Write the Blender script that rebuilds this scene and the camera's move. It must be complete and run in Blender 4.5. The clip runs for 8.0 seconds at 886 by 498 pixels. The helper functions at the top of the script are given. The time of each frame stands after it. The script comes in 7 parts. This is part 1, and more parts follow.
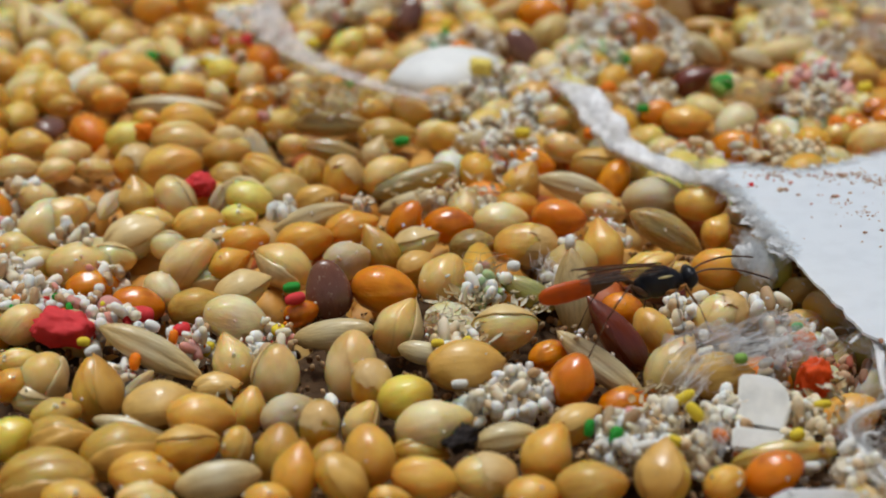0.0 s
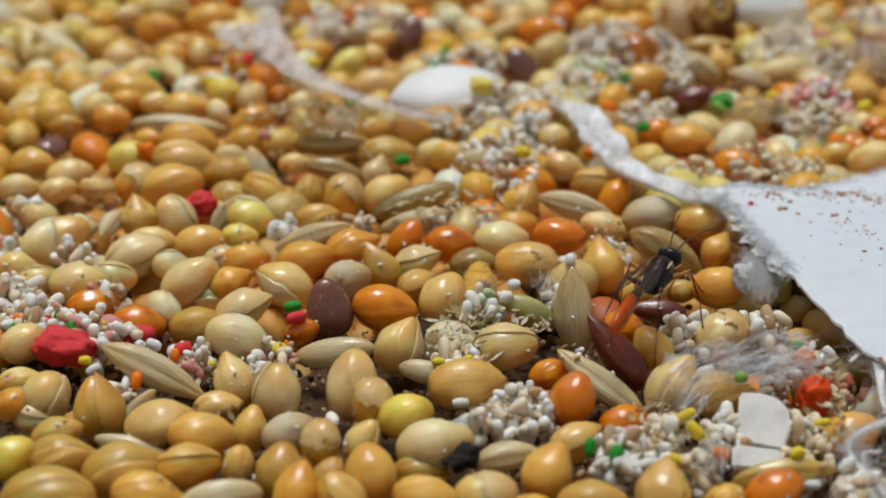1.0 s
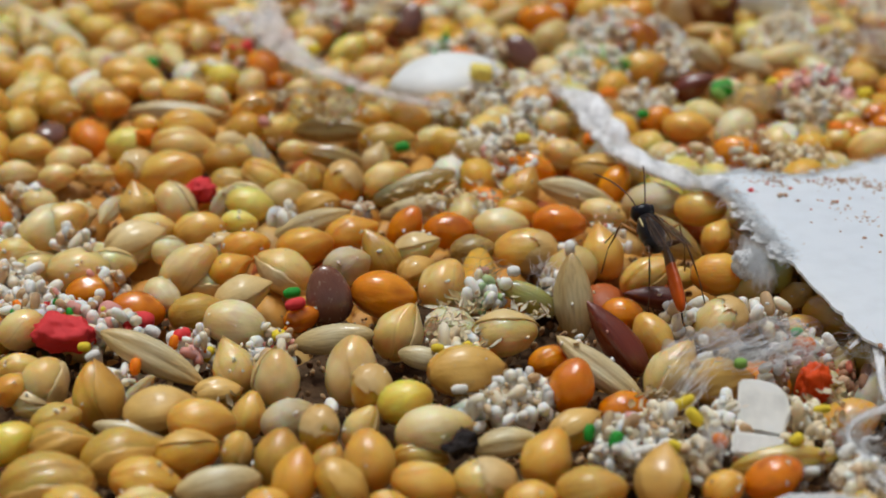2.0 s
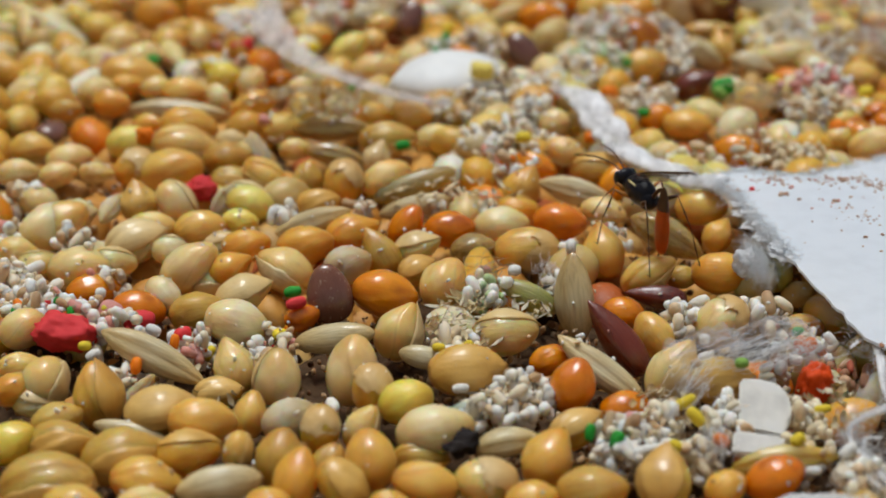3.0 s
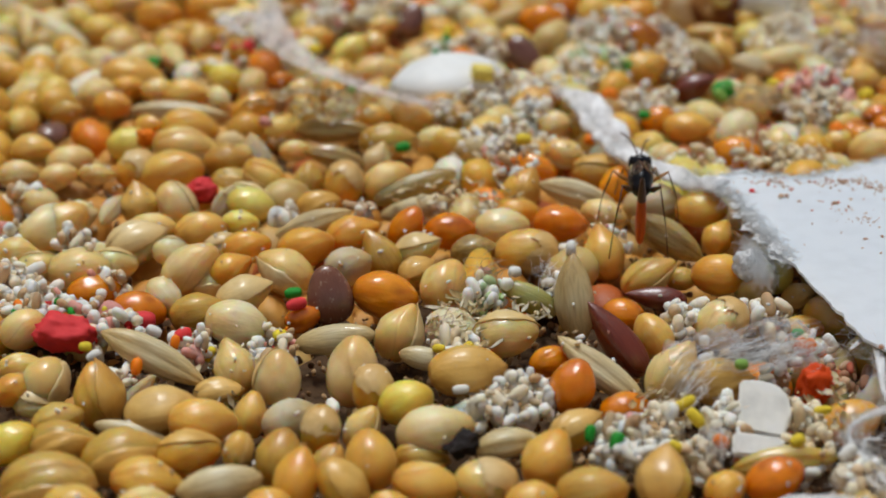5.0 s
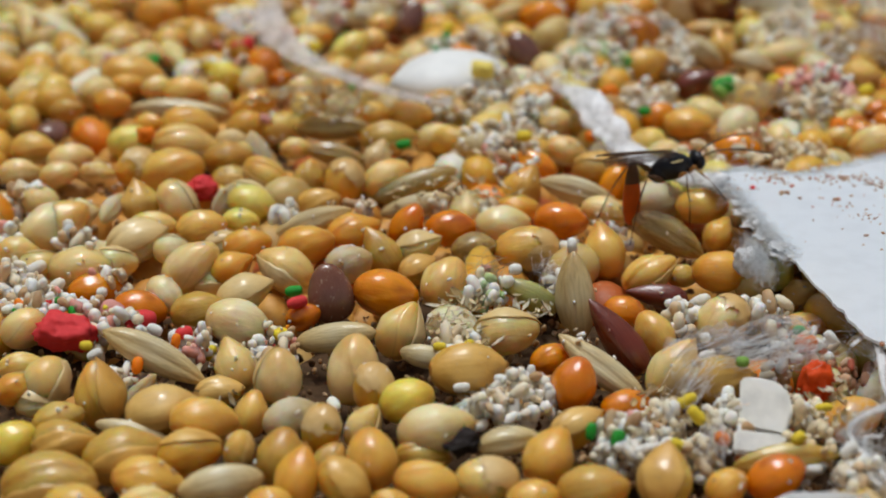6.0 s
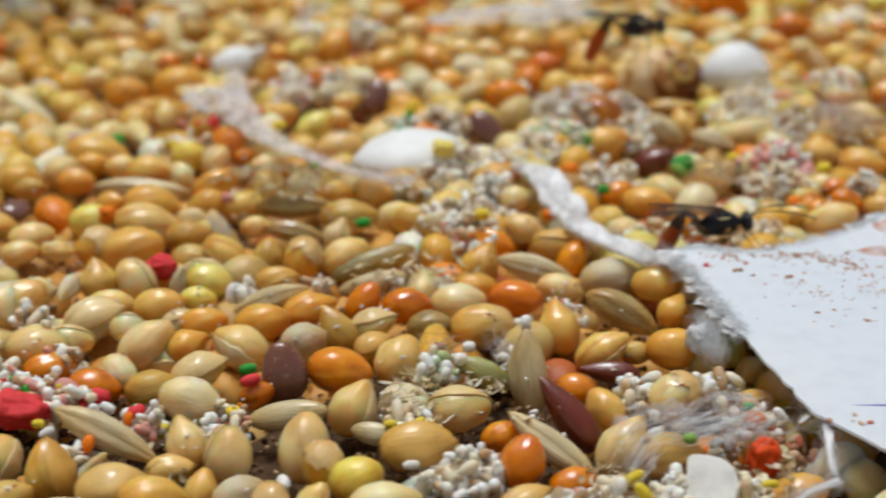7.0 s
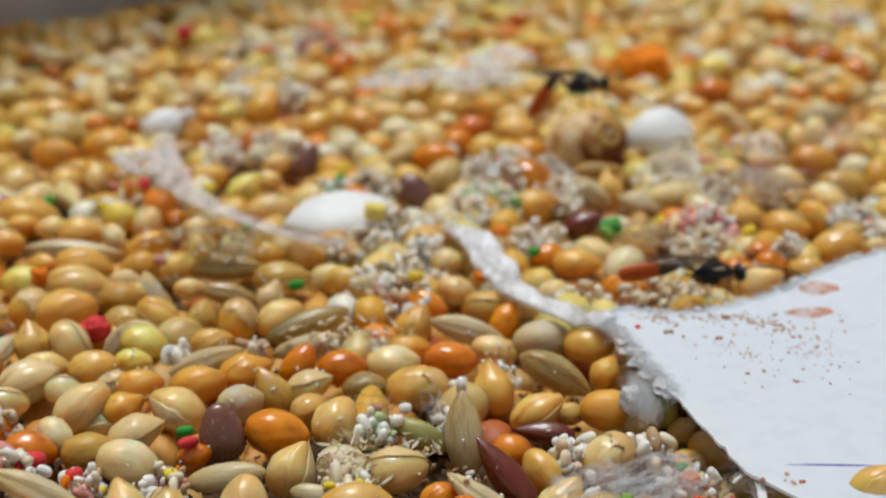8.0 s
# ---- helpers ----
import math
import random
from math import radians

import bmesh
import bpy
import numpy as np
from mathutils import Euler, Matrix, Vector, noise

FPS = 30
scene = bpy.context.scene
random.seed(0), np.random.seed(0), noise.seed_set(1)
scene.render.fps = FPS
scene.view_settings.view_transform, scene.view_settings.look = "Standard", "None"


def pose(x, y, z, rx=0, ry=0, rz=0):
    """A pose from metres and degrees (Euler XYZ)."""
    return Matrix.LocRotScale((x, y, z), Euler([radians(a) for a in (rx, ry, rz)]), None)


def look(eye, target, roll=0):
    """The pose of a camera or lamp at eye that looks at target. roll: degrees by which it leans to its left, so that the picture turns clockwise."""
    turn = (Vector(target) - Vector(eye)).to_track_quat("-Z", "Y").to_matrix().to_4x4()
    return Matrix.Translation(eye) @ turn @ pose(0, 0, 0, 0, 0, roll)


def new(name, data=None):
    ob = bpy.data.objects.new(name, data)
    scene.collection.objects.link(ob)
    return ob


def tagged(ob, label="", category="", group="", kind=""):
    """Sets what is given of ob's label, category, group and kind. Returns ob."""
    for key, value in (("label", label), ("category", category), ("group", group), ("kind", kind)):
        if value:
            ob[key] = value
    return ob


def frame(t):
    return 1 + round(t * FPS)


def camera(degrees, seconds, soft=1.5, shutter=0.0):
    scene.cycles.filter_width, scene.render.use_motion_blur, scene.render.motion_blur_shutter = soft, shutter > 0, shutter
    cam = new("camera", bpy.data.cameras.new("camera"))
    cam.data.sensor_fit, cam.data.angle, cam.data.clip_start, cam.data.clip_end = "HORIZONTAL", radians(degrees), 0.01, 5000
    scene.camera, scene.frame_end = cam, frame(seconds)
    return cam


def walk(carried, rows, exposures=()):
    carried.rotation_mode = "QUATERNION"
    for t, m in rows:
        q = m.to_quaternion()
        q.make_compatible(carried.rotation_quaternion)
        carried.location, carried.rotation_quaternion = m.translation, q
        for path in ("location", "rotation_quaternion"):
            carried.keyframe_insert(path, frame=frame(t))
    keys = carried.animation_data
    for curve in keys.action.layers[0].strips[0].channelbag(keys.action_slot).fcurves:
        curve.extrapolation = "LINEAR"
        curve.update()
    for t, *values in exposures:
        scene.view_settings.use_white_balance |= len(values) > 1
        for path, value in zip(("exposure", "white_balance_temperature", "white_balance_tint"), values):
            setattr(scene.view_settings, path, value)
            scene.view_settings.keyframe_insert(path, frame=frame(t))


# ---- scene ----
MM = 0.001
cam = camera(27.53, 8.0, soft=1.8, shutter=0.5)
cam.data.dof.use_dof = True
cam.data.dof.focus_distance = 0.073
cam.data.dof.aperture_fstop = 67
PATH = [
    (0.0, look((-0.000005, -0.075178, 0.034288), (0.000032, -0.000689, 0.000003), 0.028)),
    (0.5, look((-0.000003, -0.075300, 0.034364), (0.000006, -0.000576, 0.000595), -0.011)),
    (1.0, look((-0.000023, -0.075331, 0.034439), (0.000002, -0.000522, 0.000859), -0.001)),
    (1.5, look((-0.000000, -0.075265, 0.034301), (0.000000, -0.000648, 0.000296), 0.000)),
    (1.7, look((0.000032, -0.075286, 0.034291), (0.000018, -0.000677, 0.000270), 0.005)),
    (2.8, look((0.000045, -0.075288, 0.034292), (0.000031, -0.000716, 0.000190), 0.010)),
    (3.0, look((-0.000005, -0.075181, 0.034407), (-0.000013, -0.000660, 0.000193), 0.036)),
    (3.5, look((0.000019, -0.075150, 0.034616), (-0.000041, -0.000604, 0.000455), -0.017)),
    (4.0, look((-0.000001, -0.075312, 0.034502), (-0.000047, -0.000538, 0.000845), -0.003)),
    (4.5, look((-0.000044, -0.075311, 0.034326), (-0.000081, -0.000565, 0.000607), 0.091)),
    (4.7, look((-0.000031, -0.075305, 0.034334), (-0.000041, -0.000608, 0.000506), 0.099)),
    (5.8, look((0.000000, -0.075317, 0.034332), (-0.000027, -0.000887, -0.000081), 0.108)),
    (6.0, look((-0.000001, -0.075225, 0.034439), (-0.000053, -0.000724, 0.000180), -0.065)),
    (6.2, look((-0.000002, -0.075220, 0.034443), (-0.000083, -0.000535, 0.000588), -0.063)),
    (6.5, look((0.000036, -0.075518, 0.034669), (-0.000087, -0.000290, 0.002039), -0.102)),
    (6.8, look((0.000073, -0.075636, 0.034640), (-0.000057, -0.000155, 0.002600), -0.135)),
    (7.0, look((0.001532, -0.075672, 0.034718), (0.001946, 0.000202, 0.003622), -0.038)),
    (7.2, look((0.001688, -0.075430, 0.034783), (0.003844, 0.000309, 0.003430), 0.048)),
    (7.5, look((0.000798, -0.075636, 0.034734), (0.004451, 0.001049, 0.005922), 0.955)),
    (7.8, look((0.000832, -0.075481, 0.034775), (0.004843, 0.001464, 0.006717), 0.871)),
    (8.0, look((0.000516, -0.076335, 0.035089), (0.004872, 0.000421, 0.006566), 1.054)),
]
walk(cam, PATH, exposures=((0.0, -0.12), (6.3, -0.12), (7.0, 0.02), (7.6, 0.04), (8.0, -0.02)))

# ---- daylight: a soft sky with a weak, wide sun behind thin cloud ----
SUN_ELEVATION, SUN_ROTATION = 79, 330
world = bpy.data.worlds.new("daylight")
scene.world = world
world.use_nodes = True
wn, wl = world.node_tree.nodes, world.node_tree.links
sky = wn.new("ShaderNodeTexSky")
sky.sky_type = "NISHITA"
sky.sun_disc = False
sky.sun_elevation, sky.sun_rotation = radians(SUN_ELEVATION), radians(SUN_ROTATION)
sky.air_density, sky.dust_density, sky.ozone_density = 0.7, 5.0, 0.2
wl.new(sky.outputs[0], wn["Background"].inputs[0])
wn["Background"].inputs[1].default_value = 0.075
sun_data = bpy.data.lights.new("sun", "SUN")
sun_data.energy, sun_data.angle, sun_data.color = 2.1, radians(20), (0.85, 0.94, 1.0)
sun = new("sun", sun_data)
az = radians(SUN_ROTATION)
sun_way = Vector((math.sin(az) * math.cos(radians(SUN_ELEVATION)), math.cos(az) * math.cos(radians(SUN_ELEVATION)), math.sin(radians(SUN_ELEVATION))))
sun.matrix_world = look(sun_way, (0, 0, 0))


# ---- materials ----
def shader(name, rough=0.5, metal=0.0):
    m = bpy.data.materials.new(name)
    m.use_nodes = True
    b = m.node_tree.nodes["Principled BSDF"]
    b.inputs["Roughness"].default_value = rough
    b.inputs["Metallic"].default_value = metal
    b.inputs["Specular IOR Level"].default_value = 0.3
    return m, m.node_tree.nodes, m.node_tree.links, b


def ramp_of(nodes, stops, constant=False):
    r = nodes.new("ShaderNodeValToRGB")
    r.color_ramp.interpolation = "CONSTANT" if constant else "LINEAR"
    while len(r.color_ramp.elements) < len(stops):
        r.color_ramp.elements.new(0.5)
    for e, (at, c) in zip(r.color_ramp.elements, stops):
        e.position, e.color = at, (*c, 1)
    return r


def noise_of(nodes, links, scale, detail=4.0, stretch=(1, 1, 1), coords="Object"):
    tc, mp, nz = nodes.new("ShaderNodeTexCoord"), nodes.new("ShaderNodeMapping"), nodes.new("ShaderNodeTexNoise")
    mp.inputs["Scale"].default_value = stretch
    nz.inputs["Scale"].default_value, nz.inputs["Detail"].default_value = scale, detail
    links.new(tc.outputs[coords], mp.inputs["Vector"])
    links.new(mp.outputs[0], nz.inputs["Vector"])
    return nz


def shifted(nodes, links, noises):
    """Moves the noises by a chance offset for each object."""
    info, sc = nodes.new("ShaderNodeObjectInfo"), nodes.new("ShaderNodeVectorMath")
    sc.operation = "SCALE"
    sc.inputs[0].default_value = (37.0, 91.0, 53.0)
    links.new(info.outputs["Random"], sc.inputs["Scale"])
    for nz in noises:
        mp = nz.inputs["Vector"].links[0].from_node
        links.new(sc.outputs[0], mp.inputs["Location"])


def mixed(nodes, links, a, b, fac, kind="MIX"):
    m = nodes.new("ShaderNodeMix")
    m.data_type, m.blend_type = "RGBA", kind
    for key, v in ((6, a), (7, b), (0, fac)):
        if hasattr(v, "links"):
            links.new(v, m.inputs[key])
        elif key == 0:
            m.inputs[0].default_value = v
        else:
            m.inputs[key].default_value = (*v, 1)
    return m.outputs[2]


def bumped(nodes, links, b, height, strength, distance):
    bp = nodes.new("ShaderNodeBump")
    bp.inputs["Strength"].default_value, bp.inputs["Distance"].default_value = strength, distance
    links.new(height, bp.inputs["Height"])
    links.new(bp.outputs[0], b.inputs["Normal"])


def grain_material(name, stops, rough=0.34, streak=0.03, joined=False, soil=0.35, constant=False, flesh=1.0, seam=0.2, mottle=(0.74, 0.62, 0.44), coat=0.42, ends_amber=0.9):
    """A seed coat: a colour by chance from the stops, paler and darker cloudings, specks of dust, fine streaks along the seed."""
    m, n, l, b = shader(name, rough)
    if joined:
        pick = n.new("ShaderNodeNewGeometry").outputs["Random Per Island"]
    else:
        pick = n.new("ShaderNodeObjectInfo").outputs["Random"]
    base = ramp_of(n, stops, constant)
    l.new(pick, base.inputs[0])
    unit = 1.6 if not joined else 700.0
    cloud = noise_of(n, l, unit, 2.5)
    cr = ramp_of(n, [(0.3, mottle), (0.49, (1, 1.0, 1.0)), (0.70, (1.03, 1.08, 1.2))] if rough > 0.28 else [(0.3, mottle), (0.52, (1, 1, 1))])
    l.new(cloud.outputs[0], cr.inputs[0])
    col = mixed(n, l, base.outputs[0], cr.outputs[0], 0.75, "MULTIPLY")
    if not joined:
        tc, sx, ends = n.new("ShaderNodeTexCoord"), n.new("ShaderNodeSeparateXYZ"), n.new("ShaderNodeMath")
        l.new(tc.outputs["Object"], sx.inputs[0])
        ends.operation = "ABSOLUTE"
        l.new(sx.outputs[0], ends.inputs[0])
        sway = n.new("ShaderNodeMath")
        sway.operation = "MULTIPLY_ADD"
        sway.inputs[1].default_value = 0.7
        l.new(cloud.outputs[0], sway.inputs[0])
        l.new(ends.outputs[0], sway.inputs[2])
        er = ramp_of(n, [(0.38, (1.0, 1.04, 1.14)), (0.62, (0.98, 0.93, 0.82)), (0.88, (0.90, 0.74, 0.48))])
        l.new(sway.outputs[0], er.inputs[0])
        col = mixed(n, l, col, er.outputs[0], ends_amber, "MULTIPLY")
    if streak and not joined:
        st = noise_of(n, l, 16.0, 3.0, (0.12, 1, 1))
        shifted(n, l, (st,))
        sr = ramp_of(n, [(0.38, (0.45, 0.38, 0.28)), (0.56, (1, 1, 1))])
        l.new(st.outputs[0], sr.inputs[0])
        col = mixed(n, l, col, sr.outputs[0], streak, "MULTIPLY")
    dust = noise_of(n, l, unit * 7, 6.0)
    dr = ramp_of(n, [(0.60, (0, 0, 0)), (0.74, (1, 1, 1))])
    l.new(dust.outputs[0], dr.inputs[0])
    dm = n.new("ShaderNodeMath")
    dm.operation = "MULTIPLY"
    dm.inputs[1].default_value = soil
    l.new(dr.outputs[0], dm.inputs[0])
    col = mixed(n, l, col, (0.55, 0.42, 0.27), dm.outputs[0])
    l.new(col, b.inputs["Base Color"])
    rr = n.new("ShaderNodeMapRange")
    rr.inputs["To Min"].default_value, rr.inputs["To Max"].default_value = rough - 0.08, rough + 0.22
    l.new(cloud.outputs[0], rr.inputs["Value"])
    l.new(rr.outputs[0], b.inputs["Roughness"])
    relief = dust.outputs[0]
    if streak and not joined:
        both = n.new("ShaderNodeMath")
        both.operation = "MULTIPLY_ADD"
        both.inputs[1].default_value = 1.3
        l.new(st.outputs[0], both.inputs[0])
        l.new(relief, both.inputs[2])
        relief = both.outputs[0]
    bumped(n, l, b, relief, 0.35, 0.05 * MM)
    if not joined:
        shifted(n, l, (cloud, dust))
        # the brown scar at the seed's tip
        ad = n.new("ShaderNodeMath")
        ad.operation = "MULTIPLY_ADD"
        ad.inputs[1].default_value = 0.12
        l.new(cloud.outputs[0], ad.inputs[0])
        l.new(sx.outputs[0], ad.inputs[2])
        # the edge where one hull half laps over the other
        turn = n.new("ShaderNodeMath")
        turn.operation = "ARCTAN2"
        l.new(sx.outputs[2], turn.inputs[0])
        l.new(sx.outputs[1], turn.inputs[1])
        lap = turn.outputs[0]
        for op, v in (("ADD", sx.outputs[0]), ("ABSOLUTE", None), ("SUBTRACT", 0.9), ("ABSOLUTE", None)):
            st = n.new("ShaderNodeMath")
            st.operation = op
            l.new(lap, st.inputs[0])
            if v is not None and not isinstance(v, float):
                l.new(v, st.inputs[1])
            elif v is not None:
                st.inputs[1].default_value = v
            lap = st.outputs[0]
        lr = ramp_of(n, [(0.02, (seam,) * 3), (0.09, (0, 0, 0))])
        l.new(lap, lr.inputs[0])
        col = mixed(n, l, col, (0.40, 0.20, 0.05), lr.outputs[0])
        tr = ramp_of(n, [(0.555, (0, 0, 0)), (0.63, (0.3, 0.3, 0.3))])
        l.new(ad.outputs[0], tr.inputs[0])
        col = mixed(n, l, col, (0.36, 0.17, 0.05), tr.outputs[0])
        l.new(col, b.inputs["Base Color"])
    b.inputs["Coat Weight"].default_value = coat if rough < 0.47 else 0.0
    b.inputs["Coat Roughness"].default_value = 0.1
    b.inputs["Specular IOR Level"].default_value = 0.5
    b.inputs["Subsurface Weight"].default_value = flesh
    b.inputs["Subsurface Radius"].default_value = (1.1 * MM, 0.64 * MM, 0.24 * MM)
    b.inputs["Subsurface Scale"].default_value = 1.0
    return m


GOLD = [(0.0, (0.78, 0.382, 0.038)), (0.3, (0.80, 0.458, 0.0665)), (0.65, (0.81, 0.525, 0.123)), (1.0, (0.80, 0.411, 0.0475))]
PALE = [(0.0, (0.83, 0.573, 0.19)), (0.5, (0.85, 0.659, 0.323)), (1.0, (0.83, 0.592, 0.19))]
COATS = {
    "h": grain_material("thin open hull", [(0, (0.76, 0.53, 0.22)), (1, (0.72, 0.47, 0.17))], 0.4, flesh=0.0, seam=0.0),
    "hm": grain_material("golden hull half", [(0, (0.76, 0.449, 0.095)), (0.5, (0.80, 0.525, 0.162)), (1, (0.74, 0.401, 0.0665))], flesh=0.0, seam=0.0, ends_amber=0.5),
    "hp": grain_material("pale hull half", [(0, (0.80, 0.573, 0.228)), (1, (0.84, 0.659, 0.342))], flesh=0.0, seam=0.0, ends_amber=0.5),
    "m": grain_material("gold millet coat", GOLD),
    "p": grain_material("pale millet coat", PALE),
    "w": grain_material("cream coat", [(0, (0.80, 0.68, 0.35)), (1, (0.84, 0.74, 0.45))], 0.4, seam=0.15),
    "y": grain_material("yellow coat", [(0, (0.82, 0.66, 0.10)), (1, (0.82, 0.70, 0.18))], 0.34, seam=0.0),
    "o": grain_material("red millet coat", [(0, (0.80, 0.24, 0.001)), (0.5, (0.86, 0.33, 0.002)), (1, (0.70, 0.17, 0.001))], 0.12, soil=0.02, flesh=0.55, seam=0.0, mottle=(0.42, 0.2, 0.15), coat=0.55),
    "g": grain_material("grey green coat", [(0, (0.54, 0.46, 0.29)), (1, (0.60, 0.52, 0.34))], 0.5, soil=0.6),
    "t": grain_material("tan coat", [(0, (0.58, 0.36, 0.06)), (0.6, (0.64, 0.46, 0.11)), (1, (0.56, 0.32, 0.045))], 0.36, 0.2),
    "l": grain_material("olive coat", [(0, (0.40, 0.29, 0.09)), (1, (0.48, 0.36, 0.13))], 0.3, 0.6),
    "b": grain_material("straw hull", [(0, (0.66, 0.54, 0.27)), (0.5, (0.74, 0.63, 0.37)), (1, (0.62, 0.48, 0.22))], 0.44, 0.3, flesh=0.05, seam=0.2),
    "f": grain_material("purple brown coat", [(0, (0.20, 0.08, 0.05)), (1, (0.27, 0.12, 0.075))], 0.16, soil=0.5, flesh=0.05, seam=0.0, mottle=(0.5, 0.4, 0.4), coat=0.7),
    "d": grain_material("dark red coat", [(0, (0.15, 0.022, 0.007)), (1, (0.20, 0.034, 0.010))], 0.24, 0.25, soil=0.04, flesh=0, seam=0.0, coat=0.6, ends_amber=0.3),
}
BED = grain_material("mixed seed coats", [
    (0.0, (0.73, 0.41, 0.05)), (0.16, (0.77, 0.52, 0.12)), (0.30, (0.70, 0.40, 0.06)), (0.40, (0.79, 0.61, 0.27)), (0.60, (0.60, 0.44, 0.16)),
    (0.68, (0.78, 0.69, 0.42)), (0.82, (0.75, 0.62, 0.16)), (0.87, (0.80, 0.26, 0.006)), (0.90, (0.46, 0.27, 0.08)), (0.94, (0.82, 0.77, 0.60))],
    joined=True, constant=True, rough=0.38, soil=0.15, flesh=0.9, coat=0.12)
# a darker, duller set of seed colours: shade between seeds is painted in
DEEP_SHADED = grain_material("lower seed coats with shade in the colour", [
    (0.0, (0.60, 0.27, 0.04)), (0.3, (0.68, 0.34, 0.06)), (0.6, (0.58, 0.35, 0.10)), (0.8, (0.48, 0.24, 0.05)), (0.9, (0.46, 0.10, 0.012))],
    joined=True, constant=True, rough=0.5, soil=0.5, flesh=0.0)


def crumb_material(name, stops, rough=0.6):
    m, n, l, b = shader(name, rough)
    base = ramp_of(n, stops, True)
    l.new(n.new("ShaderNodeNewGeometry").outputs["Random Per Island"], base.inputs[0])
    nz = noise_of(n, l, 2600.0, 4.0)
    r = ramp_of(n, [(0.35, (0.90, 0.86, 0.80)), (0.6, (1, 1, 1))])
    l.new(nz.outputs[0], r.inputs[0])
    l.new(mixed(n, l, base.outputs[0], r.outputs[0], 0.7, "MULTIPLY"), b.inputs["Base Color"])
    bumped(n, l, b, nz.outputs[0], 0.4, 0.04 * MM)
    b.inputs["Subsurface Weight"].default_value = 0.5
    b.inputs["Subsurface Radius"].default_value = (0.4 * MM, 0.3 * MM, 0.2 * MM)
    b.inputs["Subsurface Scale"].default_value = 1.0
    return m


WHITE, CREAM, TAN, PINK = (0.90, 0.88, 0.80), (0.82, 0.72, 0.54), (0.52, 0.35, 0.19), (0.76, 0.34, 0.28)
GREEN, LIGHT_GREEN, YELLOW, ORANGE, RED = (0.02, 0.34, 0.03), (0.45, 0.58, 0.30), (0.88, 0.66, 0.04), (0.95, 0.23, 0.002), (0.84, 0.05, 0.055)
CRUMBS = {
    "white": crumb_material("white crumbs", [(0, WHITE), (0.26, CREAM), (0.5, (0.88, 0.81, 0.70)), (0.78, (0.70, 0.53, 0.34)), (0.88, TAN), (0.95, (0.40, 0.25, 0.13)), (0.98, PINK)]),
    "mixed": crumb_material("mixed crumbs", [(0, WHITE), (0.4, CREAM), (0.66, PINK), (0.74, TAN), (0.90, ORANGE), (0.945, RED), (0.975, YELLOW), (0.99, GREEN)]),
    "green": crumb_material("greenish crumbs", [(0, WHITE), (0.35, LIGHT_GREEN), (0.6, CREAM), (0.9, TAN), (0.96, GREEN)]),
    "pink": crumb_material("pink crumbs", [(0, (0.90, 0.46, 0.43)), (0.4, WHITE), (0.62, CREAM), (0.88, (0.88, 0.32, 0.28))]),
    "brown": crumb_material("brown crumbs", [(0, CREAM), (0.35, (0.82, 0.68, 0.47)), (0.65, (0.74, 0.57, 0.36)), (0.85, WHITE)]),
    "frass": crumb_material("frass", [(0, (0.38, 0.2, 0.12)), (0.5, (0.6, 0.40, 0.26)), (0.85, (0.55, 0.16, 0.1))], 0.8),
}


def plain(name, colour, rough=0.55, vary=0.5, scale=1500.0, bump=0.03, metal=0.0, coords="Object"):
    m, n, l, b = shader(name, rough, metal)
    nz = noise_of(n, l, scale, 5.0, coords=coords)
    r = ramp_of(n, [(0.3, tuple(c * 0.62 for c in colour)), (0.55, colour), (0.8, tuple(min(c * 1.15, 0.9) for c in colour))])
    l.new(nz.outputs[0], r.inputs[0])
    l.new(mixed(n, l, colour, r.outputs[0], vary), b.inputs["Base Color"])
    bumped(n, l, b, nz.outputs[0], 0.5, bump * MM)
    return m


BITS = {"red": plain("red bit", RED, 0.5), "green": plain("green bit", GREEN, 0.4), "yellow": plain("yellow bit", YELLOW, 0.5),
        "orange": plain("orange bit", ORANGE, 0.5), "lemon": plain("lemon crumb", (0.92, 0.74, 0.16), 0.7, 0.3), "vermilion": plain("vermilion lump", (0.88, 0.085, 0.006), 0.45), "white": plain("white bit", WHITE, 0.6), "pink": plain("pink bit", PINK, 0.6),
        "lime": plain("light green bit", (0.25, 0.45, 0.08), 0.5), "cream": plain("cream bit", CREAM, 0.6)}
GLOW_ORANGE = plain("vivid orange crumb", (0.98, 0.27, 0.003), 0.7, 0.3)
PAPER = plain("white paper", (0.83, 0.92, 1.0), 0.75, 0.12, 900.0, 0.03)
# thin paper lets light through
through_paper = PAPER.node_tree.nodes["Principled BSDF"].inputs
through_paper["Subsurface Weight"].default_value = 0.6
through_paper["Subsurface Radius"].default_value = (1.5 * MM, 1.5 * MM, 1.5 * MM)
through_paper["Subsurface Scale"].default_value = 1.0
FUZZ = plain("torn paper fibre", (0.90, 0.90, 0.89), 0.8, 0.15, 2500.0, 0.02)
# loose fibres let part of the light through
fuzz_nodes, fuzz_links = FUZZ.node_tree.nodes, FUZZ.node_tree.links
glow, half = fuzz_nodes.new("ShaderNodeBsdfTranslucent"), fuzz_nodes.new("ShaderNodeMixShader")
glow.inputs["Color"].default_value = (0.92, 0.93, 0.93, 1)
half.inputs[0].default_value = 0.45
fuzz_links.new(fuzz_nodes["Principled BSDF"].outputs[0], half.inputs[1])
fuzz_links.new(glow.outputs[0], half.inputs[2])
fuzz_links.new(half.outputs[0], fuzz_nodes["Material Output"].inputs["Surface"])
SHELL = plain("white shell", (0.90, 0.90, 0.86), 0.42, 0.35, 420.0, 0.02)
CHIP = plain("pale chip", (0.88, 0.87, 0.80), 0.55, 0.6, 900.0, 0.05)


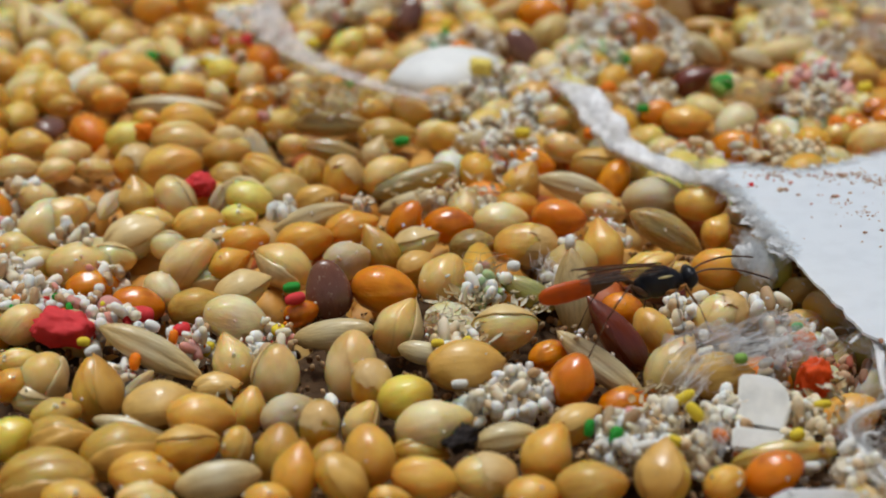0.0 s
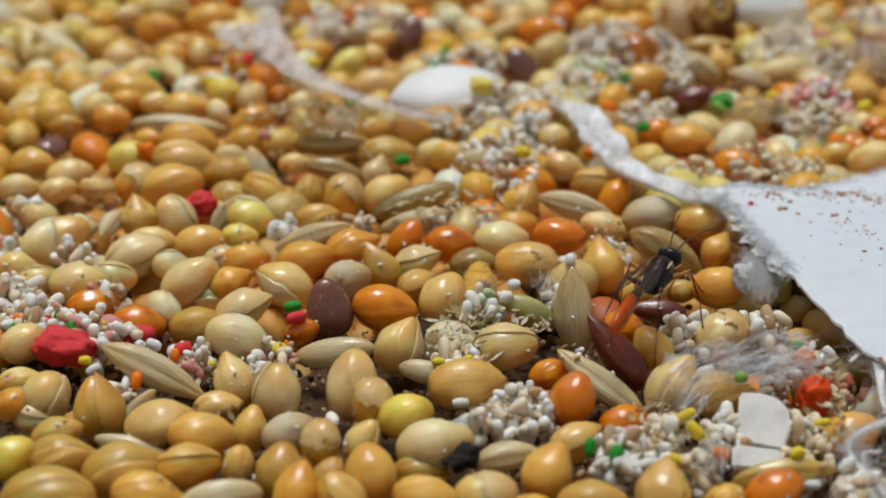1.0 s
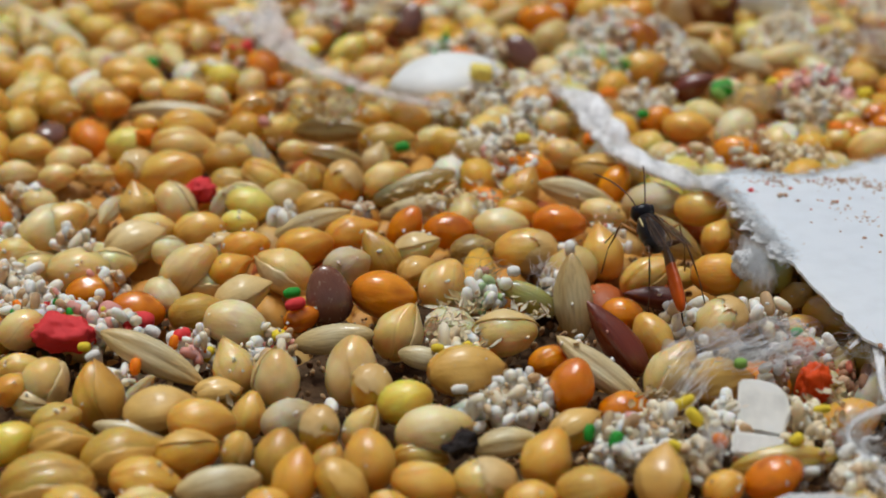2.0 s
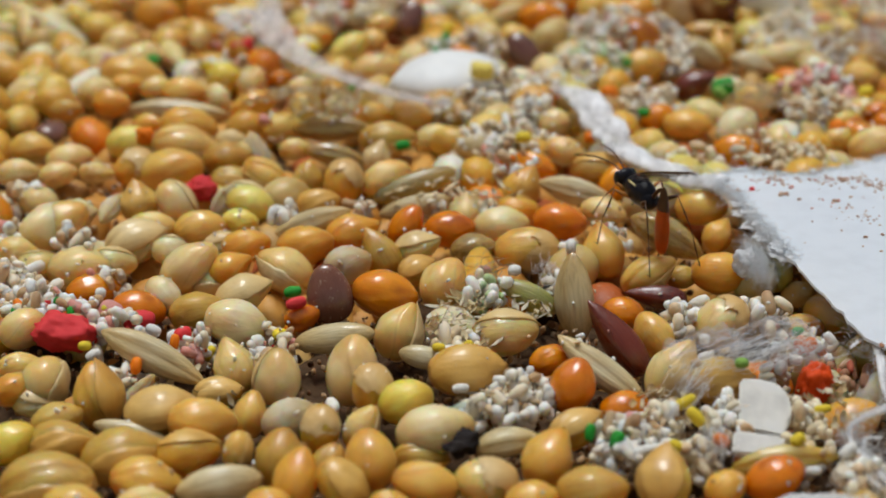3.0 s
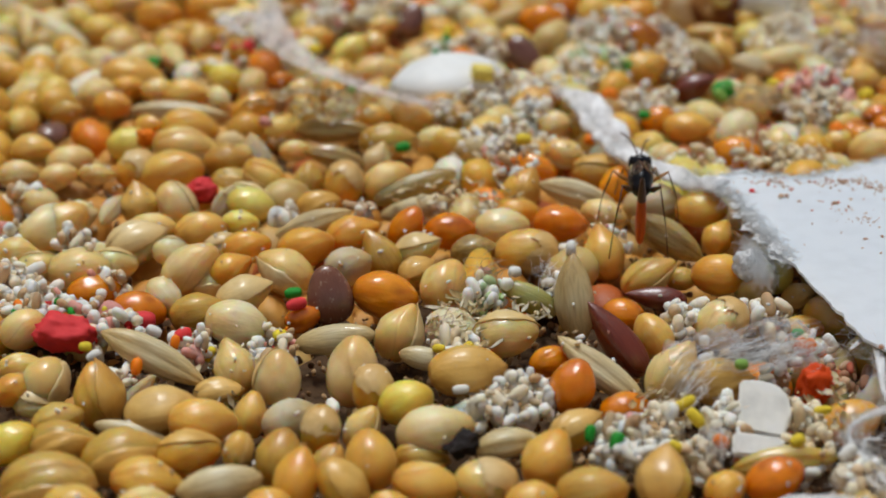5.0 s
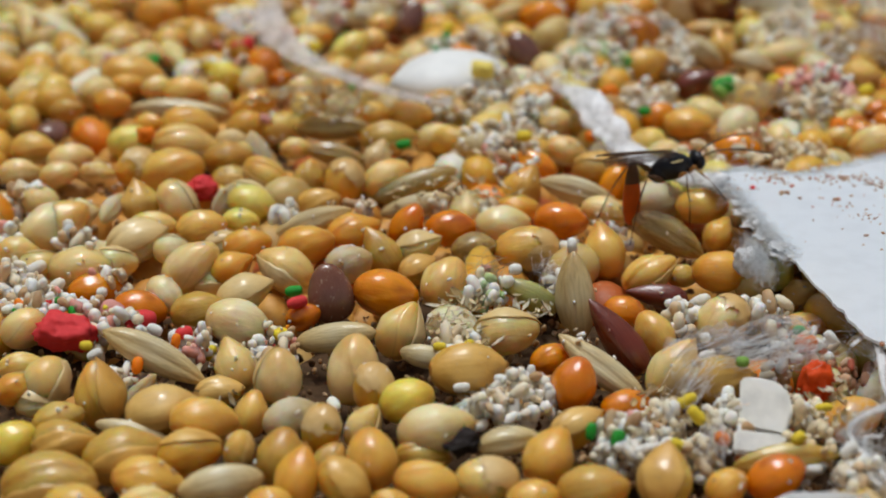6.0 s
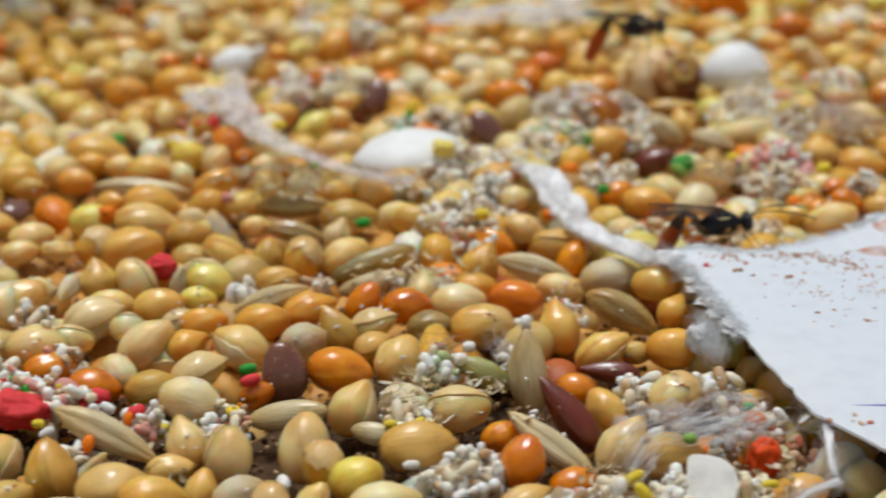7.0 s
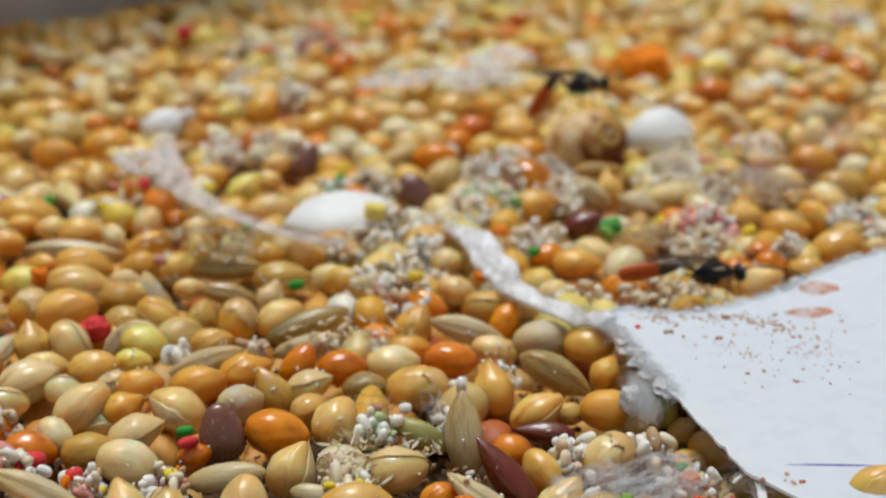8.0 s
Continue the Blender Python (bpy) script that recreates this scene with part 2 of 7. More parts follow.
def nut_material():
    m, n, l, b = shader("mottled nut shell", 0.42)
    big, small = noise_of(n, l, 260.0, 3.0), noise_of(n, l, 1100.0, 6.0)
    r = ramp_of(n, [(0.42, (0.20, 0.06, 0.016)), (0.48, (0.50, 0.23, 0.06)), (0.53, (0.76, 0.52, 0.25)), (0.66, (0.84, 0.67, 0.42))])
    ad = n.new("ShaderNodeMath")
    ad.operation = "MULTIPLY_ADD"
    ad.inputs[1].default_value = 0.35
    l.new(small.outputs[0], ad.inputs[0])
    sc = n.new("ShaderNodeMath")
    sc.operation = "MULTIPLY"
    sc.inputs[1].default_value = 0.68
    l.new(big.outputs[0], sc.inputs[0])
    l.new(sc.outputs[0], ad.inputs[2])
    # darker, worn skin round the scar
    tc, far, near = n.new("ShaderNodeTexCoord"), n.new("ShaderNodeVectorMath"), n.new("ShaderNodeMapRange")
    far.operation = "DISTANCE"
    far.inputs[1].default_value = (1.7 * MM, -1.6 * MM, -0.3 * MM)
    l.new(tc.outputs["Object"], far.inputs[0])
    l.new(far.outputs["Value"], near.inputs["Value"])
    near.inputs["From Min"].default_value, near.inputs["From Max"].default_value = 0.5 * MM, 3.6 * MM
    near.inputs["To Min"].default_value, near.inputs["To Max"].default_value = -0.24, 0.06
    worn = n.new("ShaderNodeMath")
    l.new(ad.outputs[0], worn.inputs[0])
    l.new(near.outputs[0], worn.inputs[1])
    l.new(worn.outputs[0], r.inputs[0])
    l.new(r.outputs[0], b.inputs["Base Color"])
    bumped(n, l, b, small.outputs[0], 0.5, 0.1 * MM)
    return m


BALL = nut_material()

DARK = plain("dark lump", (0.03, 0.022, 0.02), 0.6, 0.8, 1500.0, 0.15)
FIBRE = plain("dry fibre", (0.52, 0.40, 0.25), 0.7, 0.8, 900.0, 0.02)
CHAFF = crumb_material("broken hulls", [(0, (0.70, 0.54, 0.30)), (0.4, (0.76, 0.65, 0.44)), (0.75, (0.56, 0.38, 0.17)), (0.93, (0.38, 0.22, 0.09))])
GRIT = crumb_material("brown grit", [(0, (0.15, 0.08, 0.035)), (0.4, (0.26, 0.15, 0.07)), (0.7, (0.42, 0.27, 0.14)), (0.88, (0.62, 0.46, 0.28)), (0.96, WHITE)], 0.8)
GREY = plain("grey tray plastic", (0.60, 0.585, 0.56), 0.5, 0.3, 60.0, 0.02)
# debris colour taken nearly black, so it carries the shade of the gaps
GAP_SHADE = plain("seed dust and gap shade", (0.085, 0.044, 0.018), 0.9, 1.0, 2200.0, 0.3)
TABLE = plain("grey table top", (0.34, 0.32, 0.30), 0.6, 0.5, 40.0, 0.05)
BLUE = plain("blue print", (0.16, 0.17, 0.5), 0.6, 0.4)
BLACK = plain("black chitin", (0.012, 0.012, 0.015), 0.28, 0.5, 1800.0, 0.03)
AMBER = plain("amber chitin", (0.55, 0.085, 0.005), 0.3, 0.7, 700.0, 0.02)
LEG_DARK = plain("dark leg chitin", (0.09, 0.042, 0.018), 0.4, 0.4)
LEG_PALE = plain("tawny leg chitin", (0.42, 0.19, 0.05), 0.4, 0.4)
CREST = plain("cream scale", (0.62, 0.52, 0.25), 0.5, 0.3)


def silk_material(name, alpha, colour=(0.80, 0.78, 0.76)):
    m, n, l, b = shader(name, 0.6)
    b.inputs["Base Color"].default_value = (*colour, 1)
    nz = noise_of(n, l, 1400.0, 6.0, (1, 0.35, 1))
    r = ramp_of(n, [(0.35, (alpha * 0.35,) * 3), (0.65, (min(1, alpha * 1.5),) * 3)])
    l.new(nz.outputs[0], r.inputs[0])
    l.new(r.outputs[0], b.inputs["Alpha"])
    return m


SILK = silk_material("silk", 0.85, (0.88, 0.87, 0.86))
THIN = silk_material("thin stained silk", 0.42, (0.86, 0.76, 0.68))
STAIN = silk_material("orange stain", 0.5, (0.66, 0.24, 0.09))
GAUZE = silk_material("gauze of silk", 0.11, (0.88, 0.87, 0.86))
VEIL = silk_material("thin silk veil", 0.3, (0.88, 0.87, 0.86))


def wing_material():
    m, n, l, b = shader("smoky wing", 0.22)
    b.inputs["Base Color"].default_value = (0.075, 0.05, 0.04, 1)
    nz = noise_of(n, l, 900.0, 3.0)
    r = ramp_of(n, [(0.3, (0.12,) * 3), (0.7, (0.32,) * 3)])
    l.new(nz.outputs[0], r.inputs[0])
    l.new(r.outputs[0], b.inputs["Alpha"])
    return m


WING = wing_material()


# ---- mesh tools ----
def mesh_from(name, verts, faces, material, smooth=True):
    me = bpy.data.meshes.new(name)
    me.from_pydata([tuple(v) for v in verts], [], faces)
    me.materials.append(material)
    if smooth:
        me.polygons.foreach_set("use_smooth", [True] * len(me.polygons))
    me.update()
    return me


def child(name, me, parent, label="", kind=""):
    ob = new(name, me)
    ob.parent = parent
    return tagged(ob, label, kind=kind)


def rings(radius, around, along):
    """Points and faces of a closed body of length 1 along x; radius(u, phi) gives (x, y, z) for u in 0..pi."""
    v, f = [], []
    for i in range(1, along):
        for j in range(around):
            v.append(radius(math.pi * i / along, 2 * math.pi * j / around))
    a, z = len(v), len(v) + 1
    v += [radius(0, 0), radius(math.pi, 0)]
    for i in range(along - 2):
        for j in range(around):
            k = (j + 1) % around
            f.append((i * around + j, (i + 1) * around + j, (i + 1) * around + k, i * around + k))
    for j in range(around):
        k = (j + 1) % around
        f.append((a, j, k))
        f.append((z, (along - 2) * around + k, (along - 2) * around + j))
    return v, f


def millet_at(seed, beak=0.22, panel=0.06, flat=0.92, ring=0.0):
    def at(u, p):
        x = math.cos(u)
        s = math.sin(u) ** 0.82
        r = s * (1 - beak * 0.9 * max(x - 0.15, 0) ** 1.3)
        q = abs((p + 0.5 * x + math.pi) % (2 * math.pi) - math.pi)
        if q < 0.86:
            r *= 1 - panel
        elif q < 1.0:
            r *= 1 - panel * (1.0 - q) / 0.14 + 0.018 * (panel > 0)
        if ring and x > 0.12:
            r *= 1 + ring * min(1, (x - 0.12) / 0.05) * (0.7 + 0.3 * math.sin(3 * p + seed))
        c = Vector((x, math.cos(p) * s, math.sin(p) * s))
        r *= 1 + 0.06 * noise.noise(c * 1.3 + Vector((0, 0, seed * 7))) + 0.022 * noise.noise(c * 3.6 + Vector((seed * 5, 0, 0)))
        tip = 0.5 * x + ((0.035 + 0.05 * beak) * max(0, x) ** 7) - 0.02 * max(0, -x) ** 6
        return (tip, 0.5 * r * math.cos(p), 0.5 * flat * r * math.sin(p))
    return at


def millet_shape(*form):
    return rings(millet_at(*form), 52, 20)


def hull_half_shape(middle, *form):
    """One papery hull half that laps over a seed of that form: a curved plate with a free edge and a small raised point."""
    at, v, f, nl, na = millet_at(*form), [], [], 22, 16
    for lift in (1.045, 0.985):
        for i in range(nl + 1):
            u = 0.10 + 2.75 * i / nl
            wide = 1.12 * (0.35 + 0.65 * math.sin(min(u * 1.15, 3.0)) ** 0.6)
            for j in range(na + 1):
                e = 2 * j / na - 1
                p = middle + e * wide * (1 + 0.07 * noise.noise(Vector((u * 3, e, form[0]))))
                q = at(u, p)
                free = lift + 0.03 * abs(e) ** 4 * (lift > 1)
                v.append((q[0] * (1.03 if lift > 1 else 1.0) + 0.03 * (i == 0), q[1] * free, q[2] * free))
    w, o = na + 1, (nl + 1) * (na + 1)
    for i in range(nl):
        for j in range(na):
            a = i * w + j
            f += [(a, a + 1, a + w + 1, a + w), (o + a, o + a + w, o + a + w + 1, o + a + 1)]
        for j in (0, na):
            a = i * w + j
            f.append((a, a + w, o + a + w, o + a) if j == 0 else (a, o + a, o + a + w, a + w))
    for j in range(na):
        a, z = j, nl * w + j
        f += [(a, o + a, o + a + 1, a + 1), (z, z + 1, o + z + 1, o + z)]
    return v, f


def spindle_shape(seed, ridges=5, power=1.25, groove=0.0, flat=0.8, bend=0.05):
    def at(u, p):
        x = math.cos(u)
        r = math.sin(u) ** power * (1 - 0.12 * x)
        r *= 1 + 0.05 * math.cos(ridges * p + seed) + 0.03 * noise.noise(Vector((x * 2, math.cos(p), math.sin(p) + seed)))
        q = abs((p - math.pi / 2 + math.pi) % (2 * math.pi) - math.pi)
        r *= 1 - groove * math.exp(-(q / 0.16) ** 2) - 0.6 * groove * math.exp(-((q - 0.75) / 0.1) ** 2)
        return (0.5 * x, 0.5 * r * math.cos(p) + bend * (1 - x * x), 0.5 * flat * r * math.sin(p))
    return rings(at, 44, 20)


def husk_shape(seed):
    """An empty, split hull: an open boat with ragged lips."""
    v, f, na, nl = [], [], 14, 16
    for layer, k in ((0, 1.0), (1, 0.88)):
        for i in range(nl + 1):
            u = 0.12 + (math.pi - 0.24) * i / nl
            x = math.cos(u)
            for j in range(na + 1):
                p = -0.25 + (math.pi + 0.5) * j / na
                lip = 1 + (0.12 * noise.noise(Vector((x * 4, p, seed))) if j in (0, na) else 0)
                r = math.sin(u) ** 1.1 * k * lip
                v.append((0.5 * x, 0.5 * r * math.cos(p), 0.36 * r * math.sin(p) + 0.02 * noise.noise(Vector((x * 3, p * 2, seed + 3)))))
    w, o = na + 1, (nl + 1) * (na + 1)
    for i in range(nl):
        for j in range(na):
            a = i * w + j
            f.append((a, a + 1, a + w + 1, a + w))
            f.append((o + a, o + a + w, o + a + w + 1, o + a + 1))
        for j, s in ((0, 1), (na, -1)):
            a = i * w + j
            f.append((a, a + w, o + a + w, o + a)[::s])
    for i in (0, nl):
        for j in range(na):
            a = i * w + j
            f.append((a, o + a, o + a + 1, a + 1) if i == 0 else (a, a + 1, o + a + 1, o + a))
    return v, f


def flax_shape(seed):
    def at(u, p):
        x = math.cos(u)
        r = math.sin(u) ** 0.85 * (1 - 0.2 * x) * (1 + 0.03 * noise.noise(Vector((x, math.cos(p), seed))))
        return (0.5 * x, 0.5 * r * math.cos(p), 0.3 * r * math.sin(p))
    return rings(at, 24, 16)


def drop_shape(seed):
    def at(u, p):
        x = math.cos(u)
        r = math.sin(u) ** (1.0 + 0.45 * (x + 1) / 2) * (1 - 0.42 * x)
        r *= 1 + 0.05 * math.cos(4 * p + seed)
        return (0.5 * x, 0.5 * r * math.cos(p), 0.42 * r * math.sin(p))
    return rings(at, 20, 18)


def pellet_shape(seed, around=8, along=6):
    def at(u, p):
        x = math.cos(u)
        r = math.sin(u) ** 0.6 * (1 + 0.12 * noise.noise(Vector((x * 2, math.cos(p), math.sin(p) + seed))))
        return (0.5 * x, 0.5 * r * math.cos(p), 0.46 * r * math.sin(p))
    return rings(at, around, along)


def chunk_shape(seed, rough=0.28, cuts=4):
    bm = bmesh.new()
    bmesh.ops.create_icosphere(bm, subdivisions=cuts, radius=0.5)
    for vert in bm.verts:
        c = vert.co.normalized()
        k = max(abs(c.x), abs(c.y), abs(c.z))
        vert.co = c * 0.5 * (0.55 + 0.45 / (k * 1.45)) * (1 + rough * noise.noise(c * 1.6 + Vector((seed, 0, 0))) + rough * 0.5 * noise.noise(c * 5 + Vector((seed, 3, 0))) + rough * 0.35 * noise.noise(c * 13 + Vector((seed, 7, 0))))
    v = [tuple(x.co) for x in bm.verts]
    f = [tuple(x.index for x in q.verts) for q in bm.faces]
    bm.free()
    return v, f


MILLET_FORMS = ((1, 0.25, 0.11), (2, 0.36, 0.09, 0.88), (3, 0.15, 0.05, 0.94), (4, 0.55, 0.14, 0.84), (5, 0.3, 0.08, 0.92), (8, 0.45, 0.12, 0.9), (9, 0.2, 0.07, 0.86), (10, 0.62, 0.1, 0.9))
HULLED = {0: hull_half_shape(0.8, *MILLET_FORMS[0]), 1: hull_half_shape(2.3, *MILLET_FORMS[1]), 3: hull_half_shape(1.5, *MILLET_FORMS[3]), 5: hull_half_shape(-0.6, *MILLET_FORMS[5]), 7: hull_half_shape(2.8, *MILLET_FORMS[7])}
SHAPES = {
    "millet": [millet_shape(*form) for form in MILLET_FORMS],
    "split_millet": [millet_shape(6, 0.2, 0.02, 0.92, 0.07), millet_shape(7, 0.15, 0.05, 0.9, 0.05)],
    "canary": [spindle_shape(1, 5, 1.4, 0.06), spindle_shape(2, 6, 1.5, 0.16), spindle_shape(3, 4, 1.45, 0.1)],
    "husk": [husk_shape(1), husk_shape(2), husk_shape(3)],
    "flax": [flax_shape(1)],
    "teardrop": [drop_shape(1)],
}
LABELS = {
    "m": "glossy golden yellow", "p": "pale buff", "w": "cream white", "y": "lemon yellow", "o": "shiny orange red", "g": "dull grey green",
    "t": "tan brown", "l": "olive striped", "b": "straw coloured", "f": "purple brown", "d": "dark red brown"}
KINDS = {
    "millet": ("millet_seed", "round millet seed lying in the seed bed", "millet seed"),
    "split_millet": ("split_millet_seed", "millet seed with its hull split open round it", "millet seed"),
    "canary": ("canary_seed", "long pointed canary seed with fine ribs", "canary seed"),
    "husk": ("seed_husk", "empty split seed husk with ragged lips", "husk"),
    "flax": ("flax_seed", "flat smooth flax seed with a thin skin", "flax seed"),
    "teardrop": ("pointed_seed", "pointed drop shaped seed among the millet", "seed"),
}


def hull_patches(seed):
    """Brittle flakes of hull that still sit round a split seed: broken plates with thickness."""
    v, f, na, nl = [], [], 64, 40
    keep = {}
    for i in range(1, nl):
        for j in range(na):
            u, p = math.pi * i / nl, 2 * math.pi * j / na
            d = Vector((math.cos(u), math.sin(u) * math.cos(p), math.sin(u) * math.sin(p)))
            keep[i, j] = d.x + 0.3 * d.z + 0.45 * noise.noise(d * 1.7 + Vector((seed, 0, 0))) + 0.14 * noise.noise(d * 6 + Vector((0, seed, 0))) > 0.18
            k = 1.055 + 0.03 * noise.noise(d * 3 + Vector((0, 0, seed)))
            for s in (k, k - 0.045):
                v.append((0.5 * s * d.x * 1.02, 0.5 * s * d.y * math.sin(u) ** -0.08, 0.46 * s * d.z))
    at = lambda i, j, s: 2 * ((i - 1) * na + j % na) + s
    for i in range(1, nl - 1):
        for j in range(na):
            if keep[i, j] and keep[i + 1, j] and keep[i, (j + 1) % na]:
                f.append((at(i, j, 0), at(i + 1, j, 0), at(i + 1, j + 1, 0), at(i, j + 1, 0)))
                f.append((at(i, j, 1), at(i, j + 1, 1), at(i + 1, j + 1, 1), at(i + 1, j, 1)))
    return v, f


HULLS = [hull_patches(1.3), hull_patches(4.7), hull_patches(8.1)]
MESHES, PLACED = {}, []
SPECKS, SPECK_RNG = [], random.Random(21)


def grain(kind, coat, x, y, z, length, width, rx, ry, rz):
    """One seed: millimetres and degrees."""
    which = len(PLACED) % len(SHAPES[kind])
    if kind == "millet" and coat in "oyg":
        which = (2, 6)[which % 2]  # plump and blunt
    if (kind, coat, which) not in MESHES:
        MESHES[kind, coat, which] = mesh_from(KINDS[kind][0], *SHAPES[kind][which], COATS[coat])
    name, words, category = KINDS[kind]
    ob = new(name, MESHES[kind, coat, which])
    ob.matrix_basis = pose(x * MM, y * MM, z * MM, rx, ry, rz) @ Matrix.Diagonal((length * MM, width * MM, width * MM, 1))
    tagged(ob, LABELS[coat] + " " + words, category, "seeds in the bed")
    if kind == "split_millet":
        k = len(PLACED) % 3
        if ("hull", k) not in MESHES:
            MESHES["hull", k] = mesh_from("open_hull", *HULLS[k], COATS["h"])
        child("open_hull", MESHES["hull", k], ob, "cracked pale hull")
    if kind == "millet" and which in HULLED and coat in "mptw" and y < 12:
        if ("half", coat, which) not in MESHES:
            MESHES["half", coat, which] = mesh_from("hull_half", *HULLED[which], COATS["hm" if coat in "mt" else "hp"])
        child("hull_half", MESHES["half", coat, which], ob, "papery hull half lapping over the seed")
    PLACED.append((x, y, z, max(length, width) / 2))
    for _ in range(SPECK_RNG.choice((0, 0, 1, 2, 3, 6))):
        d = Vector((SPECK_RNG.gauss(0, 1), SPECK_RNG.gauss(0, 1), abs(SPECK_RNG.gauss(0.4, 1)))).normalized()
        q = (ob.matrix_basis.to_3x3().inverted() @ d).normalized()
        SPECKS.append(ob.matrix_basis @ Vector((q.x * 0.49, q.y * 0.48, q.z * 0.43)))
    return ob


# ---- tray, table ----
EDGE, ALONG, AWAY = Vector((-26.5, 64.4, 0)) * MM, Vector((0.715, 0.699, 0)), Vector((-0.699, 0.715, 0))


def slab(name, corners, z0, z1, material, label="", category="", kind=""):
    bm = bmesh.new()
    low = [bm.verts.new((c.x, c.y, z0)) for c in corners]
    f = bm.faces.new(low)
    up = bmesh.ops.extrude_face_region(bm, geom=[f])["geom"]
    for vert in up:
        if isinstance(vert, bmesh.types.BMVert):
            vert.co.z = z1
    bmesh.ops.recalc_face_normals(bm, faces=bm.faces)
    bmesh.ops.bevel(bm, geom=list(bm.edges), offset=min(0.4 * MM, abs(z1 - z0) * 0.2), segments=2, affect="EDGES")
    me = bpy.data.meshes.new(name)
    bm.to_mesh(me)
    bm.free()
    me.materials.append(material)
    return tagged(new(name, me), label, category, kind=kind)


def tray_point(u, w):
    return EDGE + ALONG * u * MM + AWAY * w * MM


TRAY_U0, TRAY_U1, TRAY_W0 = -116, 112, -152
slab("tray_floor", [tray_point(TRAY_U0 - 2, 2), tray_point(TRAY_U1 + 2, 2), tray_point(TRAY_U1 + 2, TRAY_W0 - 2), tray_point(TRAY_U0 - 2, TRAY_W0 - 2)],
     -7 * MM, -5.6 * MM, GREY, "grey plastic floor of the seed tray", "tray", "structure")
# South, west, east walls added out of view; height blocks low sky light.
for nm, c in (("wall_north", ((TRAY_U0, 0), (TRAY_U1, 0), (TRAY_U1, 2), (TRAY_U0, 2))),
              ("wall_south", ((TRAY_U0, TRAY_W0 - 2), (TRAY_U1, TRAY_W0 - 2), (TRAY_U1, TRAY_W0), (TRAY_U0, TRAY_W0))),
              ("wall_west", ((TRAY_U0 - 2, TRAY_W0 - 2), (TRAY_U0, TRAY_W0 - 2), (TRAY_U0, 2), (TRAY_U0 - 2, 2))),
              ("wall_east", ((TRAY_U1, TRAY_W0 - 2), (TRAY_U1 + 2, TRAY_W0 - 2), (TRAY_U1 + 2, 2), (TRAY_U1, 2)))):
    slab(nm, [tray_point(*p) for p in c], -5.6 * MM, 52 * MM, GREY, "grey plastic side of the seed tray, raised tall to block low sky light", "tray", "structure")
slab("ground", [Vector((-0.7, -0.5, 0)), Vector((0.7, -0.5, 0)), Vector((0.7, 0.5, 0)), Vector((-0.7, 0.5, 0))], -0.03, -7 * MM - 0.00002, TABLE,
     "grey table top under the seed tray", "ground", "structure")


# A dark sheet hiding the lower seeds: part debris, part painted gap shade.
def gap_shade_layer():
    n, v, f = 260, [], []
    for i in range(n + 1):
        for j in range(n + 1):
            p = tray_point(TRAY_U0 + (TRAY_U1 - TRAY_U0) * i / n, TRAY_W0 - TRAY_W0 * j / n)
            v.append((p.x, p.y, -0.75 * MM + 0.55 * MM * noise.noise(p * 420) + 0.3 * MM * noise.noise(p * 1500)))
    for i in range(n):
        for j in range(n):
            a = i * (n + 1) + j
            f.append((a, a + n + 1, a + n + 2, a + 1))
    tagged(new("dust_and_gap_shade", mesh_from("dust_and_gap_shade", v, f, GAP_SHADE)), "dark brown sheet under the seeds, dust with the shade of the gaps coloured in", "dust", kind="stuff")


gap_shade_layer()

# ---- the paper sheet, torn and fuzzy along two edges ----
PAPER_Z = 2.5


def torn(points, step, rough, seed):
    """The line through the points, resampled, with a ragged offset."""
    out = []
    for a, b in zip(points, points[1:]):
        a, b = Vector((*a, 0)), Vector((*b, 0))
        n = max(1, int((b - a).length / step))
        side = Vector((-(b - a).y, (b - a).x, 0)).normalized()
        for i in range(n):
            p = a.lerp(b, i / n)
            out.append(p + side * rough * (noise.noise(p * 1.7 + Vector((seed, 0, 0))) + 0.6 * noise.noise(p * 6 + Vector((seed, 5, 0)))))
    return out


def paper_sheet():
    top = torn([(12.38, 1.95), (13.59, 2.92), (14.93, 2.84), (16.18, 2.2), (17.34, 2.61), (19.11, 3.31), (20.7, 4.31), (22.45, 5.87), (24.35, 7.8), (26.17, 9.23), (28.54, 10.55), (52.0, 27.0)], 0.15, 0.5, 1)
    left = torn([(16.05, -13.97), (15.35, -10.97), (14.54, -7.29), (13.74, -3.48), (13.09, -0.35), (12.38, 1.95)], 0.2, 0.12, 2)
    right = torn([(52.0, 27.0), (56.0, -30.0), (33.0, -38.0), (16.05, -13.97)], 0.5, 0.05, 3)
    ring = top + right + left
    bm = bmesh.new()
    low = [bm.verts.new((p.x * MM, p.y * MM, 0)) for p in ring]
    f = bm.faces.new(low)
    bmesh.ops.triangulate(bm, faces=[f], quad_method="BEAUTY", ngon_method="EAR_CLIP")
    bmesh.ops.recalc_face_normals(bm, faces=bm.faces)
    up = bmesh.ops.extrude_face_region(bm, geom=list(bm.faces))["geom"]
    for vert in up:
        if isinstance(vert, bmesh.types.BMVert):
            vert.co.z += 0.14 * MM
    bmesh.ops.recalc_face_normals(bm, faces=bm.faces)
    me = bpy.data.meshes.new("paper_sheet")
    bm.to_mesh(me)
    bm.free()
    me.materials.append(PAPER)
    sheet = tagged(new("paper_sheet", me), "torn white paper sheet with fuzzy edges lying on the seeds", "paper")
    sheet.location = (0, 0, PAPER_Z * MM)
    return sheet, top, left


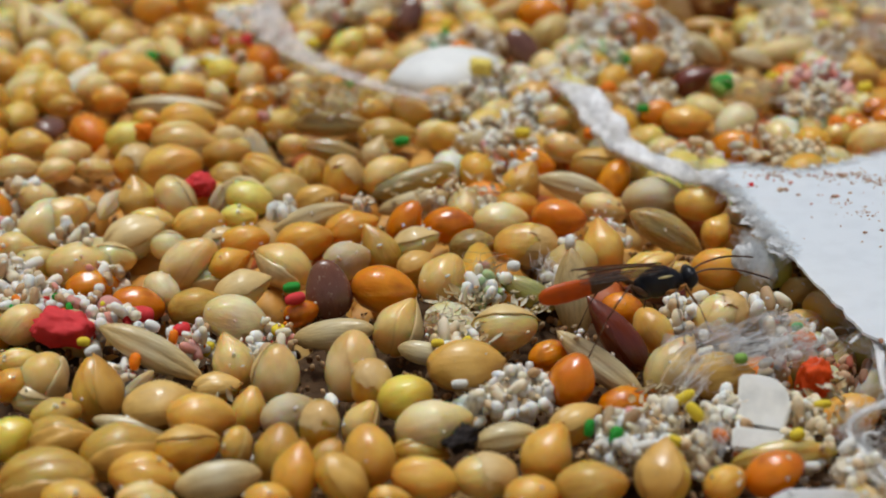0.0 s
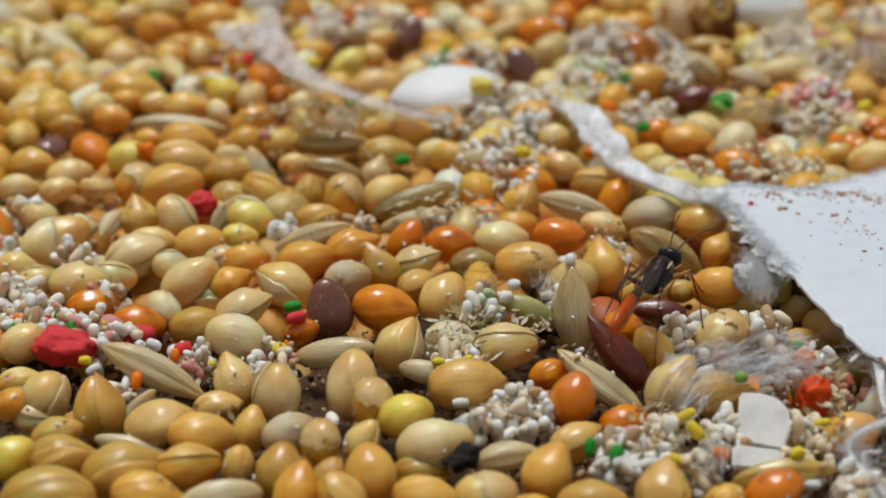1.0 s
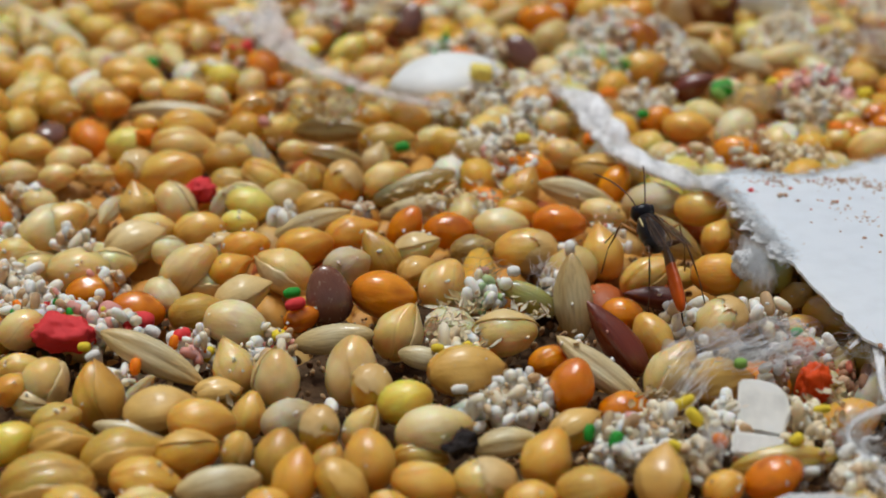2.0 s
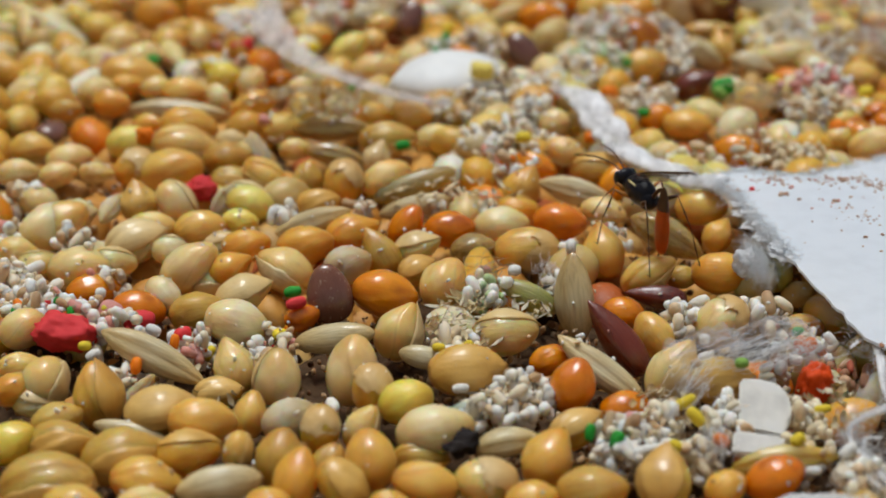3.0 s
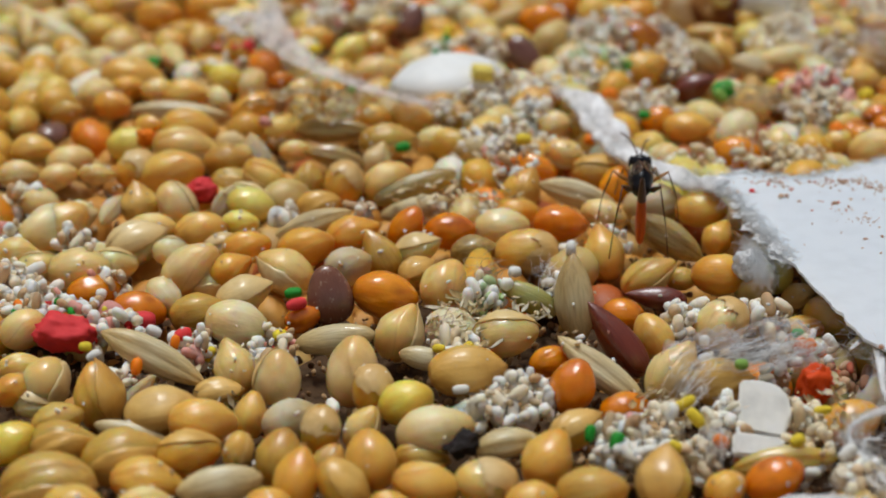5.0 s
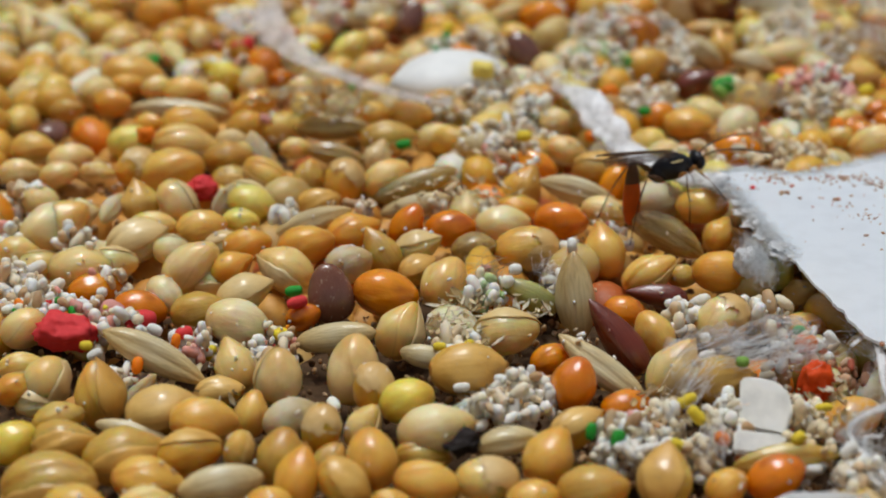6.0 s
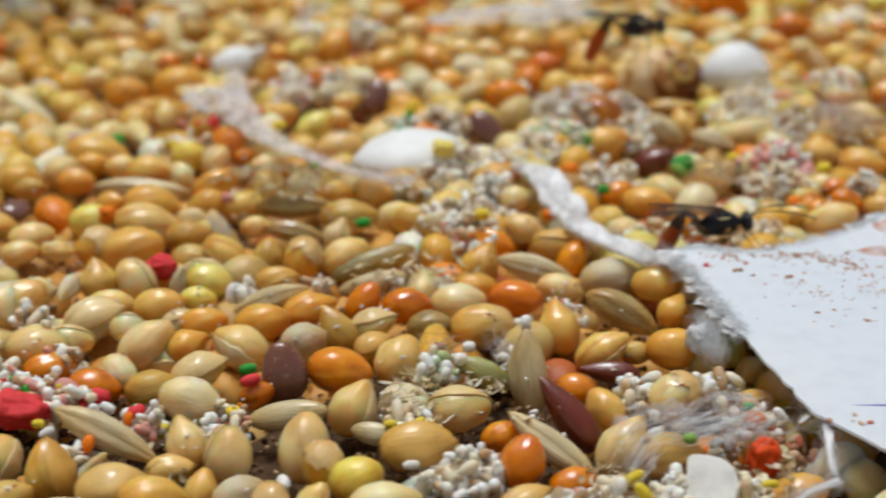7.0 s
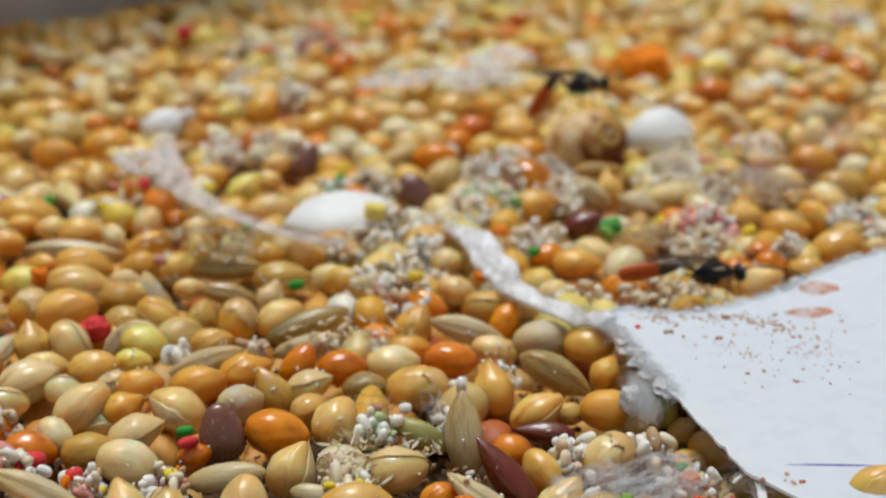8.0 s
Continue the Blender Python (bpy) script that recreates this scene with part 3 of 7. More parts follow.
def hair(v, f, points, radius, sides=4):
    """Appends a thin tube along the points (metres)."""
    base = len(v)
    n = len(points)
    for i, p in enumerate(points):
        d = (points[min(i + 1, n - 1)] - points[max(i - 1, 0)]).normalized()
        s = d.cross(Vector((0.31, 0.2, 0.93))).normalized()
        t = d.cross(s)
        r = radius * (1.0 if 0 < i < n - 1 else 0.45)
        for k in range(sides):
            a = 2 * math.pi * k / sides
            v.append(p + s * (r * math.cos(a)) + t * (r * math.sin(a)))
    for i in range(n - 1):
        for k in range(sides):
            m = (k + 1) % sides
            f.append((base + i * sides + k, base + i * sides + m, base + (i + 1) * sides + m, base + (i + 1) * sides + k))
    f.append(tuple(base + k for k in range(sides))[::-1])
    f.append(tuple(base + (n - 1) * sides + k for k in range(sides)))


def fringe(line, rng, per_mm, reach, inward, radius=0.013):
    v, f = [], []
    for a, b in zip(line, line[1:]):
        d = b - a
        if d.length < 1e-6:
            continue
        out = Vector((d.y, -d.x, 0)).normalized() * (-1 if inward else 1)
        for _ in range(max(1, int(d.length * per_mm))):
            p = a.lerp(b, rng.random()) - out * rng.uniform(0, 0.5)
            tuft = 0.45 + 1.5 * abs(noise.noise(p * 0.9))
            go = tuft * (out * rng.uniform(0.3, 1.0) + d.normalized() * rng.uniform(-1, 1) + Vector((0, 0, rng.uniform(-0.5, 0.6)))) * reach * rng.uniform(0.3, 1.0)
            curl = Vector((rng.uniform(-1, 1), rng.uniform(-1, 1), rng.uniform(-0.6, 0.6))) * reach * 0.35
            pts = [(p + go * s + curl * math.sin(math.pi * s) + Vector((0, 0, 0.07))) * MM for s in (0, 0.25, 0.5, 0.75, 1)]
            hair(v, f, pts, radius * MM * rng.uniform(0.6, 1.3), 3)
    return v, f


sheet, torn_top, torn_left = paper_sheet()
fz = random.Random(11)


def torn_flakes(line, rng, per_mm, reach):
    """Ragged felted flakes that stand out along a torn edge: small uneven plates with thickness (mm)."""
    v, f, n = [], [], 14
    for a, b in zip(line, line[1:]):
        d = b - a
        if d.length < 1e-6:
            continue
        out = Vector((-d.y, d.x, 0)).normalized()
        for _ in range(int(d.length * per_mm + rng.random())):
            tuft = 0.5 + 1.3 * abs(noise.noise(a * 0.8))
            p = a.lerp(b, rng.random()) + out * rng.uniform(-0.15, 0.35) * reach * tuft
            size = reach * tuft * rng.uniform(0.3, 0.6)
            m = pose(p.x * MM, p.y * MM, rng.uniform(-0.12, 0.2) * MM, rng.gauss(0, 5), rng.gauss(0, 5), rng.uniform(0, 360))
            o, q = len(v), rng.uniform(0, 50)
            for layer in (0.04, 0.0):
                for i in range(n):
                    t = 2 * math.pi * i / n
                    k = size * (0.75 + 0.6 * noise.noise(Vector((math.cos(t) * 2.2, math.sin(t) * 2.2, q))) + rng.uniform(-0.12, 0.12))
                    v.append(m @ (Vector((k * math.cos(t), 0.7 * k * math.sin(t), layer + 0.1 * noise.noise(Vector((t, q, 3))))) * MM))
            f.append(tuple(o + i for i in range(n)))
            f.append(tuple(o + n + i for i in range(n))[::-1])
            f += [(o + i, o + n + i, o + n + (i + 1) % n, o + (i + 1) % n) for i in range(n)]
    return v, f


ragged = torn_left[int(len(torn_left) * 0.45):]
for edge, count, reach in ((torn_top[:300], 6, 0.5), (ragged, 6, 0.5), (ragged[:int(len(ragged) * 0.7)], 3, 1.4)):
    fv, ff = torn_flakes(edge, fz, count, reach)
    child("felted_edge", mesh_from("felted_edge", fv, ff, FUZZ, False), sheet, "felted white flakes of torn paper", "stuff")
for edge, count, reach in ((torn_top[:300], 170, 0.7), (ragged, 260, 1.1)):
    fv, ff = fringe(edge, fz, count, reach, True, 0.006)
    child("torn_fringe", mesh_from("torn_fringe", fv, ff, FUZZ), sheet, "frayed white paper fibres", "stuff")


def flat_patch(name, x, y, length, width, turn, material, parent, height=0.15, seed=0, label=""):
    v = [(0, 0, height * MM)]
    n = 40
    for i in range(n):
        a = 2 * math.pi * i / n
        k = 1 + 0.35 * noise.noise(Vector((math.cos(a) * 1.3, math.sin(a) * 1.3, seed)))
        v.append((length / 2 * k * math.cos(a) * MM, width / 2 * k * math.sin(a) * MM, (height - 0.008) * MM))
    f = [(0, 1 + i, 1 + (i + 1) % n) for i in range(n)]
    ob = child(name, mesh_from(name, v, f, material), parent, label)
    ob.matrix_basis = pose(x * MM, y * MM, 0, 0, 0, turn)
    return ob


def paper_marks():
    ax, ay = (17.85, -13.40)
    bx, by = (21.52, -13.56)
    ln = math.hypot(bx - ax, by - ay)
    flat_patch("printed_line", (ax + bx) / 2, (ay + by) / 2, ln, 0.16, math.degrees(math.atan2(by - ay, bx - ax)), BLUE, sheet, 0.152, 1, "thin blue printed line")
    flat_patch("stain", 23.65, 5.33, 1.9, 1.7, 20, STAIN, sheet, 0.15, 4, "rusty orange stain")
    flat_patch("stain", 22.52, 2.28, 2.3, 1.3, 15, STAIN, sheet, 0.154, 7, "rusty orange stain")


paper_marks()


def speckles(spots, name, label, seed, material):
    rng, v, f = random.Random(seed), [], []
    pv, pf = pellet_shape(seed, 6, 4)
    for x, y, rx, ry, n, size in spots:
        for _ in range(n):
            a, r = rng.uniform(0, 6.283), abs(rng.gauss(0, 0.6))
            px, py, s = x + rx * r * math.cos(a), y + ry * r * math.sin(a), size * rng.uniform(0.4, 1.3)
            m = pose(px * MM, py * MM, (0.14 + s * 0.2) * MM, 0, 0, rng.uniform(0, 360))
            b = len(v)
            v += [m @ Vector((q[0] * s * MM * 1.5, q[1] * s * MM, q[2] * s * MM * 0.7)) for q in pv]
            f += [tuple(i + b for i in q) for q in pf]
    child(name, mesh_from(name, v, f, material), sheet, label, "stuff")


speckles([(*(15.26, -0.10), 2.2, 2.0, 9, 0.17), (*(17.10, -0.78), 2.4, 1.6, 8, 0.2), (*(19.46, 1.08), 1.0, 0.9, 34, 0.1), (*(20.80, 0.52), 1.3, 1.3, 40, 0.12),
          (*(21.94, -0.83), 2.0, 2.4, 22, 0.12), (*(13.47, 0.25), 0.9, 0.8, 8, 0.12), (*(19.98, -5.77), 2.4, 2.6, 14, 0.12), (*(17.56, -15.09), 1.6, 1.5, 6, 0.2),
          (*(18.6, -2.6), 2.6, 2.4, 50, 0.075), (*(21.4, -2.4), 2.6, 3.2, 70, 0.075), (*(15.4, 1.6), 1.6, 0.7, 60, 0.09), (*(18.4, 1.7), 1.8, 0.7, 110, 0.1)],
         "frass_specks", "brown frass specks sprinkled on the paper", 5, CRUMBS["frass"])

# ---- silk strands and webs ----


def spline(points, n):
    """Points on a smooth curve through the given ones."""
    p = [Vector(q) for q in points]
    p = [2 * p[0] - p[1]] + p + [2 * p[-1] - p[-2]]
    out = []
    for i in range(1, len(p) - 2):
        for k in range(n):
            t = k / n
            a, b, c, d = p[i - 1], p[i], p[i + 1], p[i + 2]
            out.append(0.5 * (2 * b + (c - a) * t + (2 * a - 5 * b + 4 * c - d) * t * t + (3 * b - a - 3 * c + d) * t ** 3))
    out.append(p[-2])
    return out


def strand(points, widths, label, seed, thick=0.35, silk=None):
    """A rope of matted silk through the points (mm), with loose hairs and grains of frass in it."""
    line = spline(points, 12)
    thing = tagged(new("silk_strand"), label, "silk strand")
    thing.location = line[len(line) // 2] * MM
    off = thing.location.copy()
    v, f, sides = [], [], 14
    for i, p in enumerate(line):
        d = (line[min(i + 1, len(line) - 1)] - line[max(i - 1, 0)]).normalized()
        s = d.cross(Vector((0, 0, 1))).normalized()
        up = s.cross(d)
        g = i / (len(line) - 1) * (len(widths) - 1)
        w = widths[int(g)] + (widths[min(int(g) + 1, len(widths) - 1)] - widths[int(g)]) * (g - int(g))
        for k in range(sides):
            a = 2 * math.pi * k / sides
            q = p + s * (w / 2 * math.cos(a)) + up * (w / 2 * (thick + 0.35) * math.sin(a))
            q += (s * math.cos(a) + up * math.sin(a)) * 0.16 * w * (noise.noise(q * 0.9 + Vector((seed, 0, 0))) + 0.35 * noise.noise(q * 3))
            v.append(q * MM - off)
    for i in range(len(line) - 1):
        for k in range(sides):
            m = (k + 1) % sides
            f.append((i * sides + k, i * sides + m, (i + 1) * sides + m, (i + 1) * sides + k))
    f.append(tuple(range(sides))[::-1])
    f.append(tuple((len(line) - 1) * sides + k for k in range(sides)))
    child("matted_silk", mesh_from("matted_silk", v, f, silk or SILK), thing)
    rng, v, f = random.Random(seed), [], []
    for _ in range(int(len(line) * 14 * min(1, widths[0] + 0.1))):
        i = rng.randrange(len(line) - 1)
        d = (line[i + 1] - line[i]).normalized()
        p = line[i] + Vector((rng.gauss(0, 0.3), rng.gauss(0, 0.3), rng.gauss(0, 0.2))) * widths[0]
        go = (d * rng.uniform(-1, 1) + Vector((rng.gauss(0, 0.35), rng.gauss(0, 0.35), rng.gauss(0, 0.25)))) * rng.uniform(0.4, 1.5)
        c = Vector((rng.gauss(0, 0.2), rng.gauss(0, 0.2), rng.gauss(0, 0.2)))
        hair(v, f, [(p + go * t + c * math.sin(3.14 * t)) * MM - off for t in (0, 0.33, 0.66, 1)], 0.006 * MM, 3)
    child("loose_hairs", mesh_from("loose_hairs", v, f, FUZZ), thing, kind="stuff")
    return thing


strand([(-10.72, 31.86, 2.60), (-10.45, 28.21, 2.60), (-9.78, 24.54, 2.40), (-7.98, 20.23, 2.30), (-5.44, 17.07, 2.30), (-2.90, 14.44, 2.30), (-0.78, 13.31, 2.20), (0.46, 13.77, 1.90)],
       [0.8, 1.5, 2.4, 1.6, 1.1, 1.0, 0.8, 0.5], "dirty white ribbon of matted silk lying over seeds", 3, -0.2, THIN)
strand([(5.93, 16.15, 2.00), (7.25, 13.00, 2.40), (8.00, 9.23, 2.40), (8.63, 6.49, 2.40), (10.04, 3.89, 2.40), (11.34, 2.22, 2.50), (12.65, 1.00, 2.60)],
       [0.9, 1.7, 2.0, 1.5, 1.5, 1.6, 1.6], "white rope of matted silk running to the paper", 9, 0.05)


strand([(15.63, -13.64, 2.0), (16.32, -13.37, 2.3), (16.49, -14.66, 2.3), (16.32, -16.08, 2.1), (16.21, -17.64, 1.9)],
       [0.15, 0.3, 0.38, 0.3, 0.25], "ragged white rope of silk at the paper edge", 31, 0.2)
strand([(16.23, -18.23, 2.0), (15.01, -19.09, 2.1), (14.35, -19.84, 2.0), (14.35, -20.66, 1.8), (14.72, -21.95, 1.9), (15.0, -23.29, 1.9)],
       [0.4, 0.35, 0.2, 0.18, 0.22, 0.3], "looped white rope of silk hanging by the paper", 32, 0.2)
strand([(15.43, -20.08, 1.8), (14.84, -20.11, 1.7), (14.54, -22.02, 1.6), (14.78, -23.1, 1.6)],
       [0.15, 0.12, 0.14, 0.16], "thin white rope of silk by the paper", 33, 0.2)


def web(x, y, z, rx, ry, rz, n, label, seed, radius=0.009, material=None, lay=None, name="silk_web"):
    """A tangle of fine threads round a place (mm)."""
    rng, v, f = random.Random(seed), [], []
    for _ in range(n):
        p = Vector((rng.gauss(0, 0.5) * rx, rng.gauss(0, 0.5) * ry, rng.gauss(0, 0.5) * rz))
        go = Vector((rng.gauss(0, 1) * rx, rng.gauss(0, 1) * ry, rng.gauss(0, 0.5) * rz)) * 0.8
        if lay:
            go = Vector(lay) * rng.uniform(-1.2, 1.2) + go * 0.25
        c = Vector((rng.gauss(0, 0.3) * rx, rng.gauss(0, 0.3) * ry, rng.gauss(0, 0.3) * rz))
        hair(v, f, [(p + go * (t - 0.5) + c * math.sin(3.14 * t)) * MM for t in (0, 0.2, 0.4, 0.6, 0.8, 1)], radius * MM * rng.uniform(0.6, 1.4), 3)
    ob = tagged(new(name, mesh_from(name, v, f, material or FUZZ)), label, name.replace("_", " "), kind="stuff")
    ob.location = (x * MM, y * MM, z * MM)
    return ob


web(*(12.37, -14.36, 2.20), 2.0, 1.0, 0.4, 200, "fine white silk web spread between seeds and paper", 1, 0.008, lay=(2.4, 0.9, 0.6))
web(*(9.16, -16.77, 2.30), 0.6, 1.2, 0.4, 70, "fine white silk web over seeds and crumbs", 2, 0.008, lay=(0.9, 1.4, 0.5))
web(*(9.56, -20.19, 1.80), 0.6, 1.2, 0.5, 70, "fine white silk web over seeds and crumbs", 3, 0.009, lay=(0.3, 1.2, 0.6))
web(*(13.54, -24.45, 1.90), 1.6, 0.35, 0.4, 40, "white silk web under the paper edge", 5, 0.01)
web(*(13.25, -5.82, 2.10), 0.5, 1.6, 0.35, 1300, "white fluff of torn fibre at the paper edge", 7, 0.0035)
web(*(20.94, 23.93, 2.80), 1.6, 2.0, 0.9, 90, "grey silk web over crumbs", 8, 0.008)
web(*(24.77, 22.95, 2.60), 2.0, 3.0, 0.9, 120, "grey silk web over husk fibres", 9, 0.008)
web(*(31.87, 32.21, 2.40), 2.0, 2.4, 0.6, 60, "grey silk web on the seeds", 10, 0.008)
web(*(4.29, -6.62, 2.00), 0.5, 1.0, 0.5, 50, "thin silk threads between seeds", 12, 0.006)
web(*(1.96, -6.16, 1.7), 0.8, 0.8, 0.4, 46, "tangle of dry brown plant fibres between seeds", 60, 0.013, FIBRE, (1.0, 0.9, 0.3), "fibre_tangle")
web(*(0.32, -10.06, 1.4), 0.7, 1.0, 0.3, 30, "tangle of dry brown plant fibres between seeds", 94, 0.013, FIBRE, (0.5, 1.0, 0.2), "fibre_tangle")
web(*(16.55, 14.11, 2.4), 1.5, 1.4, 0.5, 50, "tangle of grey husk fibres under silk", 83, 0.022, FIBRE, (1.4, -0.5, 0.2), "fibre_tangle")


def chaff(x, y, z, rx, ry, high, n, label, seed):
    """A litter of curled flakes of hull, splinters and dust (mm)."""
    rng, v, f = random.Random(seed), [], []
    for _ in range(n):
        a, r = rng.uniform(0, 6.283), math.sqrt(rng.random())
        m = pose(rx * r * math.cos(a) * MM, ry * r * math.sin(a) * MM, high * (1 - r * r) * rng.uniform(0.2, 1) * MM, rng.gauss(0, 28), rng.gauss(0, 28), rng.uniform(0, 360))
        long, broad, curl = rng.uniform(0.2, 0.75), rng.uniform(0.06, 0.3), rng.uniform(0.1, 0.5)
        b = len(v)
        for layer in (0, 0.035):
            for i in range(6):
                t = i / 5 - 0.5
                for e in (-1, 0, 1):
                    w = broad * (1 - 3.2 * t * t) * (1 + 0.4 * rng.uniform(-1, 1))
                    v.append(m @ (Vector((long * t, e * w * 0.5, curl * 0.3 * t * t * 4 * long * 0.4 + 0.12 * abs(e) * broad * 2 - layer)) * MM))
        for i in range(5):
            for e in (0, 1):
                q = (b + i * 3 + e, b + i * 3 + e + 1, b + i * 3 + e + 4, b + i * 3 + e + 3)
                f += [q, tuple(k + 18 for k in q)[::-1]]
    ob = tagged(new("chaff", mesh_from("chaff", v, f, CHAFF)), label, "chaff", kind="stuff")
    ob.location = (x * MM, y * MM, z * MM)


chaff(*(0.94, -10.01, 1.20), 1.6, 3.0, 0.5, 90, "litter of broken straw coloured hulls between seeds", 13)
chaff(*(3.44, -7.66, 0.80), 1.5, 2.0, 0.4, 60, "litter of broken straw coloured hulls between seeds", 17)
chaff(*(-6.77, 14.07, 1.80), 3.4, 2.6, 0.7, 150, "litter of broken straw coloured hulls on the seeds", 14)
chaff(*(24.59, 22.67, 2.00), 2.6, 3.4, 0.7, 120, "litter of broken straw coloured hulls under the web", 15)
chaff(*(0.68, 2.39, 1.60), 3.2, 1.8, 0.4, 40, "litter of broken straw coloured hulls on the seeds", 16)
chaff(*(-8.58, -12.04, 0.60), 3.0, 4.0, 0.3, 60, "litter of broken hulls between seeds", 18)
chaff(*(2.03, -16.01, 0.80), 1.6, 2.0, 0.4, 60, "litter of broken hulls between crumbs", 19)
chaff(*(8.10, -18.38, 1.20), 2.0, 3.0, 0.6, 60, "litter of broken hulls between crumbs", 20)
chaff(*(14.13, -16.37, 1.00), 1.4, 2.4, 0.6, 50, "litter of broken hulls under the web", 21)


def veil(x, y, z, rx, ry, turn, label, seed, silk=None):
    """A thin sagging sheet of silk."""
    n, v, f = 24, [], []
    for i in range(n + 1):
        for j in range(n + 1):
            a, b = 2 * i / n - 1, 2 * j / n - 1
            k = math.sqrt(1 - 0.5 * a * a)
            e = 1 + 0.25 * noise.noise(Vector((a * 2, b * 2, seed)))
            v.append((a * rx * e * MM, b * ry * k * e * MM, (0.5 * noise.noise(Vector((a * 2, b * 3, seed + 4))) + 0.6 * (1 - a * a) * (1 - b * b)) * MM))
    for i in range(n):
        for j in range(n):
            p = i * (n + 1) + j
            f.append((p, p + n + 1, p + n + 2, p + 1))
    o = len(v)
    v += [(q[0], q[1], q[2] - 0.04 * MM) for q in v]
    f += [tuple(i + o for i in q)[::-1] for q in f]
    ob = tagged(new("silk_veil", mesh_from("silk_veil", v, f, silk or VEIL)), label, "silk web", kind="stuff")
    ob.matrix_basis = pose(x * MM, y * MM, z * MM, 0, 0, turn)


veil(*(6.9, 44.6, 2.60), 5.6, 1.7, 12, "thin white veil of silk stretched over seeds", 2)
veil(*(11.5, 50.5, 2.60), 3.0, 2.2, 50, "thin white veil of silk stretched over seeds", 3)
veil(*(10.0, -14.6, 2.5), 1.5, 1.1, 25, "thin white sheet of silk over a seed", 7, GAUZE)
veil(*(12.7, -13.2, 2.4), 1.6, 0.8, 20, "thin white sheet of silk spun towards the paper", 8, GAUZE)
veil(*(-11.25, 26.69, 2.30), 1.7, 1.6, 30, "torn flap of thin silk at the end of a strand", 5)

# ---- the special pieces ----


def shell(x, y, z, length, width, height, rx, ry, rz, label, seed):
    """A thick half hull, domed, with a rim."""
    v, f, na, nr = [], [], 48, 12
    for s in (1.0, 0.9):
        for i in range(nr + 1):
            r = i / nr
            for j in range(na):
                a = 2 * math.pi * j / na
                c = math.cos(a)
                w = 1 - 0.45 * abs(c) ** 3
                k = 1 + 0.03 * noise.noise(Vector((c * 2, math.sin(a) * 2, seed)))
                v.append((0.5 * r * s * k * c * length * MM, 0.5 * r * s * k * w * math.sin(a) * width * MM, height * MM * (math.sqrt(max(0, 1 - r * r)) * s + 0.012 * noise.noise(Vector((r * c * 4, r * math.sin(a) * 4, seed))))))
    o = (nr + 1) * na
    for i in range(nr):
        for j in range(na):
            k = (j + 1) % na
            q = (i * na + j, (i + 1) * na + j, (i + 1) * na + k, i * na + k)
            f.append(q)
            f.append(tuple(t + o for t in q)[::-1])
    for j in range(na):
        k = (j + 1) % na
        f.append((nr * na + j, o + nr * na + j, o + nr * na + k, nr * na + k))
    ob = tagged(new("seed_shell", mesh_from("seed_shell", v, f, SHELL)), label, "seed shell")
    ob.matrix_basis = pose(x * MM, y * MM, z * MM, rx, ry, rz)
    return ob


shell(*(0.09, 17.74, 1.90), 6.4, 4.4, 1.25, 10, -6, 16, "smooth white half shell of a large seed", 1)
shell(*(20.39, 32.71, 1.40), 5.4, 4.2, 2.6, -8, 6, 30, "bright white domed half shell of a seed", 2)
shell(*(-11.15, 36.07, 1.60), 3.4, 2.4, 1.3, 10, -10, 25, "white broken half shell at the end of the silk", 3)


def ball_seed(x, y, z, size):
    thing = tagged(new("round_nut"), "large round brown mottled nut with a scar", "nut")
    thing.location = (x * MM, y * MM, z * MM)
    v, f = rings(lambda u, p: (0.62 * math.cos(u), 0.5 * math.sin(u) ** 0.9 * math.cos(p) * (1 + 0.03 * noise.noise(Vector((math.cos(u) * 2, math.cos(p), math.sin(p))))), 0.5 * math.sin(u) ** 0.9 * math.sin(p)), 36, 26)
    child("nut_body", mesh_from("nut_body", [Vector(q) * size * MM for q in v], f, BALL), thing)
    v, f = [], []
    for i in range(25):
        for j in range(8):
            a, b = 2 * math.pi * (i % 24) / 24, 2 * math.pi * j / 8
            r = 0.17 + 0.05 * math.cos(b)
            v.append(((r * math.cos(a)) * size * MM, (r * math.sin(a)) * size * MM, 0.05 * math.sin(b) * size * MM * (1 + 0.3 * noise.noise(Vector((a, b, 1))))))
    for i in range(24):
        for j in range(8):
            k = (j + 1) % 8
            f.append((i * 8 + j, (i + 1) * 8 + j, (i + 1) * 8 + k, i * 8 + k))
    ob = child("scar_ring", mesh_from("scar_ring", v, f, COATS["t"]), thing, "raised tan scar ring")
    ob.matrix_basis = pose(0.24 * size * MM, -0.33 * size * MM, 0.26 * size * MM, 58, 0, 22)
    v, f = chunk_shape(3, 0.2, 2)
    ob = child("scar_core", mesh_from("scar_core", [Vector(q) * 0.2 * size * MM for q in v], f, FIBRE), thing, "dark scar core")
    ob.matrix_basis = pose(0.24 * size * MM, -0.30 * size * MM, 0.25 * size * MM)
    for px, py, pz, s in ((0.56, -0.2, 0.05, 0.16), (0.45, -0.32, -0.12, 0.2)):
        ob = child("scab", mesh_from("scab", [Vector(q) * s * size * MM for q in v], f, COATS["d"]), thing, "dark red scab")
        ob.matrix_basis = pose(px * size * MM, py * size * MM, pz * size * MM)


ball_seed(*(15.80, 32.6, 1.75), 4.1)


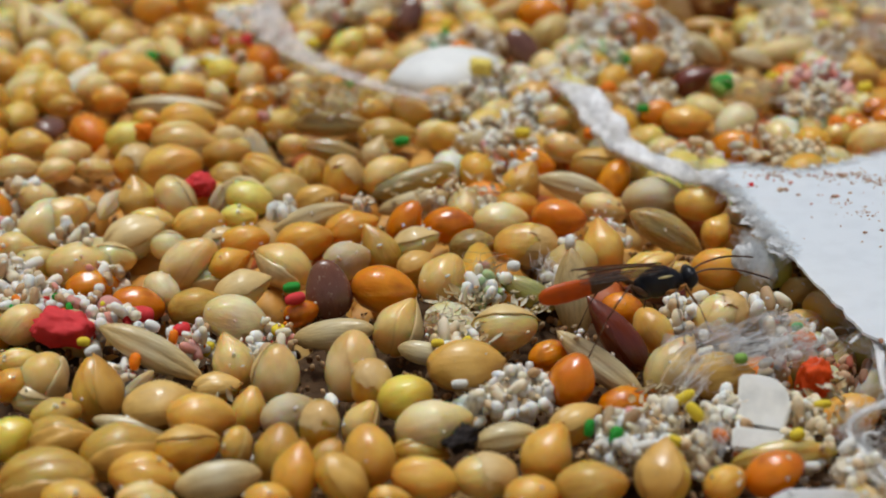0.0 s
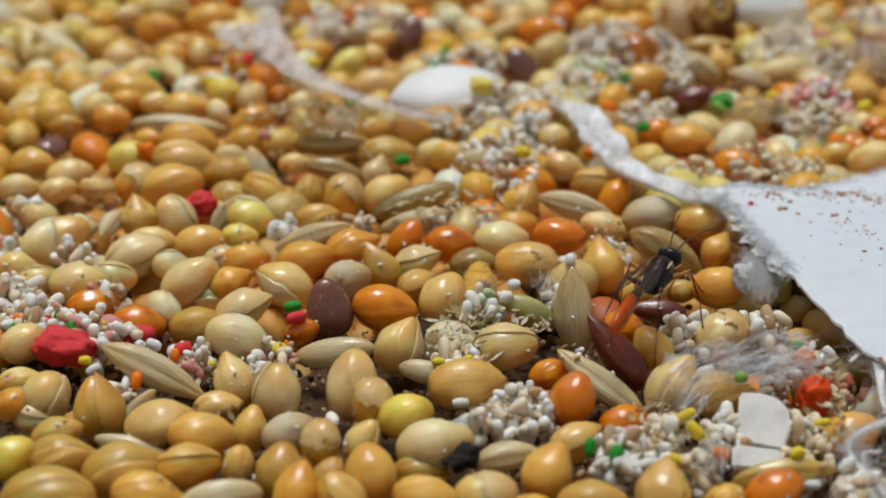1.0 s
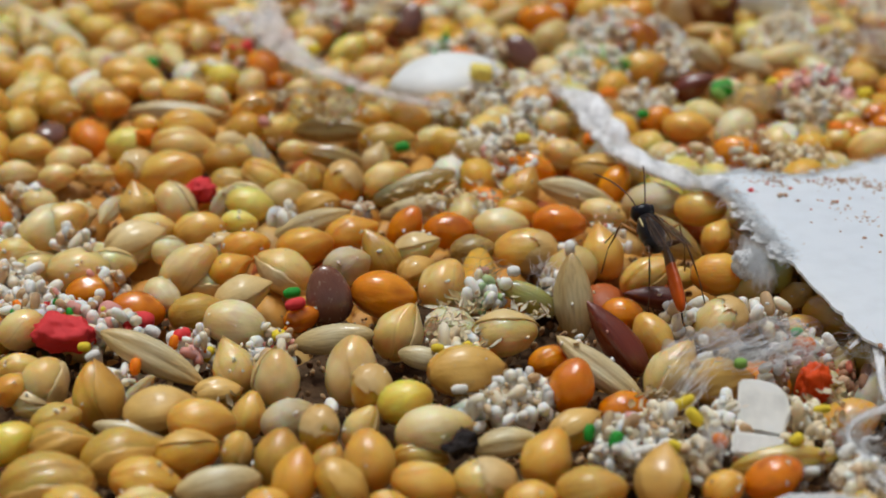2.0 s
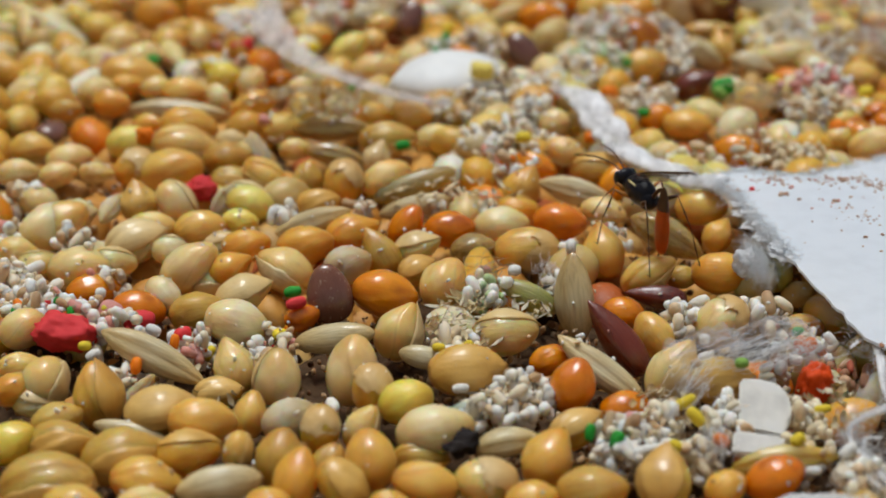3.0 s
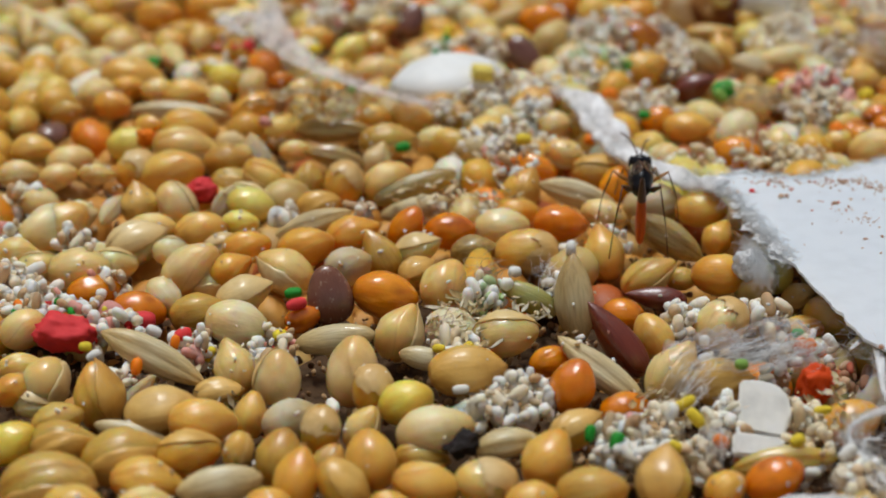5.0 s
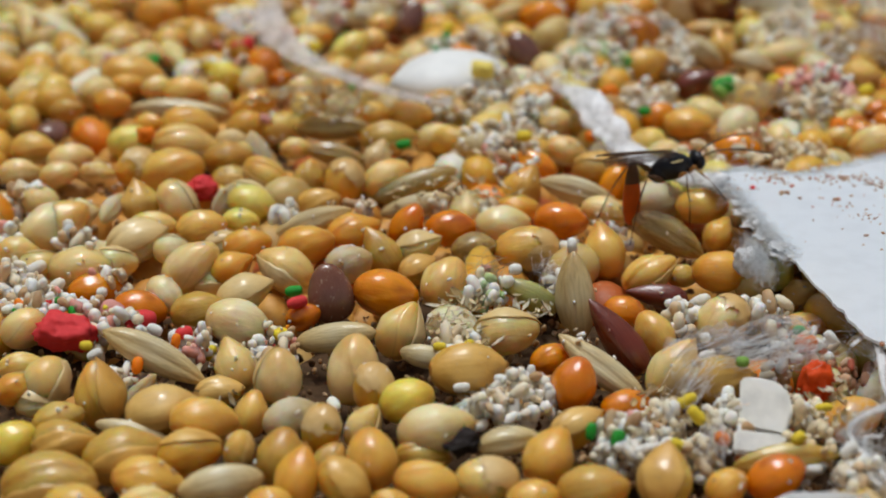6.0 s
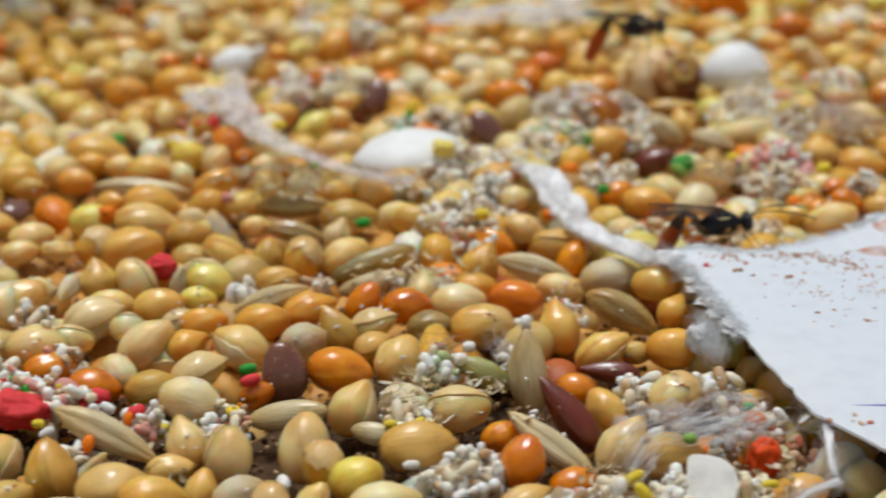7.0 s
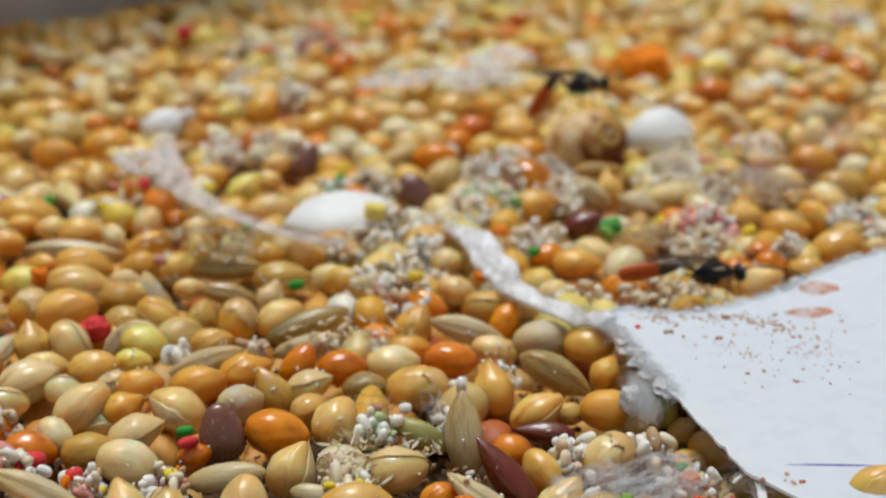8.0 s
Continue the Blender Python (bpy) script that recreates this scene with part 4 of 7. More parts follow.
def chunk(name, x, y, z, a, b, c, rx, ry, rz, material, label, category, seed, rough=0.28, cuts=4):
    v, f = chunk_shape(seed, rough, cuts)
    ob = tagged(new(name, mesh_from(name, v, f, material, smooth=cuts > 2)), label, category)
    ob.matrix_basis = pose(x * MM, y * MM, z * MM, rx, ry, rz) @ Matrix.Diagonal((a * MM, b * MM, c * MM, 1))
    return ob


chunk("red_chunk", *(-15.12, -11.16, 1.30), 2.6, 1.6, 1.6, 20, 4, -6, BITS["red"], "bright red crumbly block among seeds", "food chunk", 4)
chunk("red_chunk", *(-11.39, 3.29, 1.50), 1.5, 1.2, 1.2, 20, 12, 30, BITS["red"], "bright red crumbly lump among seeds", "food chunk", 8, 0.4)
chunk("orange_chunk", *(22.08, 51.13, 2.00), 4.9, 3.6, 2.7, 0, 6, 10, GLOW_ORANGE, "bright orange crumbly lump on the seeds", "food chunk", 12, 0.5)
chunk("orange_chunk", *(14.02, -15.28, 1.30), 1.5, 1.2, 1.9, 10, 0, 20, BITS["vermilion"], "orange red crumbly lump under the web", "food chunk", 15)
chunk("yellow_chunk", *(2.06, 16.47, 2.80), 1.4, 1.1, 1.0, 10, 12, 20, BITS["lemon"], "yellow crumbly lump beside a white shell", "food chunk", 17)
chunk("yellow_chunk", *(1.72, 64.69, 1.80), 1.9, 1.8, 1.9, 0, 0, 20, BITS["lemon"], "yellow crumbly lump on the seeds", "food chunk", 19)
chunk("red_chunk", *(-11.89, 61.82, 1.60), 1.7, 1.6, 1.4, 0, 0, 20, BITS["red"], "small red crumbly lump on the seeds", "food chunk", 21)
chunk("red_chunk", *(-11.66, 24.94, 1.40), 1.6, 1.4, 0.9, 0, 0, 20, BITS["red"], "small red crumbly lump by the silk", "food chunk", 22)
chunk("orange_chunk", *(-5.71, 56.24, 1.60), 1.6, 1.4, 1.1, 0, 0, 20, BITS["orange"], "small orange crumbly lump on the seeds", "food chunk", 23)
chunk("orange_chunk", *(-15.01, 9.84, 1.60), 1.0, 0.9, 1.0, 0, 0, 20, BITS["orange"], "small orange crumbly lump on the seeds", "food chunk", 24)
chunk("fibre_clump", *(12.74, -5.84, 1.90), 0.9, 1.1, 1.4, 10, 0, 20, FUZZ, "white clump of matted paper fibre at the torn edge", "paper fibre", 41, 0.45)
chunk("cream_chunk", *(13.73, -21.99, 1.40), 0.9, 0.7, 0.8, 10, 20, 40, BITS["cream"], "pinkish cream crumbly lump under silk", "food chunk", 27)
chunk("paper_scrap", *(12.86, -23.56, 1.30), 3.6, 1.1, 0.5, 4, 6, 8, FUZZ, "torn scrap of white fibrous paper on the seeds", "paper scrap", 43, 0.4)
chunk("dark_lump", *(0.69, -19.45, 1.20), 1.3, 0.9, 0.8, 0, -15, 20, DARK, "black crumbling lump stuck between seeds", "lump", 31, 0.6, 4)
chunk("dark_lump", *(4.26, -5.64, 0.20), 2.4, 1.6, 0.9, 0, 0, 0, DARK, "dark crumbling lump deep between seeds", "lump", 33, 0.6, 4)


def chip(x, y, z, outline, thick, rx, ry, rz, label):
    bm = bmesh.new()
    f = bm.faces.new([bm.verts.new((a * MM, b * MM, 0)) for a, b in outline])
    up = bmesh.ops.extrude_face_region(bm, geom=[f])["geom"]
    for vert in up:
        if isinstance(vert, bmesh.types.BMVert):
            vert.co.z += thick * MM
    bmesh.ops.recalc_face_normals(bm, faces=bm.faces)
    bmesh.ops.bevel(bm, geom=list(bm.edges), offset=0.09 * MM, segments=2, affect="EDGES")
    me = bpy.data.meshes.new("shell_chip")
    bm.to_mesh(me)
    bm.free()
    me.materials.append(CHIP)
    ob = tagged(new("shell_chip", me), label, "shell chip")
    ob.matrix_basis = pose(x * MM, y * MM, z * MM, rx, ry, rz)


chip(*(11.7, -17.64, 1.5), [(-0.95, -0.8), (0.7, -1.05), (1.0, -0.1), (0.85, 0.55), (0.45, 0.95), (-0.3, 1.1), (-0.9, 1.05)], 0.45, 46, 0, -6, "greyish white broken piece of shell")
chip(*(11.32, -19.33, 1.0), [(-1.0, -0.45), (0.5, -0.5), (0.95, 0.1), (0.75, 0.3), (-0.95, 0.45)], 0.4, 40, 0, -6, "greyish white small broken piece of shell")

# ---- wasps ----


def ellipsoid(parts, rx, ry, rz, x=0, y=0, z=0, around=20, along=14, shape=None):
    v, f = parts
    base = len(v)
    pv, pf = rings(shape or (lambda u, p: (math.cos(u), math.sin(u) * math.cos(p), math.sin(u) * math.sin(p))), around, along)
    v += [Vector((x + q[0] * rx, y + q[1] * ry, z + q[2] * rz)) * MM for q in pv]
    f += [tuple(i + base for i in q) for q in pf]


def tube_mesh(name, runs, material, sides=8):
    """runs: (points in mm, radius in mm) pairs."""
    v, f = [], []
    for pts, r in runs:
        hair(v, f, [Vector(p) * MM for p in pts], r * MM, sides)
    return mesh_from(name, v, f, material)


LEGS = (("fore", 0.75, 0.9, (0.9, 0.75, 0.1), (1.5, 1.0, -0.9), (2.1, 1.15, -2.2)),
        ("mid", 0.15, 0.9, (0.3, 1.35, 0.2), (0.3, 1.8, -1.2), (0.2, 2.0, -2.6)),
        ("hind", -0.55, 0.9, (-1.7, 0.9, 0.5), (-2.8, 1.2, -0.9), (-3.6, 1.4, -2.4)))


def wasp(label):
    thing = tagged(new("wasp"), label, "wasp")
    parts = ([], [])
    ellipsoid(parts, 1.05, 0.62, 0.68, 0, 0, 0, 24, 16)
    ellipsoid(parts, 0.62, 0.52, 0.52, -0.62, 0, -0.12)
    ellipsoid(parts, 0.4, 0.38, 0.36, 0.85, 0, -0.1)
    ellipsoid(parts, 0.45, 0.42, 0.25, 0.1, 0, 0.5)
    thorax = child("thorax", mesh_from("thorax", *parts, BLACK), thing, "glossy black thorax")
    for s in (1, -1):
        parts = ([], [])
        ellipsoid(parts, 0.34, 0.05, 0.06, 0.15, 0.48 * s, 0.45)
        child("wing_scale", mesh_from("wing_scale", *parts, CREST), thorax, "cream wing scale")
    parts = ([], [])
    ellipsoid(parts, 0.36, 0.55, 0.52, 1.38, 0, -0.02)
    head = child("head", mesh_from("head", *parts, BLACK), thing, "black head")
    for s in (1, -1):
        parts = ([], [])
        ellipsoid(parts, 0.25, 0.16, 0.36, 1.42, 0.42 * s, 0.04)
        child("eye", mesh_from("eye", *parts, BLACK), head)
    parts = ([], [])
    ellipsoid(parts, 0.16, 0.22, 0.14, 1.5, 0, -0.42)
    child("jaw", mesh_from("jaw", *parts, LEG_PALE), head, "tawny mouthparts")
    antennae, wings = [], []
    for s in (1, -1):
        pts = spline([(1.62, 0.16 * s, 0.2), (2.3, 0.32 * s, 0.36), (3.5, 0.65 * s, 0.25), (4.9, 1.05 * s, -0.25)], 8)
        antennae.append(child("antenna", tube_mesh("antenna", [(pts, 0.042)], LEG_DARK, 6), thing, "thin dark antenna"))
    petiole = child("petiole", tube_mesh("petiole", [(spline([(-0.95, 0, -0.05), (-1.35, 0, 0.3), (-1.8, 0, 0.52), (-2.2, 0, 0.5)], 6), 0.10)], LEG_DARK, 10), thing, "thin dark stalk")

    def gaster_form(u, p):
        x = math.cos(u)
        k = math.sin(u) ** 0.75 * (1 - 0.30 * x) * (1 + 0.02 * math.cos(22 * x))
        return (x, k * math.cos(p), k * math.sin(p))
    parts = ([], [])
    ellipsoid(parts, 1.7, 0.25, 0.46, -1.55, 0, -0.02, 20, 40, gaster_form)
    gaster = child("gaster", mesh_from("gaster", *parts, AMBER), thing, "amber orange flattened abdomen")
    gaster.location = (-2.15 * MM, 0, 0.5 * MM)

    def base_form(u, p):
        x = 0.22 + 0.78 * (math.cos(u) + 1) / 2
        k = math.sin(math.acos(min(1, x * 0.995))) ** 0.75 * (1 - 0.30 * x) * 1.05 * math.sin(u) ** 0.12
        return (x, k * math.cos(p), k * math.sin(p))
    parts = ([], [])
    ellipsoid(parts, 1.71, 0.25, 0.46, -1.54, 0, -0.02, 20, 24, base_form)
    child("gaster_base", mesh_from("gaster_base", *parts, LEG_DARK), gaster, "dark brown first segments")
    child("sting", tube_mesh("sting", [([(-3.1, 0, -0.1), (-3.35, 0, -0.2), (-3.7, 0, -0.4)], 0.04)], BLACK, 6), gaster, "short dark sting")
    for s in (1, -1):
        for wing, reach, broad, lift in (("forewing", 4.0, 1.25, 0.16), ("hindwing", 3.3, 0.9, 0.06)):
            v, f, n = [], [], 18
            for layer in (0, 0.015):
                for i in range(n + 1):
                    t = i / n
                    w = broad * (math.sin(math.pi * min(1, t * 0.9 + 0.06)) ** 0.6) * (0.35 + 0.65 * t) * 0.5
                    for e in (-1, 0, 1):
                        v.append(Vector((0.25 - reach * t, s * (0.22 + 0.28 * t + e * w * 0.8), 0.52 + lift + 0.62 * t - 0.25 * t * t + 0.08 * (e == 0) - layer - 0.12 * (e * 1.0))) * MM)
            o = (n + 1) * 3
            for i in range(n):
                for e in (0, 1):
                    a = i * 3 + e
                    q = (a, a + 1, a + 4, a + 3)
                    f += [q, tuple(k + o for k in q)[::-1]]
            wob = child(wing, mesh_from(wing, v, f, WING), thing, "smoky transparent wing")
            wings.append(wob)
            if wing == "forewing":
                for e, r in ((-0.95, 0.045), (0.1, 0.02), (0.6, 0.016)):
                    pts = []
                    for i in range(9):
                        t = i / 8
                        w = broad * (math.sin(math.pi * min(1, t * 0.9 + 0.06)) ** 0.6) * (0.35 + 0.65 * t) * 0.5
                        pts.append((0.25 - reach * t, s * (0.22 + 0.28 * t + e * w * 0.8), 0.535 + lift + 0.62 * t - 0.25 * t * t + 0.08 * (1 - abs(e)) - 0.12 * e))
                    child("vein", tube_mesh("vein", [(pts, r)], LEG_DARK, 5), wob, "dark wing vein")
    legs = []
    for name, x, _, knee, shin, foot in LEGS:
        for s in (1, -1):
            hip = Vector((x, 0.3 * s, -0.45))
            k, t, e = (Vector((q[0], q[1] * s, q[2])) for q in (knee, shin, foot))
            thick = 0.15 if name == "hind" else 0.11
            leg = child("leg", tube_mesh("leg", [([(0, 0, 0), (k - hip) * 0.5, k - hip], thick)], LEG_DARK if name == "hind" else LEG_PALE, 8), thing)
            leg.location = hip * MM
            child("shin", tube_mesh("shin", [([k - hip, (k + t) * 0.5 - hip + Vector((-0.05, 0, 0)), t - hip], 0.05)], LEG_DARK if name != "fore" else LEG_PALE, 6), leg)
            child("foot", tube_mesh("foot", [([t - hip, (t + e) * 0.5 - hip, e - hip, e - hip + Vector((0.25, 0, -0.02))], 0.033)], LEG_DARK, 6), leg)
            legs.append((leg, hip, name, s))
    thing.scale = (0.9, 0.9, 0.9)
    return thing, antennae, gaster, petiole, legs, wings


walker, walker_antennae, walker_gaster, walker_petiole, walker_legs, walker_wings = wasp("slender black wasp with an amber abdomen walking over the seeds")
sitter, sitter_antennae, sitter_gaster, *_ = wasp("slender black wasp with an amber abdomen resting on a nut")


def motions():
    """Everything that moves: the two wasps with their abdomens, antennae and legs."""
    rows = [
        (0.0, 8.32, -12.44, 4.00, -4, 16),
        (0.3, 9.16, -11.75, 4.00, -2, 26),
        (0.6, 9.29, -10.66, 4.00, -3, 40),
        (1.0, 8.60, -9.90, 4.00, -9, 63),
        (1.5, 8.84, -8.30, 4.00, -11, 80),
        (1.7, 8.60, -8.10, 4.00, -13, 92),
        (2.2, 8.61, -6.16, 4.00, -14, 106),
        (2.8, 8.52, -4.20, 4.20, -8, 122),
        (3.0, 8.45, -3.84, 4.40, -8, 118),
        (3.5, 8.15, -3.18, 4.40, -8, 115),
        (4.0, 8.35, -2.69, 4.40, -8, 118),
        (4.5, 8.28, -2.93, 4.40, -8, 102),
        (4.7, 8.22, -2.94, 4.40, -8, 100),
        (5.2, 9.08, -1.35, 4.40, -8, 70),
        (5.8, 10.05, -0.21, 4.00, -9, 22),
        (6.0, 10.15, -0.29, 4.00, -9, 18),
        (6.2, 11.23, 0.99, 3.80, -8, 8),
        (6.5, 13.64, 3.10, 3.60, -8, 4),
        (6.8, 14.47, 3.94, 3.30, -6, 2),
        (7.0, 15.17, 4.33, 3.20, -6, 0),
        (7.2, 15.05, 3.64, 3.20, -6, 0),
        (7.4, 15.37, 3.00, 3.20, -8, 0),
        (7.6, 14.88, 4.02, 3.20, -8, 0),
        (7.8, 16.14, 4.76, 3.20, -2, 0),
        (8.0, 18.62, 5.99, 3.20, -2, 2),
    ]
    walk(walker, [(t, pose(x * MM, y * MM, z * MM, 0, pitch, yaw)) for t, x, y, z, pitch, yaw in rows])
    droop = [(0.0, 3), (0.3, 6), (0.6, 8), (1.0, 2), (1.5, 4), (1.7, 6), (2.2, 36), (2.8, 76), (3.0, 82), (3.5, 84), (4.0, 84), (4.5, 84), (4.7, 84), (5.3, 80),
             (5.8, 80), (6.0, 82), (6.2, -4), (6.35, 8), (6.5, 52), (6.8, 84), (7.0, 60), (7.2, 54), (7.4, 50), (7.6, 54), (7.8, -8), (8.0, 6)]
    lifts = [(0.0, 0), (1.7, 4), (2.2, 14), (2.8, 26), (4.7, 24), (5.3, 18), (5.8, 14), (6.2, 8), (6.5, 20), (7.6, 20), (7.8, 2), (8.0, 0)]
    waist, reach = Vector((-0.95, 0, -0.05)) * MM, Vector((-1.2, 0, 0.55)) * MM

    def arched(t):
        a = float(np.interp(t, [q[0] for q in lifts], [q[1] for q in lifts]))
        return pose(0, 0, 0, 0, a, 0)
    times = sorted({t for t, _ in droop} | {t for t, _ in lifts})
    walk(walker_petiole, [(t, Matrix.Translation(waist) @ arched(t) @ Matrix.Translation(-waist)) for t in times])
    walk(walker_gaster, [(t, Matrix.Translation(waist + arched(t) @ reach) @ pose(0, 0, 0, 0, -float(np.interp(t, [q[0] for q in droop], [q[1] for q in droop])), 0)) for t in times])
    root = Vector((0.25, 0, 0.6)) * MM
    raised = [(0.0, 0), (1.5, 6), (2.2, 14), (2.8, 22), (4.2, 21), (4.7, 19), (5.3, 12), (5.8, 8), (6.2, 4), (6.5, 8), (7.0, 3), (8.0, 0)]
    for blade in walker_wings:
        walk(blade, [(t, Matrix.Translation(root) @ pose(0, 0, 0, 0, a, 0) @ Matrix.Translation(-root)) for t, a in raised])
    steps = [i * 0.2 for i in range(41)]
    paces = [1.0 if t < 3.0 or t > 5.2 else 0.12 for t in steps]
    for leg, hip, name, s in walker_legs:
        turn = 0 if (name == "mid") == (s > 0) else math.pi
        walk(leg, [(t, pose(hip.x * MM, hip.y * MM, hip.z * MM, 0, 5 * p * math.cos(9 * t + turn), 13 * p * s * math.sin(9 * t + turn))) for t, p in zip(steps, paces)])
    for k, feeler in enumerate(walker_antennae):
        walk(feeler, [(t, pose(0, 0, 0, 0, 4 * math.sin(5 * t + k), 5 * math.sin(3.7 * t + 2 * k))) for t in steps])
    rows = [
        (0.0, 13.61, 27.13, 6.60, -2, 5),
        (7.0, 13.61, 27.13, 6.60, -2, 5),
        (7.4, 13.49, 27.50, 6.60, -2, 5),
        (7.6, 13.04, 28.46, 6.60, -2, 5),
        (7.8, 13.53, 27.84, 6.60, -2, 5),
        (8.0, 14.83, 28.77, 6.60, -2, 5),
    ]
    walk(sitter, [(t, pose(x * MM, y * MM, z * MM, 0, pitch, yaw)) for t, x, y, z, pitch, yaw in rows])
    walk(sitter_gaster, [(t, pose(-1.95 * MM, 0, 0.78 * MM, 0, -a, 0)) for t, a in ((0, 62), (7.2, 62), (8, 58))])
    for k, feeler in enumerate(sitter_antennae):
        walk(feeler, [(t, pose(0, 0, 0, 0, 14 + 4 * math.sin(4 * t + k), 5 * math.sin(3 * t + 2 * k))) for t in steps])


# ---- crumbs ----
PELLETS = [pellet_shape(s, 7, 5) for s in range(5)]


def crumbs(x, y, z, rx, ry, high, n, palette, label, size=0.56):
    """A heap of small rounded crumbs (mm)."""
    rng, v, f = random.Random(int(abs(x * 131 + y * 17)) + n), [], []
    for _ in range(int(n * 0.95)):
        a, r = rng.uniform(0, 6.283), math.sqrt(rng.random())
        px, py = rx * r * math.cos(a), ry * r * math.sin(a)
        top = high * (1 - r * r)
        pz = top * rng.uniform(0.35, 1.0) + rng.uniform(-0.9, 0.1)
        s = size * (rng.uniform(0.6, 1.25) if rng.random() < 0.6 else rng.uniform(0.2, 0.5)) * (0.9 if palette == "brown" else 1)
        m = pose(px * MM, py * MM, pz * MM, rng.uniform(0, 360), rng.uniform(0, 360), rng.uniform(0, 360)) @ Matrix.Diagonal((s * MM * rng.uniform(0.95, 1.75), s * MM * 0.85, s * MM * 0.85, 1))
        pv, pf = PELLETS[rng.randrange(5)]
        b = len(v)
        v += [m @ Vector(q) for q in pv]
        f += [tuple(i + b for i in q) for q in pf]
    ob = tagged(new("crumb_heap", mesh_from("crumb_heap", v, f, CRUMBS[palette])), label, "crumbs", kind="stuff")
    ob.location = (x * MM, y * MM, z * MM)


crumbs(2.87, -16.05, 1.20, 1.31, 1.08, 1.02, 112, "white", "heap of white and cream food crumbs between seeds")
crumbs(6.77, -19.43, 1.20, 1.41, 1.21, 1.18, 137, "white", "heap of white and cream food crumbs between seeds")
crumbs(7.95, -17.90, 1.20, 0.82, 0.93, 0.88, 75, "white", "heap of white and cream food crumbs between seeds")
crumbs(9.64, -9.75, 1.20, 0.60, 1.24, 1.02, 55, "white", "heap of white and cream food crumbs between seeds")
crumbs(-15.56, -9.14, 1.20, 2.54, 1.04, 1.02, 187, "mixed", "heap of white, pink and red food crumbs")
crumbs(-17.00, -7.73, 1.20, 1.41, 0.85, 1.02, 75, "white", "heap of white and cream food crumbs between seeds")
crumbs(-13.27, -10.41, 1.20, 1.36, 1.02, 0.78, 75, "mixed", "heap of white, pink and red food crumbs")
crumbs(-10.12, -11.89, 1.20, 1.11, 1.00, 0.70, 50, "mixed", "heap of white, pink and red food crumbs")
crumbs(-12.18, -14.37, 1.20, 1.08, 0.78, 0.54, 37, "mixed", "heap of white, pink and red food crumbs")
crumbs(12.85, -9.05, 1.20, 1.39, 0.83, 0.78, 75, "white", "heap of white and cream food crumbs between seeds")
crumbs(14.20, -12.37, 1.20, 1.20, 0.90, 0.94, 44, "mixed", "heap of white, pink and red food crumbs")
crumbs(10.09, -14.14, 1.20, 0.87, 0.78, 0.83, 50, "mixed", "heap of white, pink and red food crumbs")
crumbs(10.41, -17.94, 1.20, 0.82, 1.54, 0.94, 75, "white", "heap of white and cream food crumbs between seeds")
crumbs(13.20, -18.47, 1.20, 0.82, 1.84, 1.02, 75, "brown", "heap of brown and cream food crumbs and dust")
crumbs(14.47, -22.08, 1.20, 0.97, 1.16, 1.10, 87, "white", "heap of white and cream food crumbs between seeds")
crumbs(5.60, -3.15, 1.20, 0.50, 0.74, 0.70, 27, "white", "heap of white and cream food crumbs between seeds")
crumbs(7.37, -1.25, 1.20, 1.01, 0.61, 0.96, 37, "white", "heap of white and cream food crumbs between seeds")
crumbs(0.36, -11.89, 1.20, 1.34, 1.00, 0.70, 62, "brown", "heap of brown and cream food crumbs and dust")
crumbs(-4.73, -16.00, 0.50, 0.63, 0.95, 0.30, 14, "mixed", "scatter of white and pink food crumbs")
crumbs(1.58, -17.27, 1.20, 0.83, 0.93, 0.86, 50, "white", "heap of white and cream food crumbs between seeds")
crumbs(-6.80, -11.69, 1.20, 0.89, 1.68, 0.46, 50, "mixed", "heap of white, pink and red food crumbs")
crumbs(1.79, -7.29, 1.20, 1.18, 1.06, 0.78, 62, "green", "heap of white and pale green food crumbs")
crumbs(4.81, -6.13, 1.20, 0.57, 0.93, 0.88, 37, "white", "heap of white and cream food crumbs between seeds")
crumbs(10.17, 27.99, 1.20, 3.09, 2.58, 1.45, 405, "white", "heap of white and cream food crumbs between seeds", 0.56)
crumbs(8.56, 22.47, 1.20, 2.29, 1.96, 1.36, 286, "green", "heap of white and pale green food crumbs", 0.56)
crumbs(13.33, 23.89, 1.20, 1.13, 2.19, 1.26, 185, "white", "heap of white and cream food crumbs between seeds", 0.56)
crumbs(0.06, 24.50, 1.20, 1.99, 1.19, 1.17, 151, "green", "heap of white and pale green food crumbs", 0.56)
crumbs(2.89, 17.65, 1.20, 1.87, 1.87, 1.36, 185, "white", "heap of white and cream food crumbs between seeds", 0.56)
crumbs(3.02, 10.35, 1.20, 2.62, 1.74, 1.02, 256, "white", "heap of white and cream food crumbs between seeds", 0.56)
crumbs(5.70, 17.46, 1.20, 1.56, 1.40, 1.45, 117, "white", "heap of white and cream food crumbs between seeds", 0.56)
crumbs(-3.13, 44.93, 1.20, 1.56, 1.17, 1.26, 101, "white", "heap of white and cream food crumbs between seeds", 0.56)
crumbs(-7.38, 32.53, 1.20, 1.42, 2.65, 1.08, 202, "white", "heap of white and cream food crumbs between seeds", 0.56)
crumbs(-3.12, 31.69, 1.20, 1.06, 1.27, 1.08, 67, "white", "heap of white and cream food crumbs between seeds", 0.56)
crumbs(-11.69, 26.73, 1.20, 1.68, 1.01, 0.99, 67, "mixed", "heap of white, pink and red food crumbs", 0.56)
crumbs(20.26, 17.69, 1.20, 2.30, 1.50, 1.72, 270, "pink", "heap of pink and white food crumbs", 0.56)
crumbs(20.00, 14.82, 1.20, 1.84, 1.20, 1.45, 202, "brown", "heap of brown and cream food crumbs and dust", 0.56)
